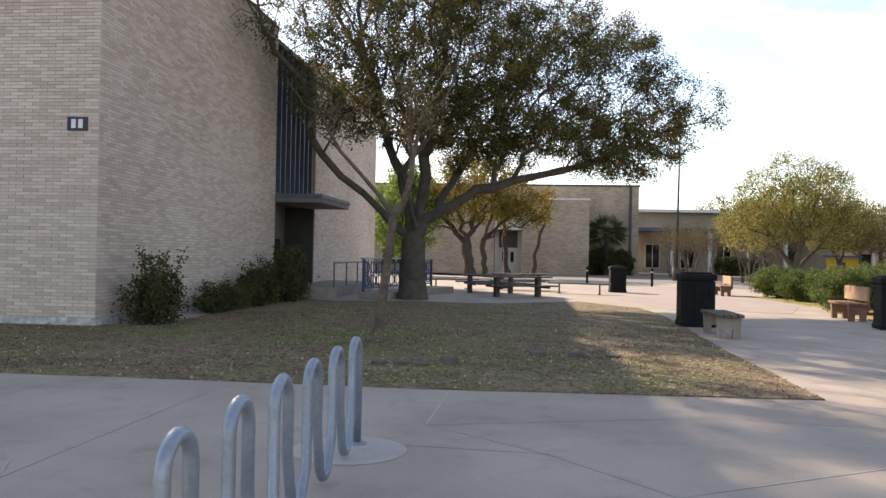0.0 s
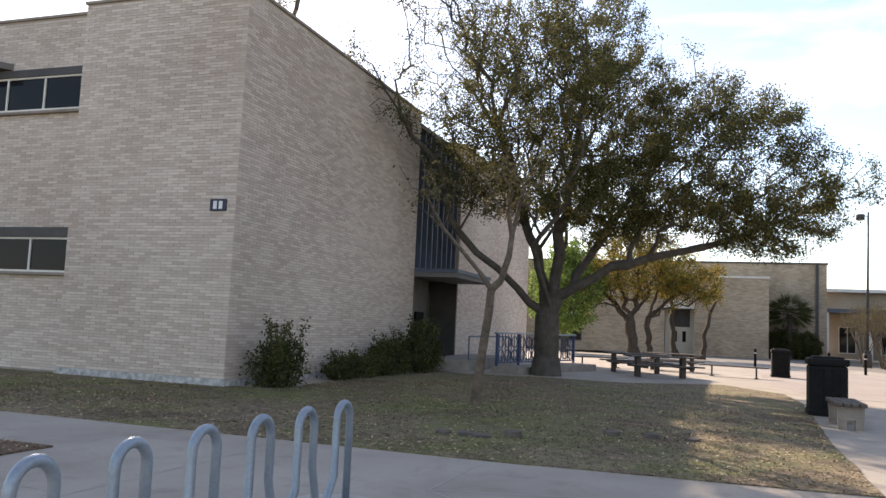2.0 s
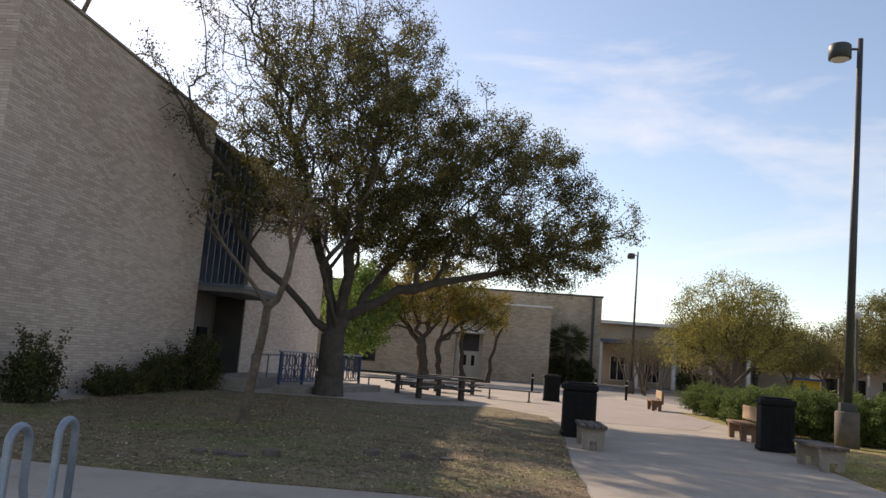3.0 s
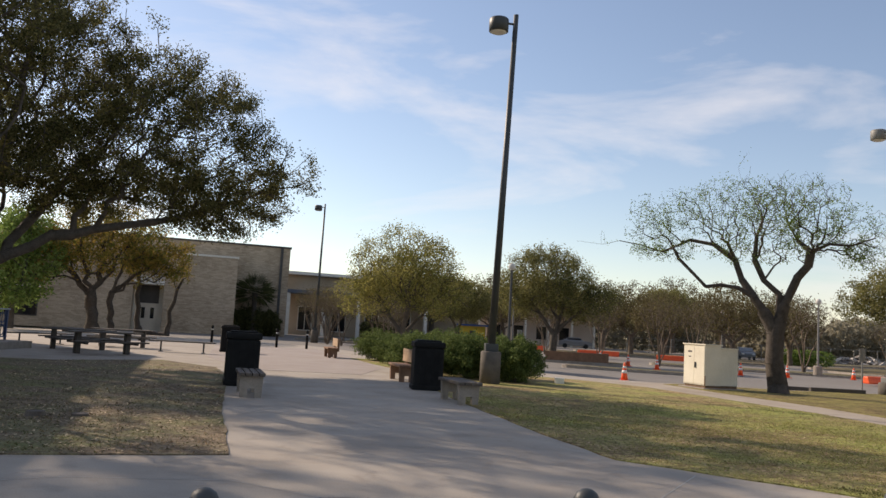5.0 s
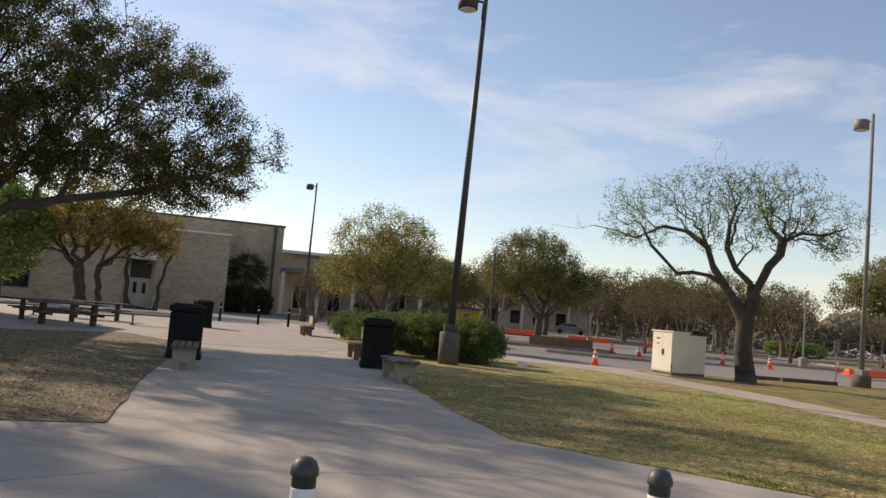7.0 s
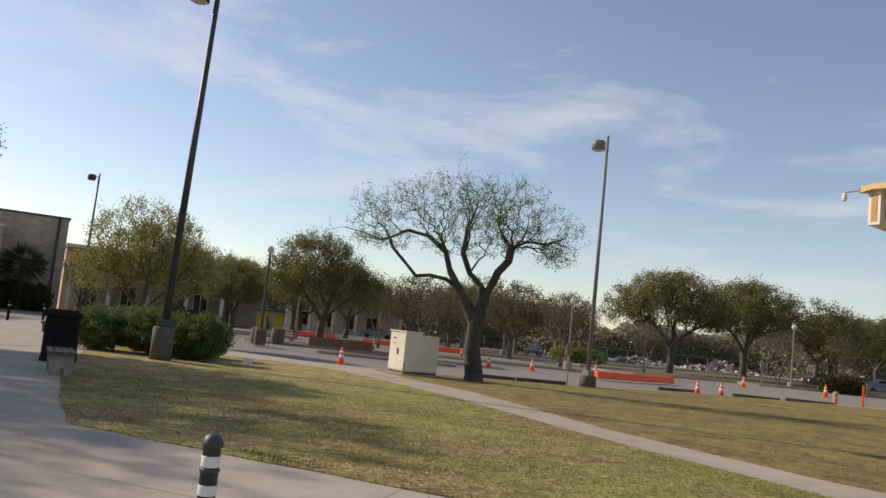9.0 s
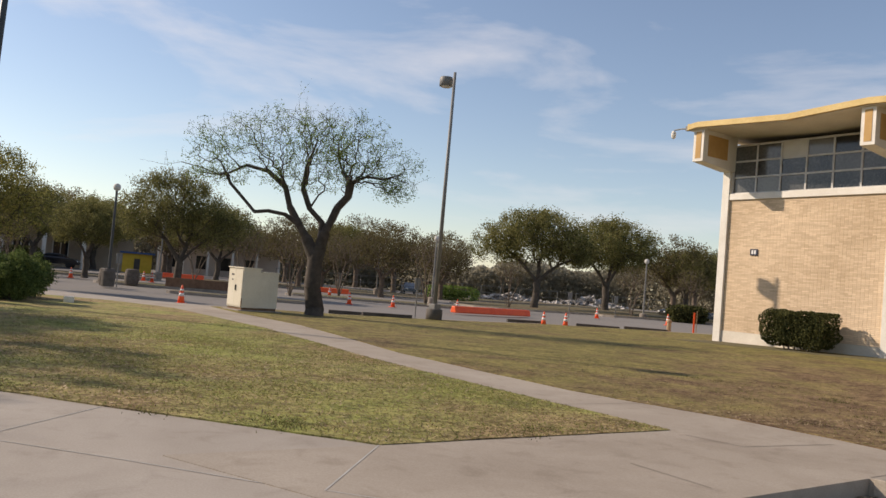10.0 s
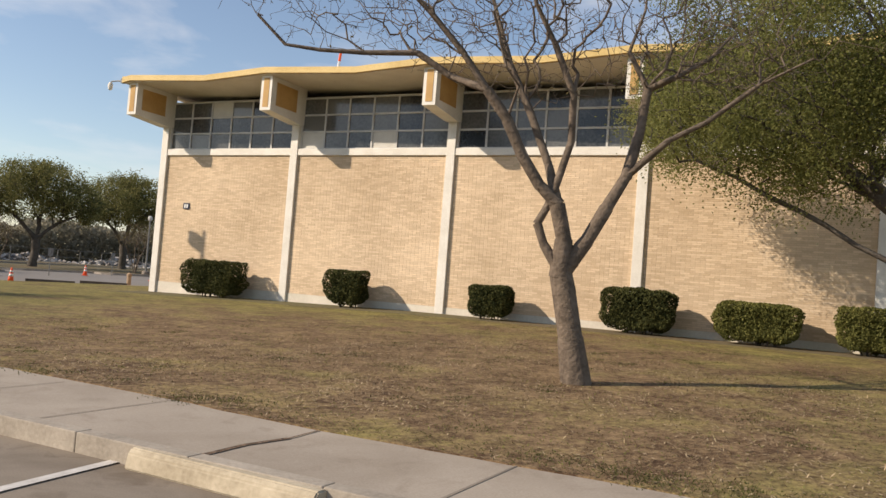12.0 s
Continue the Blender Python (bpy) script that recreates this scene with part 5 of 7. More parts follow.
folded("roof", M_OFFWHITE, 8.84, 8.66, 0.14, -2.25, 18.4, "pale folded roof slab")
folded("fascia", M_FASCIA, 8.96, 8.78, 0.22, -2.33, -2.25, "yellow painted roof edge")
folded("fascia_lip", M_OCHRE, 8.77, 8.59, 0.05, -2.29, -2.24)
part("fascia", box(-0.43, -0.35, -2.33, 18.4, 8.66, 8.92), M_FASCIA, b17)
sg = thing("number_sign", pose(O17[0], O17[1], 0, 0, 0, A17) @ pose(1.48, -0.03, 3.84), "small dark building number sign on cream brick", "sign")
part("plate", box(-0.17, 0.17, -0.02, 0.012, -0.13, 0.13, 0.004), M_NAVY, sg)
for x in (-0.06, 0.06):
    part("bar", box(x - 0.04, x + 0.04, -0.026, -0.021, -0.08, 0.08), M_REFLECT, sg)
cc = thing("security_camera", pose(O17[0], O17[1], 0, 0, 0, A17) @ pose(-0.45, -2.2, 8.72), "white security camera on a bracket arm at the roof corner", "camera")
part("arm", tube([(0.2, 0, 0), (-0.35, 0, 0.06), (-0.75, 0, 0.05)], 0.03), M_POLE_PALE, cc)
part("housing", lathe([(0.02, -0.34), (0.08, -0.3), (0.1, -0.2), (0.1, -0.08), (0.05, 0.0)], 14, None, (-0.78, 0, 0.02)), M_WHITE, cc)
part("junction_box", box(-0.12, 0.06, -0.08, 0.08, -0.06, 0.14, 0.01), M_POLE_PALE, cc)
av = thing("roof_mast", pose(O17[0], O17[1], 0, 0, 0, A17) @ pose(9.4, -1.2, 8.7), "short red and white mast on the roof", "mast")
part("mast", tube([(0, 0, 0), (0.12, 0, 1.0)], 0.05), M_ORANGE, av)
part("band", tube([(0.054, 0, 0.45), (0.078, 0, 0.65)], 0.053), M_REFLECT, av)

# ---- far buildings ----
FC = (-38.2, 75.0)
fb = thing("school_building", pose(FC[0], FC[1], -0.3, 0, 0, 32), "far tan brick building with a lower entrance block", "building")
part("wall", box(-30, 0, 0, 16, 0, 8.95), M_BRICKFAR, fb)
part("coping", box(-30.1, 0.12, -0.12, 16, 8.95, 9.12), M_DARKTRIM, fb)
bricks("brick_course", -30, -0.02, 0.05, 8.9, [(-34, -5.24, 0, 7.4)], lambda p: np.stack([p[:, 0], -p[:, 1], p[:, 2]], 1), M_BRICKFAR_ROW, fb, 0.42, 0.11, 0.012, 0.02, 31)
bricks("brick_course", -11.55, -5.24, 0.05, 7.15, [], lambda p: np.stack([p[:, 0], -5 - p[:, 1], p[:, 2]], 1), M_BRICKFAR_ROW, fb, 0.42, 0.11, 0.012, 0.02, 32)
bricks("brick_course", -34, -14.25, 0.05, 4.9, [(-25.3, -21.6, 0.8, 3.7)], lambda p: np.stack([p[:, 0], -5 - p[:, 1], p[:, 2]], 1), M_BRICKFAR_ROW, fb, 0.42, 0.11, 0.012, 0.02, 33)
part("downspout", box(-0.95, -0.7, -0.14, 0.0, 0, 8.95), M_DARKTRIM, fb)
part("entrance_block", box(-11.55, -5.24, -5, 0, 0, 7.2), M_BRICKFAR, fb)
part("coping", box(-11.6, -5.18, -5.06, 0, 7.2, 7.36), M_WHITE, fb)
part("low_wing", box(-34, -14.2, -5, -0.01, 0, 5.0), M_BRICKFAR, fb)
part("entrance_wall", box(-14.2, -11.55, -3.2, -0.02, 0, 5.2), M_OFFWHITE, fb)
part("entrance_roof", box(-14.3, -11.5, -5.0, -0.02, 4.3, 4.7), M_WHITE, fb)
for x in (-13.3, -12.5):
    dr = part("door", box(x - 0.38, x + 0.38, -3.26, -3.2, 0.1, 2.5), M_OFFWHITE, fb)
    part("pane", box(x - 0.16, x + 0.16, -3.28, -3.26, 1.2, 2.2), M_GLASS, dr)
# dark panel over the doors stands in for the shaded recess
part("recess_shade_panel", box(-13.8, -12.0, -3.25, -3.2, 2.6, 4.25), M_DARKTRIM, fb)
wf = part("window", box(-25.0, -21.8, -5.06, -5.0, 0.9, 3.3), M_DARKTRIM, fb)
part("pane", box(-24.9, -21.9, -5.08, -5.06, 1.0, 3.2), M_GLASS, wf)
part("lintel", box(-25.1, -21.7, -5.1, -5.0, 3.35, 3.6), M_WHITE, fb)
fb2 = thing("school_building", pose(*grid(FC, 1.0, 14.0), -0.3, 0, 0, 32), "far grey flat-roofed building with covered walkway", "building")
part("wall", box(0, 24, 4, 16, 0, 7.4), M_BRICKFAR, fb2)
part("roof_edge", box(-0.2, 24.2, 2.6, 16, 7.4, 7.75), M_WHITE, fb2)
part("walkway_roof", box(-0.2, 20, -1.0, 4, 5.0, 5.4), M_BLUEGREY, fb2)
for x in (0.3, 4.5, 8.7, 12.9, 17.1):
    part("column", box(x, x + 0.4, -0.8, -0.4, 0, 5.0), M_WHITE, fb2)
for x in (2.2, 6.4, 10.6, 14.8):
    fr = part("window", box(x, x + 1.8, 3.93, 4.0, 0.6, 3.6), M_WHITE, fb2)
    for j in (0, 1):
        part("pane", box(x + 0.1 + j * 0.85, x + 0.85 + j * 0.85, 3.91, 3.93, 0.7, 3.5), M_GLASS, fr)
hs = thing("house", pose(-21, 128, -0.3, 0, 0, 12), "distant pale house with a porch across the street", "house")
part("wall", box(-9, 9, 0, 8, 0, 4.2), M_PINK, hs)
part("porch_roof", box(-9.5, 9.5, -2.6, 8.4, 4.2, 4.7), M_WOODTAN, hs)
for x in (-9, -5.4, -1.8, 1.8, 5.4, 8.8):
    part("column", box(x, x + 0.3, -2.4, -2.1, 0, 4.2), M_WHITE, hs)
for x in (-7, -3.4, 0.2, 3.8):
    part("window", box(x, x + 1.5, -0.05, 0, 1.0, 3.0), M_GLASS, hs)


# ---- plaza furniture ----
def wave_rack():
    r = thing("bike_rack", pose(-6.67, 1.64, 0, 0, 0, math.degrees(math.atan2(0.544, -0.354))), "galvanised steel wave bicycle rack bolted to the concrete", "bike rack")
    pitch, wr, n = 0.648, 0.125, 6
    pts = [(-wr, 0, 0.0)]
    for k in range(n):
        x = k * pitch
        pts.append((x - wr, 0, 0.25))
        pts += [(x - wr * math.cos(a), 0, 0.70 + wr * math.sin(a)) for a in [math.pi * i / 10 for i in range(11)]]
        if k < n - 1:
            pts.append((x + wr, 0, 0.4))
            pts += [(x + pitch / 2 - wr * math.cos(a), 0, 0.18 - wr * math.sin(a)) for a in [math.pi * i / 8 for i in range(1, 8)]]
    pts.append((5 * pitch + wr, 0, 0.0))
    part("tube", tube(pts, 0.031, 14), M_GALV, r, "", True)
    for x in (-wr, 5 * pitch + wr):
        part("flange", lathe([(0.075, 0), (0.075, 0.018), (0.06, 0.024), (0.034, 0.03)], 20, None, (x, 0, 0)), M_GALV, r)
    part("footing", lathe([(0.44, 0.003), (0.38, 0.008), (0.1, 0.01)], 24, None, (5 * pitch - 0.05, 0.03, 0)), M_SEAL, r, "pale concrete patch under the rack foot")
    return r


wave_rack()
bol = thing("bollard", pose(-3.54, 4.35, 0), "dark green steel bollard with white reflective bands", "bollard", "plaza bollards")
part("post", lathe([(0.057, 0.0), (0.057, 0.70), (0.066, 0.70), (0.067, 0.715), (0.064, 0.735), (0.05, 0.765), (0.025, 0.782), (0.005, 0.786)], 24), M_POLE, bol, "", True)
for z0, z1 in ((0.575, 0.645), (0.40, 0.465)):
    part("band", lathe([(0.0585, z0), (0.0595, z0 + 0.004), (0.0595, z1 - 0.004), (0.0585, z1)], 24), M_REFLECT, bol, "scuffed white reflective band", True)
part("collar", lathe([(0.062, 0.545), (0.064, 0.55), (0.064, 0.565), (0.058, 0.57)], 24), M_POLE, bol)
for x, y in ((-2.02, 5.26), (-0.44, 6.20), (1.16, 7.11)):
    copy_thing(bol, pose(x, y, 0, 0, 0, rng.uniform(0, 360)))
fbol = thing("bollard", pose(-22.9, 43.2, height(-22.9, 43.2)), "slim black bollard at the edge of the plaza", "bollard", "far plaza bollards")
part("post", lathe([(0.07, 0.0), (0.07, 0.95), (0.082, 0.96), (0.07, 1.03), (0.03, 1.07), (0.005, 1.075)], 16), M_BLACK, fbol, "", True)
part("band", lathe([(0.0715, 0.80), (0.0715, 0.85)], 16), M_REFLECT, fbol, "thin white band")
for x, y in ((-21.3, 43.8), (-26.6, 42.4), (-25.2, 42.9)):
    copy_thing(fbol, pose(x, y, height(x, y)))


def trash_bin(at, turn, scale=1.0, group="plaza trash bins"):
    t = thing("trash_bin", pose(at[0], at[1], height(*at), 0, 0, turn), "large black square plastic trash bin", "trash bin", group)
    part("body", box(-0.36, 0.36, -0.36, 0.36, 0.02, 1.02, 0.05), M_BLACK, t)
    part("foot", box(-0.38, 0.38, -0.38, 0.38, 0.0, 0.12, 0.03), M_BLACK, t)
    part("lid", box(-0.39, 0.39, -0.39, 0.39, 1.02, 1.17, 0.05), M_BLACK, t)
    part("lid_top", box(-0.30, 0.30, -0.30, 0.30, 1.16, 1.21, 0.03), M_BLACK, t)
    for k in (-0.24, -0.08, 0.08, 0.24):
        part("rib", box(k - 0.02, k + 0.02, -0.375, 0.375, 0.18, 0.95, 0.008), M_BLACK, t)
    return t


trash_bin((-10.75, 17.55), 32)
trash_bin((-7.25, 20.4), 24)
trash_bin((-20.4, 33.6), 32)


def bench(at, turn, wood, legs, label, back=False, length=1.5):
    b = thing("bench", pose(at[0], at[1], height(*at), 0, 0, turn), label, "bench", "plaza benches")
    for s in (-1, 1):
        bm = bmesh.new()
        x = s * (length / 2 - 0.16)
        prof = [(-0.2, 0.0), (-0.07, 0.0), (-0.07, 0.17), (0.07, 0.17), (0.07, 0.0), (0.2, 0.0), (0.22, 0.40), (-0.22, 0.40)]
        a, c = ([bm.verts.new((x + o, y, z)) for y, z in prof] for o in (-0.06, 0.06))
        bm.faces.new(a[::-1])
        bm.faces.new(c)
        for i in range(8):
            bm.faces.new((a[i], a[(i + 1) % 8], c[(i + 1) % 8], c[i]))
        bmesh.ops.recalc_face_normals(bm, faces=bm.faces)
        part("leg", bm, legs, b)
    for k in range(4):
        y = -0.195 + k * 0.13
        part("slat", box(-length / 2, length / 2, y - 0.055, y + 0.055, 0.40, 0.465, 0.012), wood, b)
    if back:
        for s in (-1, 1):
            part("back_post", box(s * (length / 2 - 0.2) - 0.05, s * (length / 2 - 0.2) + 0.05, 0.22, 0.30, 0.3, 0.85, 0.01), legs, b)
        part("backrest", box(-length / 2, length / 2, 0.17, 0.22, 0.52, 0.88, 0.015), M_WOODTAN, b, "tan wooden backrest board")
    return b


bench((-9.55, 15.75), 122, M_WOOD, M_PALECON, "weathered wooden slat bench on pale concrete legs")
bench((-5.75, 17.75), 122, M_WOOD, M_PALECON, "grey weathered slat bench on concrete legs beside the lawn")
bench((-8.7, 22.9), 300, M_WOODRED, M_WOODRED, "brown wooden bench with tan backrest", True, 1.6)
bench((-16.3, 35.6), 300, M_WOODRED, M_WOODRED, "brown wooden bench with tan backrest", True, 1.7)


def picnic(at, turn, metal=False):
    p = thing("picnic_table", pose(at[0], at[1], height(*at), 0, 0, turn), "dark wooden picnic table with attached benches" if not metal else "low dark bench table on thin metal legs", "picnic table", "picnic tables")
    L = 1.25 if not metal else 1.3
    zt = 0.76 if not metal else 0.46
    for k in range(5 if not metal else 3):
        y = (k - (2 if not metal else 1)) * 0.155
        part("plank", box(-L, L, y - 0.07, y + 0.07, zt - 0.05, zt, 0.01), M_TABLE, p)
    if not metal:
        for s in (-1, 1):
            part("seat", box(-L, L, s * 0.78 - 0.14, s * 0.78 + 0.14, 0.41, 0.46, 0.01), M_TABLE, p)
    for x in (-0.85, 0.85):
        if metal:
            part("leg", tube([(x, 0, 0), (x, 0, 0.42)], 0.035), M_POLE, p)
            part("foot", box(x - 0.04, x + 0.04, -0.22, 0.22, 0, 0.03), M_POLE, p)
        else:
            part("leg", box(x - 0.08, x + 0.08, -0.12, 0.12, 0, 0.71, 0.01), M_TABLE, p)
            part("crossbeam", box(x - 0.05, x + 0.05, -0.85, 0.85, 0.34, 0.41, 0.01), M_TABLE, p)
    return p


picnic((-20.2, 24.9), 60)
picnic((-22.6, 26.6), 50)
picnic((-20.4, 30.0), 20, True)
picnic((-24.0, 31.0), 25)
picnic((-26.0, 28.5), 70, True)
rl = thing("ramp_railing", pose(-22.3, 18.9, 0.0, 0, 0, 108), "blue steel ramp railing with ornamental panels on a concrete edge", "railing")
part("ramp_edge", box(-0.15, 6.35, -0.9, 0.12, -0.05, 0.23, 0.015), M_BASECON, rl)
for x in (0.0, 1.55, 3.1, 4.65, 6.2):
    part("post", box(x - 0.035, x + 0.035, -0.035, 0.035, 0.23, 1.3), M_RAILBLUE, rl)
part("rail", tube([(-0.1, 0, 0.34), (6.3, 0, 0.34)], 0.024), M_RAILBLUE, rl)
part("rail", box(-0.12, 6.32, -0.05, 0.05, 1.29, 1.34, 0.01), M_GALV, rl, "pale steel handrail")
for x in (0.0, 1.55, 3.1, 4.65):
    for k in range(7):
        q = x + 0.14 + k * 0.212
        part("baluster", tube([(q, 0, 0.35), (q, 0, 1.28)], 0.016, 5), M_RAILBLUE, rl)
    for k in range(3):
        for z in (0.58, 1.02):
            c = x + 0.30 + k * 0.475
            part("ring", tube([(c + 0.19 * math.cos(a), 0.012, z + 0.19 * math.sin(a)) for a in [2 * math.pi * i / 12 for i in range(13)]], 0.02, 5), M_RAILBLUE, rl)

# stumps of a cut hedge in the lawn
st = thing("log_stump", pose(-10.82, 8.62, 0.0), "short sawn log stump in the leaf-strewn lawn", "stump", "lawn stumps")
part("stump", lathe([(0.14, -0.02), (0.13, 0.03), (0.125, 0.085), (0.115, 0.095)], 14), M_WOOD, st)
for x, y, s in ((-11.4, 7.85, 0.9), (-11.17, 8.06, 1.1), (-10.95, 8.15, 1.0), (-10.34, 10.15, 1.1), (-9.89, 10.5, 1.0), (-9.5, 10.9, 0.9)):
    copy_thing(st, pose(x, y, 0.0, 0, 0, rng.uniform(0, 360)) @ Matrix.Diagonal((s * rng.uniform(0.8, 1.3), s, rng.uniform(0.5, 1.0), 1)))


# ---- lamps ----
def area_light_pole(at, turn, top, pole, label, lean=0.0, r=0.085, base_h=0.95, base_r=0.30):
    p = thing("street_lamp", pose(at[0], at[1], height(*at), 0, 0, turn), label, "street lamp", "parking lot lamps")
    part("base", lathe([(base_r, -0.1), (base_r, base_h - 0.03), (base_r - 0.03, base_h)], 28), M_LAMPBASE, p, "round concrete footing", True)
    part("base_plate", box(-0.19, 0.19, -0.19, 0.19, base_h, base_h + 0.22, 0.02), pole, p)
    part("pole", tube([(0, 0, base_h), (lean, 0, top)], [r * 1.15, r * 0.75], 16), pole, p, "", True)
    part("arm", tube([(lean * 0.97, 0, top - 0.3), (lean - 0.35, 0, top - 0.28)], 0.035, 10), pole, p)
    part("lamp_head", lathe([(0.25, top - 0.58), (0.30, top - 0.56), (0.30, top - 0.2), (0.27, top - 0.16), (0.05, top - 0.14)], 24, None, (lean - 0.52, 0, 0)), pole, p, "", True)
    part("lens", lathe([(0.2, top - 0.61), (0.25, top - 0.585)], 24, None, (lean - 0.52, 0, 0)), M_REFLECT, p)
    return p


area_light_pole((-6.5, 24.45), 20, 11.2, M_POLE, "tall dark steel parking lot lamp on a concrete base", 0.25, 0.1)
area_light_pole((7.05, 36.95), -50, 11.0, M_POLE_PALE, "tall grey parking lot lamp on a concrete base", 0.05, 0.085, 0.48, 0.36)
area_light_pole((-28.6, 61.0), 25, 11.2, M_POLE, "tall dark steel lamp beside the far street", 0.1, 0.09, 0.9, 0.3)
gl = thing("globe_lamp", pose(8.2, 58.5, -0.1), "pedestrian lamp post with a white globe", "street lamp", "globe lamps")
part("base", lathe([(0.28, 0), (0.28, 0.55), (0.22, 0.6)], 16), M_PALECON, gl)
part("pole", tube([(0, 0, 0.5), (0, 0, 4.6)], [0.08, 0.055], 10), M_POLE_PALE, gl)
part("globe", lathe([(0.03, 4.55), (0.16, 4.63), (0.19, 4.76), (0.15, 4.9), (0.03, 4.97)], 14), M_BLIND, gl, "", True)
for x, y in ((-14.5, 72), (25.5, 64.5), (4, 84)):
    copy_thing(gl, pose(x, y, -0.1))
gl = thing("globe_lamp", pose(-10.0, 46.0, -0.13), "tall dark lamp post with a white globe", "street lamp", "globe lamps")
part("base", lathe([(0.34, 0), (0.34, 0.8), (0.27, 0.95)], 16), M_LAMPBASE, gl)
part("pole", tube([(0, 0, 0.9), (0, 0, 5.2)], [0.09, 0.06], 10), M_POLE, gl)
part("globe", lathe([(0.03, 5.15), (0.17, 5.23), (0.2, 5.36), (0.16, 5.5), (0.03, 5.57)], 14), M_BLIND, gl, "", True)

# ---- utility cabinet, sign posts, valve box ----
cb = thing("utility_cabinet", pose(-0.20, 30.62, height(-0.2, 30.62), 0, 0, 35), "cream steel utility cabinet with rust along its foot", "cabinet")
part("pad", box(-0.14, 1.55, -0.12, 1.32, -0.08, 0.05, 0.012), M_BASECON, cb)
part("plinth", box(0.03, 1.37, 0.03, 1.17, 0.05, 0.14), M_RUST, cb, "dark rusted foot of the cabinet")
part("body", box(0.0, 0.66, 0.0, 1.2, 0.13, 1.52, 0.012), M_CABINET, cb)
part("body", box(0.662, 1.4, 0.03, 1.12, 0.13, 1.42, 0.012), M_CABINET, cb)
part("top", box(-0.04, 0.70, -0.04, 1.24, 1.52, 1.56, 0.01), M_CABINET, cb)
part("top", box(0.705, 1.43, 0.0, 1.15, 1.42, 1.45, 0.01), M_CABINET, cb)
for y0, y1 in ((0.03, 0.595), (0.605, 1.17)):
    dd = part("door", box(-0.018, -0.001, y0, y1, 0.17, 1.48, 0.004), M_CABINET, cb)
    if y0 > 0.5:
        part("label", box(-0.021, -0.0185, y0 + 0.12, y0 + 0.34, 1.25, 1.31), M_DARKTRIM, dd)
        part("label", box(-0.021, -0.0185, y0 + 0.16, y0 + 0.30, 1.08, 1.12), M_DARKTRIM, dd)
    else:
        part("handle", box(-0.06, -0.018, y1 - 0.10, y1 - 0.06, 0.72, 0.92, 0.006), M_POLE, dd)
part("edge_rust", box(-0.024, 0.0, -0.02, 0.012, 0.13, 0.46), M_RUST, cb)
vb = thing("valve_box", pose(-4.8, 27.2, height(-4.8, 27.2), 0, 0, 15), "small white irrigation valve cover in the grass", "valve cover")
part("cover", box(-0.14, 0.14, -0.14, 0.14, -0.02, 0.2, 0.02), M_WHITE, vb)
sp = thing("sign_post", pose(6.25, 37.6, -0.1, 0, 0, 30), "thin steel sign post by the street", "sign")
part("post", tube([(0, 0, 0), (0, 0, 1.75)], 0.03, 8), M_POLE_PALE, sp)
part("plate", box(-0.15, 0.15, -0.01, 0.01, 1.25, 1.78, 0.003), M_POLE_PALE, sp)
for x, y in ((22.5, 62), (-9.2, 45.0), (17.5, 56)):
    copy_thing(sp, pose(x, y, -0.1, 0, 0, rng.uniform(0, 180)))
tb = thing("timber_edging", pose(5.0, 35.9, -0.1, 0, 0, 18), "weathered timber sleeper lying at the lawn edge", "timber", "edging timbers")
part("timber", box(-1.1, 1.1, -0.09, 0.09, 0, 0.16, 0.015), M_TABLE, tb)
for x, y, a in ((3.6, 36.4, 8), (12.2, 42.9, 20), (15.8, 42.2, -5), (18.2, 41.9, -4)):
    copy_thing(tb, pose(x, y, height(x, y) - 0.05, 0, 0, a))

# ---- wheel stops and kerb edge in the near lot ----
ws = thing("wheel_stop", pose(12.05, 4.55, -0.15, 0, 0, -62), "cream painted concrete wheel stop against the kerb", "wheel stop", "wheel stops")
bm = bmesh.new()
prof = [(-0.11, 0), (0.11, 0), (0.085, 0.12), (0.05, 0.16), (-0.05, 0.16), (-0.085, 0.12)]
ends = [[bm.verts.new((x, y, z)) for y, z in prof] for x in (-0.9, 0.9)]
bm.faces.new(ends[0])
bm.faces.new(ends[1][::-1])
for i in range(6):
    bm.faces.new((ends[0][i], ends[0][(i + 1) % 6], ends[1][(i + 1) % 6], ends[1][i]))
bmesh.ops.recalc_face_normals(bm, faces=bm.faces)
bmesh.ops.bevel(bm, geom=[e for e in bm.edges], offset=0.012, segments=2, affect="EDGES")
part("block", bm, M_STOP, ws)
copy_thing(ws, pose(13.55, 1.9, -0.15, 0, 0, -62))

# ---- cones, barriers, booth, parked cars ----
cn = thing("traffic_cone", pose(-3.05, 33.75, -0.12), "orange traffic cone with two white bands", "traffic cone", "traffic cones")
part("base", box(-0.19, 0.19, -0.19, 0.19, 0, 0.035, 0.008), M_ORANGE, cn)
part("cone", lathe([(0.14, 0.035), (0.115, 0.22), (0.055, 0.60), (0.03, 0.72), (0.01, 0.73)], 18), M_ORANGE, cn, "", True)
for z0, z1 in ((0.30, 0.42), (0.50, 0.58)):
    r = lambda z: 0.118 - 0.158 * (z - 0.22) + 0.004
    part("band", lathe([(r(z0), z0), (r(z1), z1)], 18), M_REFLECT, cn, "", True)
for x, y in ((-1.9, 50.9), (-3.7, 54.2), (2.75, 50.6), (12.95, 42.0), (14.05, 41.9), (5.4, 51.7), (-12.5, 63), (-14, 66), (-6.0, 62), (20.0, 58), (9.8, 56), (0.5, 66), (23, 52), (-16.5, 58)):
    copy_thing(cn, pose(x, y, height(x, y) - 0.08, 0, 0, rng.uniform(0, 90)))
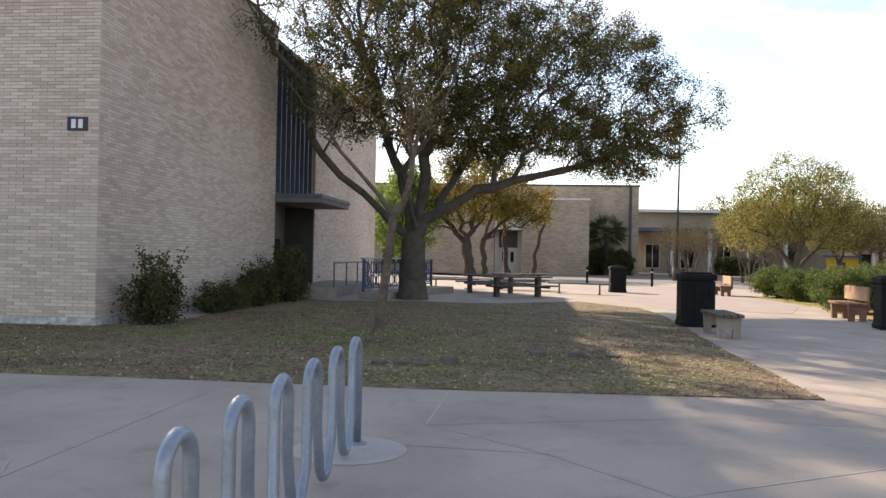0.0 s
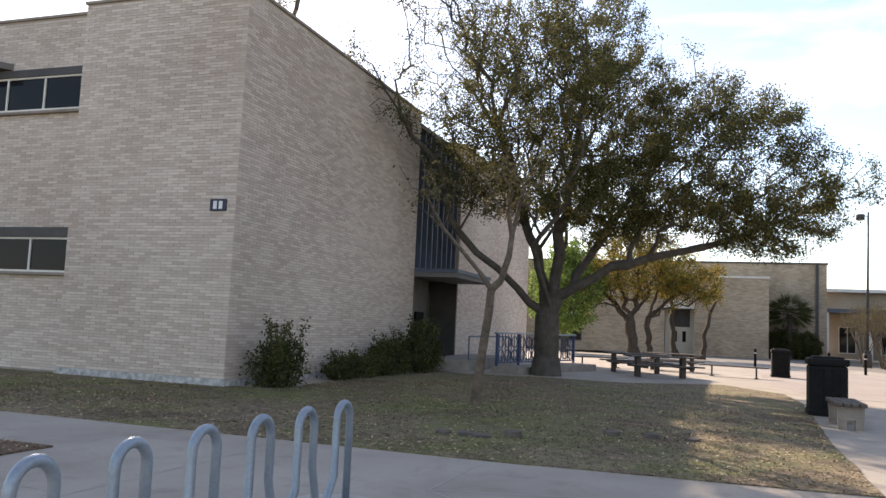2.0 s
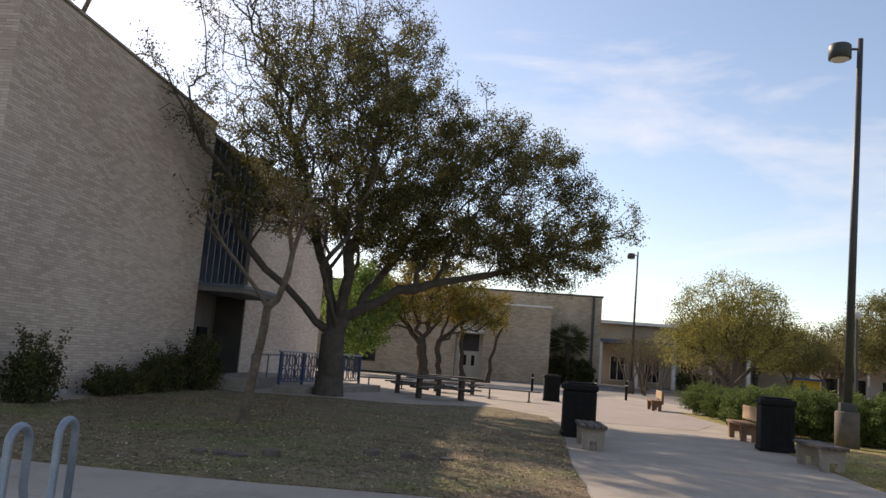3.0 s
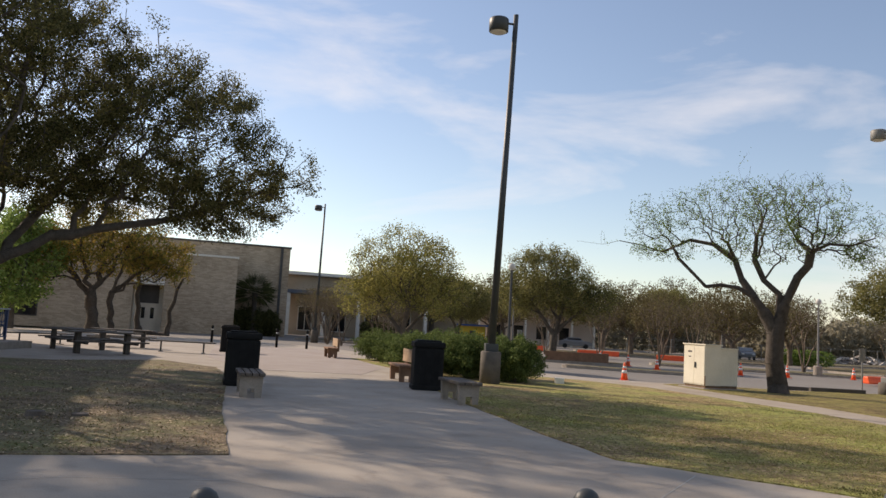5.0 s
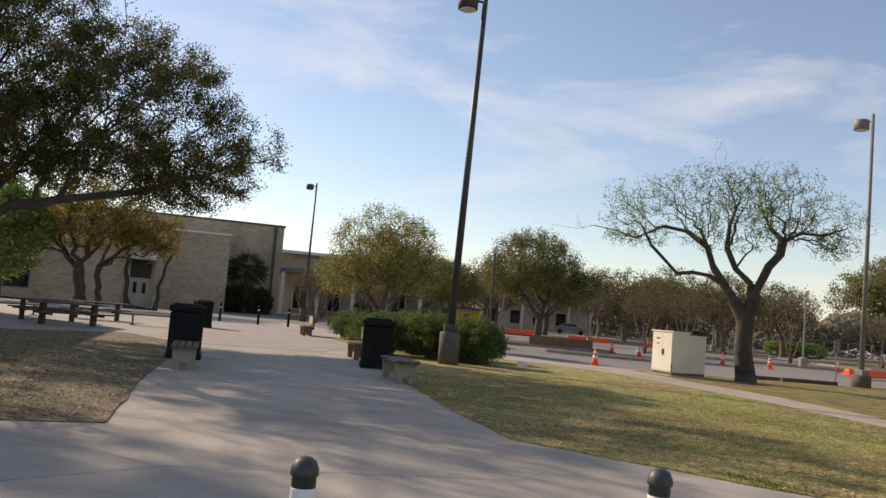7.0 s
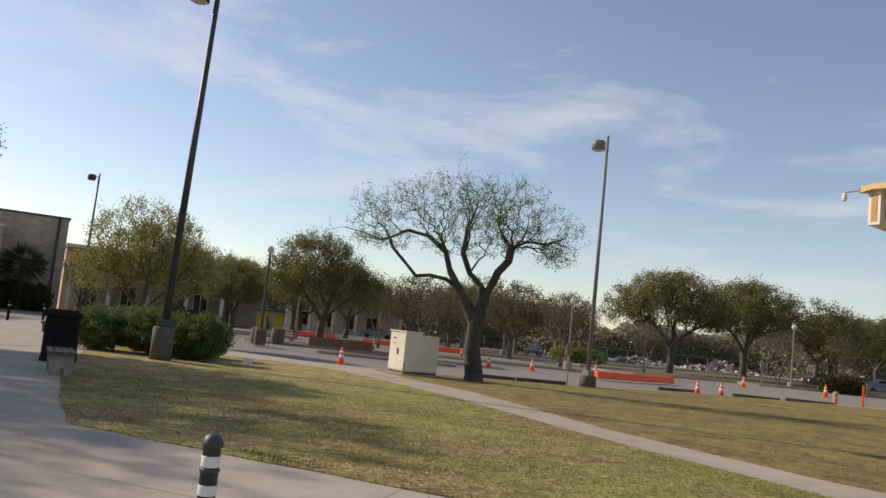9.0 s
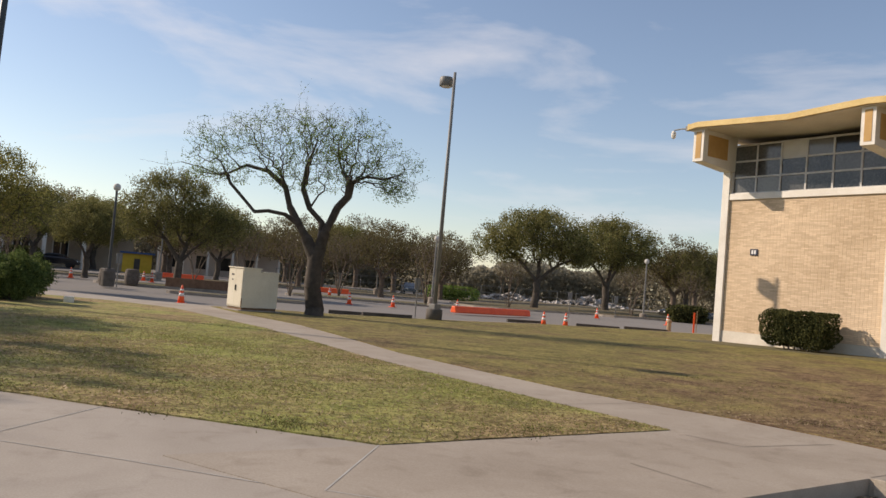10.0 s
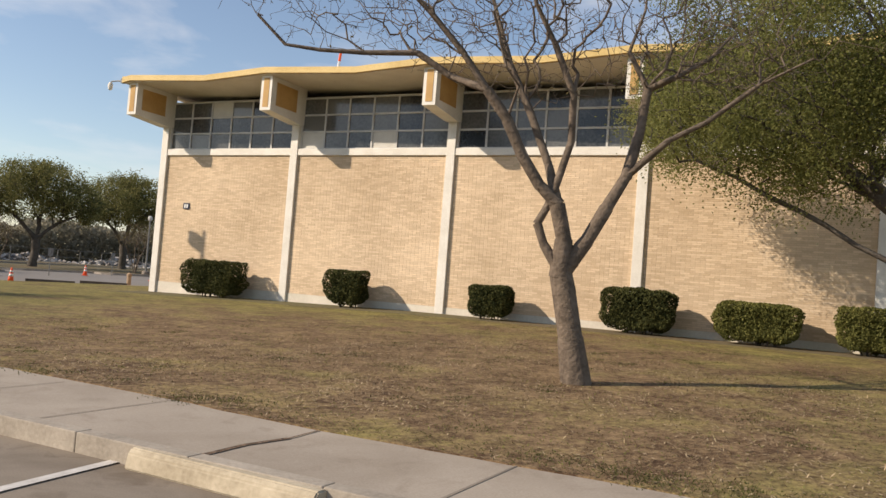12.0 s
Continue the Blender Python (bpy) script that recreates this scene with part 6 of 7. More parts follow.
ob = thing("plastic_barrier", pose(10.3, 50.2, -0.13, 0, 0, 37), "low orange plastic barrier lying along the road", "barrier", "orange barriers")
bm = box(-1.7, 1.7, -0.25, 0.25, 0, 0.40, 0.06)
for v in bm.verts:
    v.co.z += 0.05 * noise.noise((v.co.x * 2, 0, 1)) * (v.co.z > 0.2)
    v.co.y *= 1 - 0.35 * (v.co.z > 0.3)
part("barrier", bm, M_ORANGE, ob)
for x, y, a, s in ((12.9, 52.3, 40, 1.0), (-0.2, 74, 0, 1.1), (-7.2, 76, 0, 1.1), (-15, 82, 4, 1.2)):
    copy_thing(ob, pose(x, y, -0.13, 0, 0, a) @ Matrix.Scale(s, 4))
fs = thing("fence_post", pose(20.9, 42.4, 0.0), "orange mesh marker post by the corner of the lawn", "marker post")
part("post", box(-0.045, 0.045, -0.02, 0.02, 0, 1.1, 0.005), M_ORANGE, fs)
part("stake", tube([(0.14, 0, 0), (0.14, 0, 1.2)], 0.02), M_WOODTAN, fs)
hy = thing("fire_hydrant", pose(19.4, 41.9, 0.0), "short tan standpipe at the street corner", "hydrant")
part("body", lathe([(0.16, 0), (0.16, 0.05), (0.11, 0.08), (0.11, 0.5), (0.14, 0.52), (0.12, 0.62), (0.04, 0.68)], 16), M_WOODTAN, hy)
bt = thing("booth", pose(-24.0, 97.0, -0.13, 0, 0, 15) @ Matrix.Scale(0.8, 4), "small yellow booth with a blue flat roof", "booth")
part("wall", box(-2.0, 2.0, 0, 2.0, 0, 2.7), M_YELLOW, bt)
part("roof", box(-2.4, 2.4, -0.5, 2.4, 2.7, 2.95), M_BLUE, bt)
part("door", box(-0.4, 0.4, -0.03, 0, 0, 2.0), M_DARKTRIM, bt)
for px, py in ((-10.6, 47.6), (-10.9, 53.0)):
    pl = thing("planter_barrel", pose(px, py, -0.13), "round brown litter barrel in the car park", "barrel", "litter barrels")
    part("barrel", lathe([(0.38, 0), (0.44, 0.3), (0.44, 0.6), (0.40, 0.9), (0.3, 0.95)], 18), M_WOOD, pl)
pw = thing("brick_planter", pose(-6.3, 53.6, -0.13, 0, 0, 4), "low brown brick planter wall under the oak", "planter")
part("wall", box(-2.6, 1.4, -0.3, 0.0, 0, 0.62, 0.02), M_WOODRED, pw)
part("wall", box(1.1, 1.4, 0, 1.6, 0, 0.62, 0.02), M_WOODRED, pw)


def car(at, turn, paint, label):
    c = thing("car", pose(at[0], at[1], -0.13, 0, 0, turn), label, "car", "parked cars")
    bm = bmesh.new()
    prof = [(-2.2, 0.35), (-2.25, 0.75), (-1.95, 0.95), (-1.1, 1.02), (-0.5, 1.45), (0.9, 1.48), (1.65, 1.05), (2.15, 0.95), (2.25, 0.6), (2.2, 0.35)]
    rows = [[bm.verts.new((x, y * (1 if z < 1.1 else 0.82), z)) for x, z in prof] for y in (-0.86, 0.86)]
    bm.faces.new(rows[0])
    bm.faces.new(rows[1][::-1])
    for i in range(10):
        bm.faces.new((rows[0][i], rows[0][(i + 1) % 10], rows[1][(i + 1) % 10], rows[1][i]))
    bmesh.ops.recalc_face_normals(bm, faces=bm.faces)
    bmesh.ops.bevel(bm, geom=bm.edges[:], offset=0.06, segments=2, affect="EDGES")
    part("body", bm, paint, c)
    for s in (-1, 1):
        part("side_window", box(-0.75, 1.1, min(s * 0.79, s * 0.83), max(s * 0.79, s * 0.83), 1.08, 1.36), M_GLASS, c)
    for x in (-1.4, 1.4):
        for s in (-1, 1):
            part("wheel", tube([(x, s * 0.70, 0.32), (x, s * 0.90, 0.32)], 0.32, 16), M_TYRE, c)
    part("headlight", box(-2.27, -2.2, -0.75, -0.45, 0.65, 0.8), M_REFLECT, c)
    part("headlight", box(-2.27, -2.2, 0.45, 0.75, 0.65, 0.8), M_REFLECT, c)
    return c


CL = ("white parked car beyond the trees", "black parked car beyond the trees", "grey parked car beyond the trees", "dark red parked car beyond the trees")
for n, (x, y) in enumerate(((36.0, 84), (40.5, 82.5), (-13, 112), (-27, 108), (8, 104), (-31, 92))):
    car((x, y), rng.choice((8, 188, 95)), M_CARS[(1, 2, 2, 1, 2, 1)[n]], CL[(1, 2, 2, 1, 2, 1)[n]])


# ---- building yard across the street ----
sf = thing("site_fence", pose(-8, 97, -0.13, 0, 0, 8), "grey chain-link site fence across the street", "fence")
for k in range(21):
    part("post", tube([(k * 2.5, 0, 0), (k * 2.5, 0, 1.9)], 0.045, 6), M_POLE_PALE, sf)
for z in (0.25, 1.05, 1.88):
    part("rail", tube([(0, 0, z), (50, 0, z)], 0.03, 6), M_POLE_PALE, sf)


def rubble(at, size, n, seed):
    """A heap of broken slabs and pale debris."""
    rg = np.random.default_rng(seed)
    bm = bmesh.new()
    for _ in range(n):
        a, r = rg.random() * 6.283, rg.random() ** 0.6
        x, y = math.cos(a) * r * size[0], math.sin(a) * r * size[1]
        z = size[2] * (1 - r) * rg.uniform(0.6, 1.0)
        w = rg.uniform(0.15, 0.55)
        m = pose(x, y, z, rg.uniform(-40, 40), rg.uniform(-40, 40), rg.uniform(0, 180))
        n0 = len(bm.verts)
        box(-w, w, -w * 0.6, w * 0.6, -0.06, 0.16 + 0.2 * w, 0, bm)
        bm.verts.ensure_lookup_table()
        for v in bm.verts[n0:]:
            v.co = m @ v.co
    ob = link("rubble_heap", bm, M_RUBBLE)
    ob.matrix_world = pose(at[0], at[1], -0.13)
    tagged(ob, "heap of pale broken concrete rubble behind the fence", "rubble", "", "stuff")


rubble((22, 110), (5.0, 2.5, 1.2), 110, 501)
rubble((34, 114), (6.0, 3.0, 1.5), 130, 502)

# ---- shrubs and hedges ----
def shrub(name, at, size, n, leaf, seed, label, green, boxy=False, stems=14, group="", turn=0.0, z=0.0):
    """A bush of many small leaves round a few stems; boxy ones are clipped."""
    own = thing(name, pose(at[0], at[1], height(*at) + z, 0, 0, turn), label, "shrub" if not boxy else "hedge", group)
    rg = np.random.default_rng(seed)
    d = rg.normal(size=(n, 3))
    d /= np.linalg.norm(d, axis=1, keepdims=True)
    if boxy:
        d = d / (np.abs(d) ** 5).sum(1, keepdims=True) ** 0.2
    lump = np.array([noise.noise(tuple(3.1 * v + seed) ) for v in d])
    r = (0.72 + 0.28 * rg.random(n) ** 0.5) * (1 + (0.09 if boxy else 0.55) * lump) + rg.normal(size=n) * (0.015 if boxy else 0.05)
    c = d * r[:, None] * np.array(size) * 0.5
    c[:, 2] += size[2] * 0.54
    c = c[c[:, 2] > 0.02]
    v, f = flakes(c, leaf, seed + 1, slim=0.5 if boxy else 0.3)
    raw("foliage", v.tolist(), f.tolist(), green, own)
    bm = bmesh.new()
    for k in range(stems):
        a, q = rg.random() * 6.28, rg.random()
        tip = Vector((math.cos(a) * size[0] * 0.38 * q, math.sin(a) * size[1] * 0.38 * q, size[2] * (0.6 + 0.3 * rg.random())))
        tube([(tip.x * 0.15, tip.y * 0.15, -0.02), (tip.x * 0.6, tip.y * 0.6, tip.z * 0.45), tip], [0.022, 0.015, 0.006], 5, bm)
    part("stem", bm, M_BARK, own)
    # a dark inner mass of leaves behind the outer ones
    q = rg.normal(size=(n // 3, 3))
    q /= np.linalg.norm(q, axis=1, keepdims=True)
    q = q * (rg.random((n // 3, 1)) ** 0.4) * np.array(size) * 0.36
    q[:, 2] += size[2] * 0.52
    v, f = flakes(q[q[:, 2] > 0.03], leaf * 1.5, seed + 2)
    raw("inner_foliage", v.tolist(), f.tolist(), green, own)
    return own


def clipped_bush(at, size, n, leaf, seed, label, green, turn):
    """A clipped bush: an uneven rounded block of small leaves, drawn in at the foot where the stems show."""
    own = thing("hedge_bush", pose(at[0], at[1], height(*at) + 0.04, 0, 0, turn), label, "hedge", "bushes along the cream wall")
    rg = np.random.default_rng(seed)
    sx, sy, sz = size[0] / 2, size[1] / 2, size[2] / 2
    area = np.array([sy * sz, sy * sz, sx * sz, sx * sz, sx * sy, sx * sy * 0.4])
    face = rg.choice(6, n, p=area / area.sum())
    p = rg.uniform(-1, 1, (n, 3))
    axis, sign = face // 2, 1.0 - 2.0 * (face % 2)
    p[np.arange(n), axis] = sign
    p /= (np.abs(p) ** 6).sum(1, keepdims=True) ** (1 / 6)
    lump = np.array([noise.noise((v[0] * sx * 2.2 + seed, v[1] * sy * 2.2, v[2] * sz * 2.2)) + 0.5 * noise.noise((v[0] * sx * 6 + seed, v[1] * sy * 6, v[2] * sz * 6)) for v in p])
    p *= (1 + 0.16 * lump - 0.10 * rg.random(n) ** 2)[:, None]
    p[:, :2] *= (1 - 0.22 * np.clip(-p[:, 2:3], 0, 1) ** 2)
    c = p * np.array([sx, sy, sz])
    c[:, 2] += sz + 0.10
    v, f = flakes(c, leaf, seed + 1, slim=0.6)
    raw("foliage", v.tolist(), f.tolist(), green, own)
    q = rg.uniform(-0.78, 0.78, (n // 2, 3)) * np.array([sx, sy, sz])
    q[:, 2] += sz + 0.10
    v, f = flakes(q, leaf * 1.5, seed + 2)
    raw("inner_foliage", v.tolist(), f.tolist(), green, own)
    for k in range(7):
        x, y = rg.uniform(-0.45, 0.45) * sx, rg.uniform(-0.4, 0.4) * sy
        part("stem", tube([(x, y, -0.06), (x * 1.25, y * 1.25, 0.35), (x * 1.6, y * 1.6, sz * 1.2)], [0.028, 0.022, 0.01], 6), M_BARK, own)
    return own


def on17(s, off):
    a = radians(A17)
    return (O17[0] + s * math.cos(a) + off * math.sin(a), O17[1] + s * math.sin(a) - off * math.cos(a))


for k, (s, w, hgt, lab) in enumerate(((4.2, 3.1, 1.42, "long clipped dark green hedge bush against cream wall"), (10.5, 1.85, 1.32, "small clipped dark green bush against cream wall"),
                                      (16.2, 1.75, 1.12, "small clipped dark green bush against cream wall"), (21.1, 2.4, 1.36, "boxy clipped green bush against cream wall"),
                                      (24.5, 2.6, 1.2, "broad light green bush against cream wall"), (27.6, 2.2, 1.3, "boxy clipped green bush beside the hanging oak"))):
    clipped_bush(on17(s, 1.0), (w * (0.78 if k in (1, 2) else 0.91), 1.05, hgt - 0.11), 13000 if w > 2 else 8500, 0.036, 200 + k, lab, M_HEDGE if k < 4 else M_HEDGELIGHT, A17)
for k, (x, y, w, hgt) in enumerate(((-13.9, 35.6, 2.2, 1.25), (-12.2, 33.2, 2.0, 1.15), (-10.4, 30.6, 2.1, 1.3), (-8.8, 28.7, 2.3, 1.4), (-9.3, 26.4, 1.9, 1.2), (-7.7, 26.6, 2.0, 1.35), (-6.1, 26.1, 1.7, 1.3), (-6.8, 28.3, 1.9, 1.3))):
    shrub("oleander_shrub", (x, y), (w, w * 0.9, hgt), 11000, 0.05, 230 + k, "leafy green shrub in the plaza planting bed", M_SHRUB, False, 18, "planting bed shrubs")


def upright_shrub(at, width, deep, tall, stems, n, leaf, seed, label):
    """A ragged bush: stems that fan up from the ground, leaves along them."""
    own = thing("wall_shrub", pose(at[0], at[1], height(*at), 0, 0, 122), label, "shrub")
    rg = np.random.default_rng(seed)
    bm, c = bmesh.new(), []
    for k in range(stems):
        bx, by = (rg.random() - 0.5) * width * 0.6, (rg.random() - 0.5) * deep * 0.5
        fall = 1 - 0.5 * abs(2 * bx / width) ** 1.2
        tip = np.array([bx + rg.normal() * width * 0.14, by + rg.normal() * deep * 0.12, tall * fall * rg.uniform(0.45, 1.05)])
        mid = np.array([bx * 1.1, by * 1.1, tip[2] * 0.5]) + rg.normal(size=3) * 0.04
        tube([(bx * 0.7, by * 0.7, -0.03), mid, tip], [0.014, 0.010, 0.004], 4, bm)
        m = n // stems
        foot = np.array([bx * 0.9, by * 0.9, 0.05])
        t = rg.random((m, 1)) * 1.5
        low = foot * (1 - np.minimum(t, 0.5) * 2) + mid * np.minimum(t, 0.5) * 2
        up = mid * (1.5 - t) + tip * (t - 0.5)
        c.append(np.where(t < 0.5, low, up) + rg.normal(size=(m, 3)) * (0.13 - 0.05 * t))
    c = np.concatenate(c)
    v, f = flakes(c[c[:, 2] > 0.02], leaf, seed + 1)
    raw("foliage", v.tolist(), f.tolist(), M_HEDGE, own)
    part("stem", bm, M_BARK, own)


upright_shrub(grid(C14, 0.75, 1.05), 2.0, 1.1, 1.45, 60, 5600, 0.042, 250, "sparse ragged dark shrub at the brick corner")
upright_shrub(grid(C14, 0.7, 4.6), 3.0, 0.9, 0.75, 60, 5200, 0.04, 252, "low ragged dark shrub along the shaded brick wall")
upright_shrub(grid(C14, 0.8, 7.0), 2.8, 1.0, 1.2, 70, 7500, 0.042, 254, "dark shrub merging into the next along the wall")
upright_shrub(grid(C14, 0.9, 9.2), 3.0, 1.3, 1.75, 90, 11000, 0.045, 256, "tall dark evergreen shrub beside the entrance")
for k, (s, v, w, hgt) in enumerate(((-3.4, -1.3, 3.6, 2.9), (-1.6, -1.0, 2.0, 2.6), (-4.6, -1.2, 1.8, 2.4))):
    x, y = grid(FC, s, v)
    shrub("juniper_shrub", (x, y), (w, 2.0, hgt), 4200, 0.12, 260 + k, "dark evergreen shrub against the far brick wall", M_HEDGE, False, 8, "", 0, -0.3)


def fan_palm(at, tall, reach, fronds, seed, label):
    """A palm: a rough trunk and fronds of narrow blades fanned round the top."""
    own = thing("fan_palm", pose(at[0], at[1], height(*at) - 0.35), label, "palm")
    part("trunk", tube([(0, 0, -0.1), (0.05, 0, tall * 0.5), (0, 0, tall)], [0.28, 0.22, 0.25], 10), M_BARKDARK, own)
    rg = np.random.default_rng(seed)
    verts, faces = [], []
    for _ in range(fronds):
        a, e = rg.random() * 6.283, math.asin(rg.uniform(-0.55, 1.0))
        d = np.array([math.cos(a) * math.cos(e), math.sin(a) * math.cos(e), math.sin(e)])
        hub = np.array([0, 0, tall]) + d * reach * rg.uniform(0.35, 0.5)
        side = np.cross(d, [0.1, 0.2, 1.0])
        side /= np.linalg.norm(side)
        for b in np.linspace(-1.0, 1.0, 9):
            q = d * math.cos(b) + side * math.sin(b)
            tip = hub + q * reach * 0.55 - np.array([0, 0, 0.12 * reach * abs(b)])
            w = np.cross(q, side + d * 0.3) * 0.035
            n = len(verts)
            verts += [tuple(hub - w), tuple(hub + q * reach * 0.25 + w), tuple(tip), tuple(hub + q * reach * 0.25 - w)]
            faces.append((n, n + 1, n + 2, n + 3))
    raw("crown", verts, faces, M_HEDGE, own)


fan_palm(grid(FC, -3.3, -1.9), 4.3, 2.3, 110, 262, "dark fan palm against the far brick wall")
for k, (x, y, w, hgt) in enumerate(((28.5, 63, 3.0, 1.3), (33, 58, 5.0, 1.0), (38, 57, 5.0, 1.0), (-33, 88, 4, 2.0), (12.5, 92, 6.0, 1.6), (43, 58, 4, 1.2))):
    shrub("far_bush", (x, y), (w, 2.0, hgt), 1800, 0.13, 270 + k, "bright yellow-green hedge beyond the street" if k == 4 else "dark low bush beside the far street", M_LEAF_SPRING if k == 4 else M_HEDGE, True, 4, "far bushes", 0, -0.15)


SOIL17 = [on17(-0.5, 0.15), on17(36, 0.15), on17(36, 2.4), on17(-0.5, 2.2)]
slab("soil_strip", SOIL17, 0.02, 0.05, M_EARTH, "bare tan soil strip along the cream wall", "soil", 0.1)


# ---- grass and fallen leaves ----
def scatter(poly, n, seed, box_):
    rg = np.random.default_rng(seed)
    xs, ys = rg.uniform(box_[0], box_[1], n), rg.uniform(box_[2], box_[3], n)
    keep = inside(poly, xs, ys)
    return xs[keep], ys[keep], rg


def grass(name, poly, n, seed, area, blade, material, label, base=0.014):
    """Single bent blades, thicker where the turf is."""
    xs, ys, rg = scatter(poly, n, seed, area)
    dens = np.array([noise.noise((x * 0.55, y * 0.55, seed)) for x, y in zip(xs, ys)])
    keep = rg.random(len(xs)) < np.clip(0.55 + 0.9 * dens, 0.08, 1) * np.clip((area[3] - ys) / 8, 0, 1)
    xs, ys = xs[keep], ys[keep]
    k = len(xs)
    z = heights(xs, ys) + base
    a = rg.random(k) * 6.283
    hgt = 0.45 * blade * (0.5 + rg.random(k))
    lean = hgt * rg.uniform(0.8, 2.6, k)
    b = rg.random(k) * 6.283
    w = 0.006 + 0.004 * rg.random(k)
    v = np.stack([np.stack([xs - np.cos(a) * w, ys - np.sin(a) * w, z], 1), np.stack([xs + np.cos(a) * w, ys + np.sin(a) * w, z], 1),
                  np.stack([xs + np.cos(b) * lean, ys + np.sin(b) * lean, z + hgt], 1)], 1).reshape(-1, 3)
    f = np.arange(3 * k).reshape(-1, 3)
    return tagged(raw(name, v.tolist(), f.tolist(), material), label, "grass", "", "stuff")


def litter(name, poly, n, seed, area, size, label, base=0.02, thin=0.0, material=None, slim=0.5):
    xs, ys, rg = scatter(poly, n, seed, area)
    dens = np.array([noise.noise((x * 0.5, y * 0.5, seed)) for x, y in zip(xs, ys)])
    keep = rg.random(len(xs)) < np.clip(0.5 - thin + 1.1 * dens, 0.03, 1)
    xs, ys = xs[keep], ys[keep]
    v, f = flakes(np.stack([xs, ys, heights(xs, ys) + base + 0.012 * rg.random(len(xs))], 1), size, seed + 1, flat=True, slim=slim)
    return tagged(raw(name, v.tolist(), f.tolist(), material or M_LITTER), label, "leaf litter", "", "stuff")


grass("grass", LAWN_A, 70000, 301, (-20, -5, 1, 19), 0.045, M_WEED, "short thin grass blades on the shaded lawn")
grass("dry_grass", LAWN_A, 60000, 302, (-20, -5, 1, 19), 0.04, M_GRASSDRY, "dry straw-coloured grass blades")
grass("grass", LAWN_B, 170000, 303, (-6, 8.5, 9, 24), 0.045, M_GRASS, "short green grass blades on the lawn")
grass("dry_grass", LAWN_B, 70000, 304, (-6, 8.5, 9, 24), 0.04, M_GRASSDRY, "dry straw-coloured grass blades")
grass("dry_grass", LAWN_C, 110000, 305, (6, 27, -4, 22), 0.04, M_GRASSDRY, "dry brown grass blades on the winter lawn")
grass("grass", LAWN_C, 55000, 306, (6, 27, -4, 22), 0.04, M_GRASS, "scattered green grass blades on the winter lawn")
litter("leaf_litter", LAWN_A, 38000, 310, (-22, -5, 2, 23), 0.03, "dry fallen leaves strewn over the lawn")
litter("leaf_litter", LAWN_B, 9000, 311, (-6, 8, 9, 24), 0.026, "a few dry fallen leaves on the green lawn", thin=0.3)
litter("leaf_litter", LAWN_C, 26000, 312, (6, 27, -4, 20), 0.02, "dry fallen leaves on the winter lawn", thin=0.25)
litter("straw", LAWN_C, 60000, 314, (9, 22, -4, 13), 0.04, "matted pale straw and dead grass on the winter lawn", 0.022, 0.05, M_STRAW, 0.14)
litter("straw", LAWN_B, 22000, 315, (-6, 8.5, 9, 17), 0.04, "matted pale straw on the green lawn", 0.022, 0.2, M_STRAW, 0.14)
litter("bark_chips", MULCH, 26000, 313, (-20, -9, -8, 4), 0.022, "loose chips of brown bark", 0.025, -0.5)

# tufts of weeds along the edges of the path and in the corner of the kerb
EDGE_C = [(10.9, 10.4), (12.6, 7.2), (13.3, 5.6), (14.75, 2.9), (17.0, -1.2), (17.6, -0.9), (15.25, 3.2), (13.8, 5.9), (13.1, 7.5), (11.4, 10.7)]
EDGE_B = [(-2.2, 11.7), (0.07, 10.82), (2.04, 10.1), (4.87, 9.13), (8.24, 11.1), (8.0, 11.5), (4.9, 9.55), (2.2, 10.5), (0.2, 11.2), (-2.0, 12.1)]
CORNER = [(9.2, 9.0), (9.45, 9.1), (10.3, 7.75), (10.0, 7.6)]


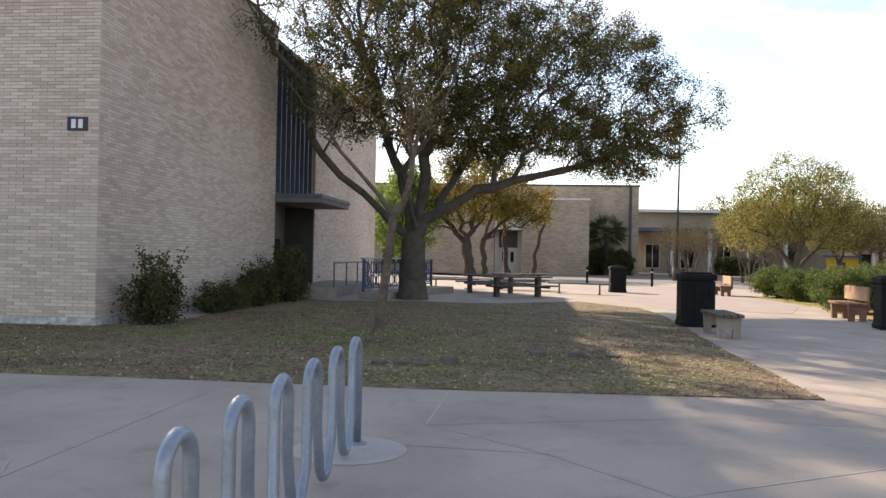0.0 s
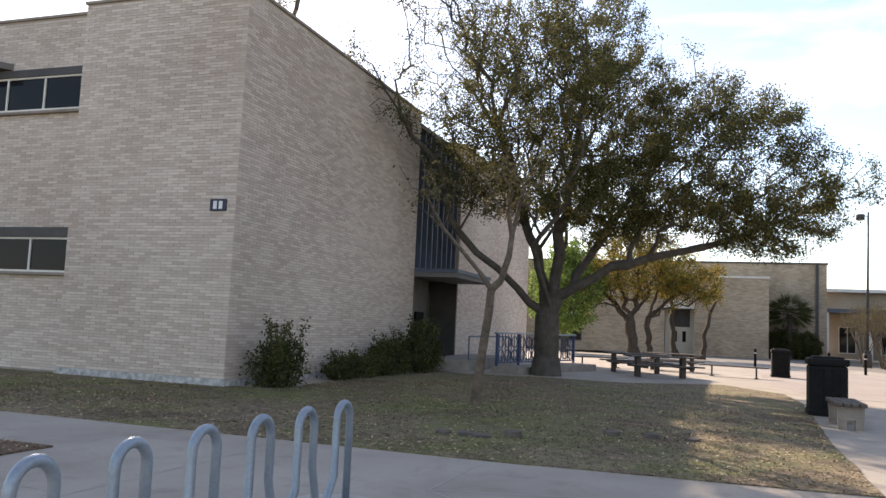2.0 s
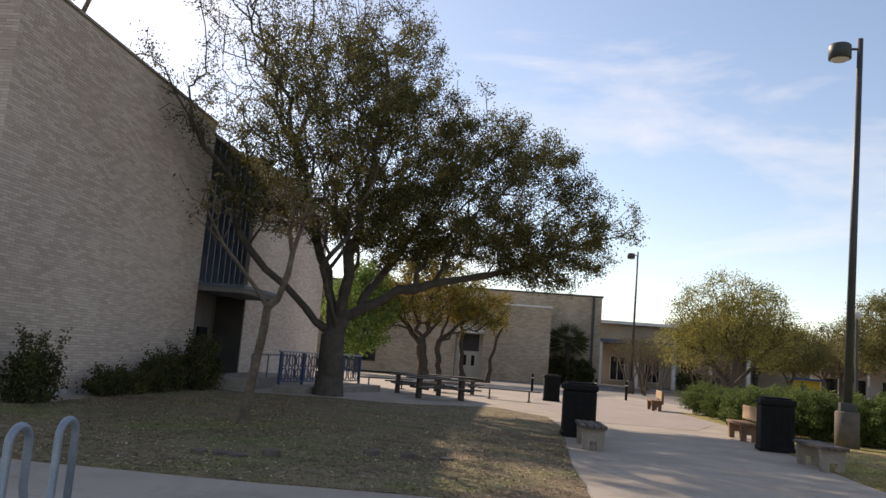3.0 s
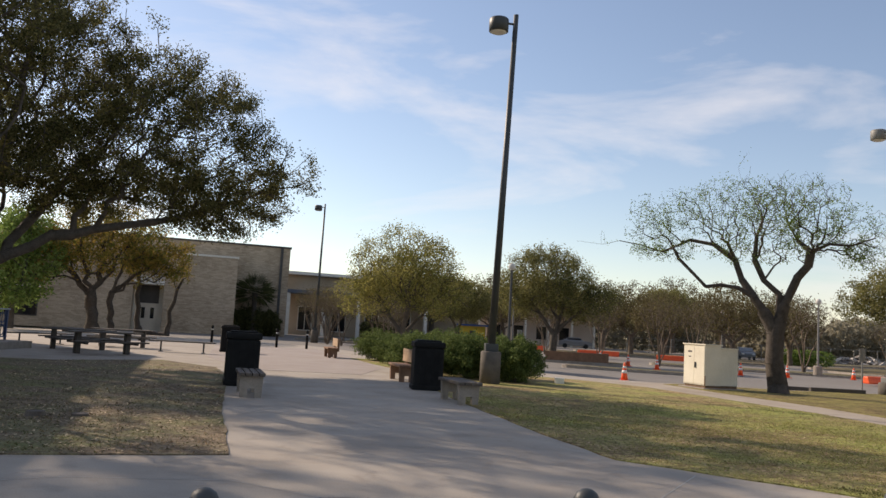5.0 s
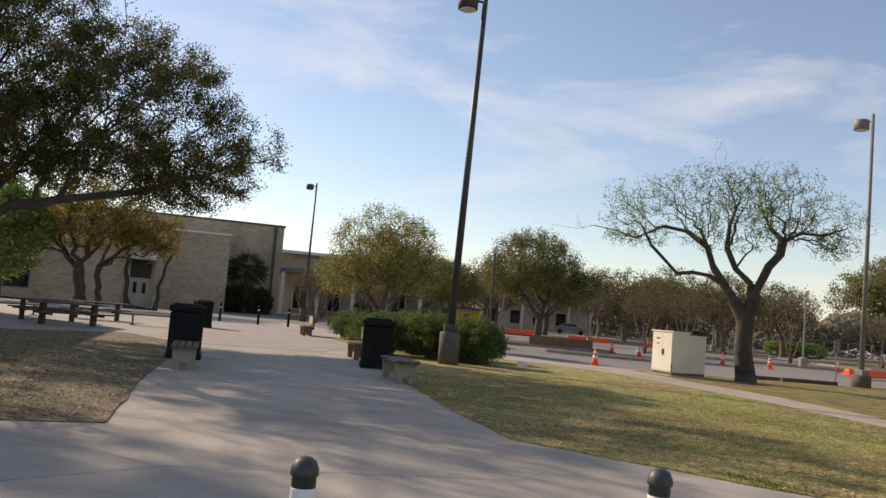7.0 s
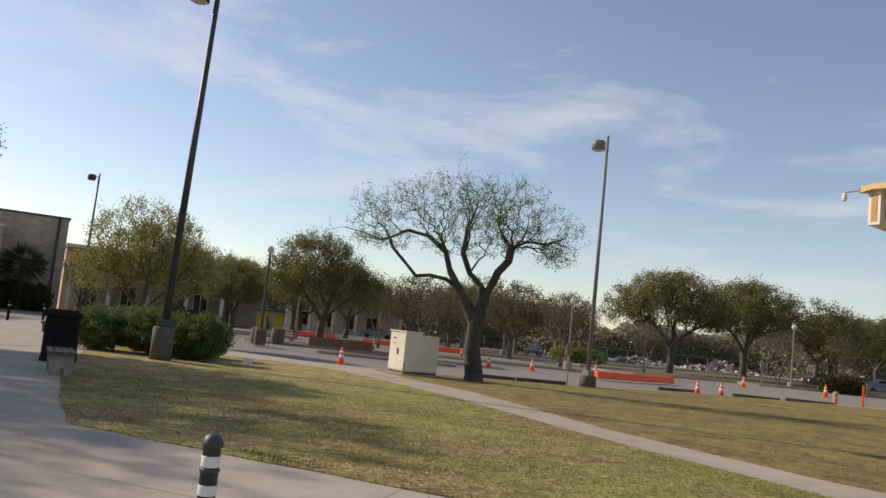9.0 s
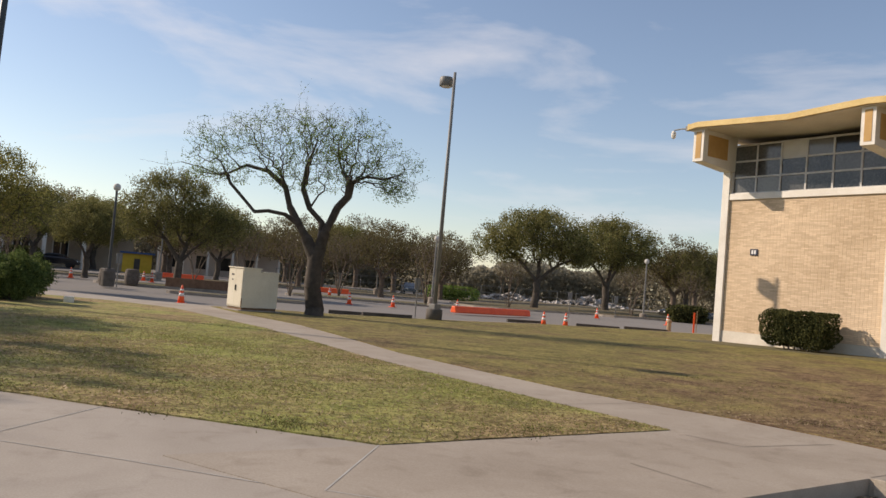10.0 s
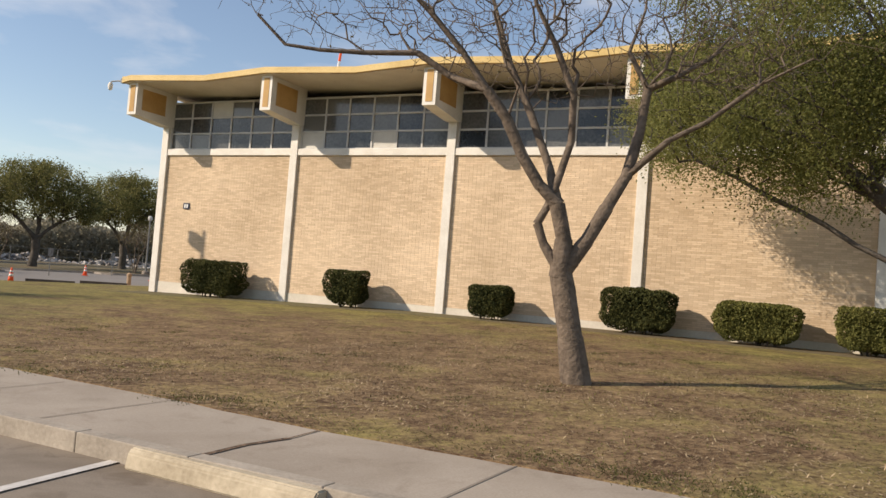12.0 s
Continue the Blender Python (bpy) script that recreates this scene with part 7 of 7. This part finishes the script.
def tufts(name, poly, clumps, blades, seed, area, tall, material, label, base=0.012):
    xs, ys, rg = scatter(poly, clumps, seed, area)
    keep = np.array([noise.noise((x * 0.9, y * 0.9, seed)) + 0.5 * noise.noise((x * 3.0, y * 3.0, seed)) for x, y in zip(xs, ys)]) > 0.08
    xs, ys = xs[keep], ys[keep]
    cx, cy = np.repeat(xs, blades), np.repeat(ys, blades)
    k = len(cx)
    r = rg.normal(size=(k, 2)) * 0.11
    cx, cy = cx + r[:, 0], cy + r[:, 1]
    z = heights(cx, cy) + base
    a, b = rg.random(k) * 6.283, rg.random(k) * 6.283
    hgt = tall * (0.4 + rg.random(k))
    lean, w = hgt * rg.uniform(0.2, 1.1, k), 0.005 + 0.004 * rg.random(k)
    v = np.stack([np.stack([cx - np.cos(a) * w, cy - np.sin(a) * w, z], 1), np.stack([cx + np.cos(a) * w, cy + np.sin(a) * w, z], 1),
                  np.stack([cx + np.cos(b) * lean, cy + np.sin(b) * lean, z + hgt], 1)], 1).reshape(-1, 3)
    return tagged(raw(name, v.tolist(), np.arange(3 * k).reshape(-1, 3).tolist(), material), label, "weeds", "", "stuff")


tufts("weeds", EDGE_C, 2600, 40, 401, (10, 18, -2, 11), 0.022, M_WEED, "dark green weeds along the edge of the path")
tufts("weeds", EDGE_B, 1300, 40, 402, (-3, 9, 9, 13), 0.024, M_WEED, "dark green grass tufts along the lawn edge")
grass("grass", EDGE_C, 26000, 407, (10, 18, -2, 16), 0.05, M_WEED, "dark green grass patches along the edge of the winter lawn")
tufts("weeds", LAWN_C, 420, 70, 403, (8, 26, -3, 18), 0.022, M_WEED, "scattered dark green tufts in the winter lawn")
tufts("weeds", CORNER, 300, 50, 404, (9, 11, 7, 10), 0.06, M_GRASSDRY, "dry weeds and litter in the kerb corner", -0.15)
litter("leaf_litter", CORNER, 6000, 405, (9, 11, 7, 10), 0.02, "dirt and dry leaves in the kerb corner", -0.145, -0.6)


# the bricks nearest to the corner, one by one
bm = box(0, 0.29, 0, 0.012, 0, 0.056)
bmesh.ops.delete(bm, geom=[f for f in bm.faces if f.normal.y > 0.5], context="FACES_ONLY")
one_brick = bpy.data.meshes.new("brick")
bm.to_mesh(one_brick)
bm.free()
one_brick.materials.append(M_BRICK14_ONE)
rng = random.Random(17)
for r in range(37):
    s = -0.15 * (r % 2)
    while s < 2.4:
        lo, hi = max(s, 0.0), min(s + 0.29, 2.4)
        if hi - lo > 0.03:
            ob = new("brick", one_brick)
            ob.parent = b14
            ob.matrix_local = pose(-hi, -0.012 * rng.uniform(0.7, 1.3), 0.17 + r * 0.066) @ Matrix.Diagonal(((hi - lo) / 0.29, 1.3, 1, 1))
        s += 0.30
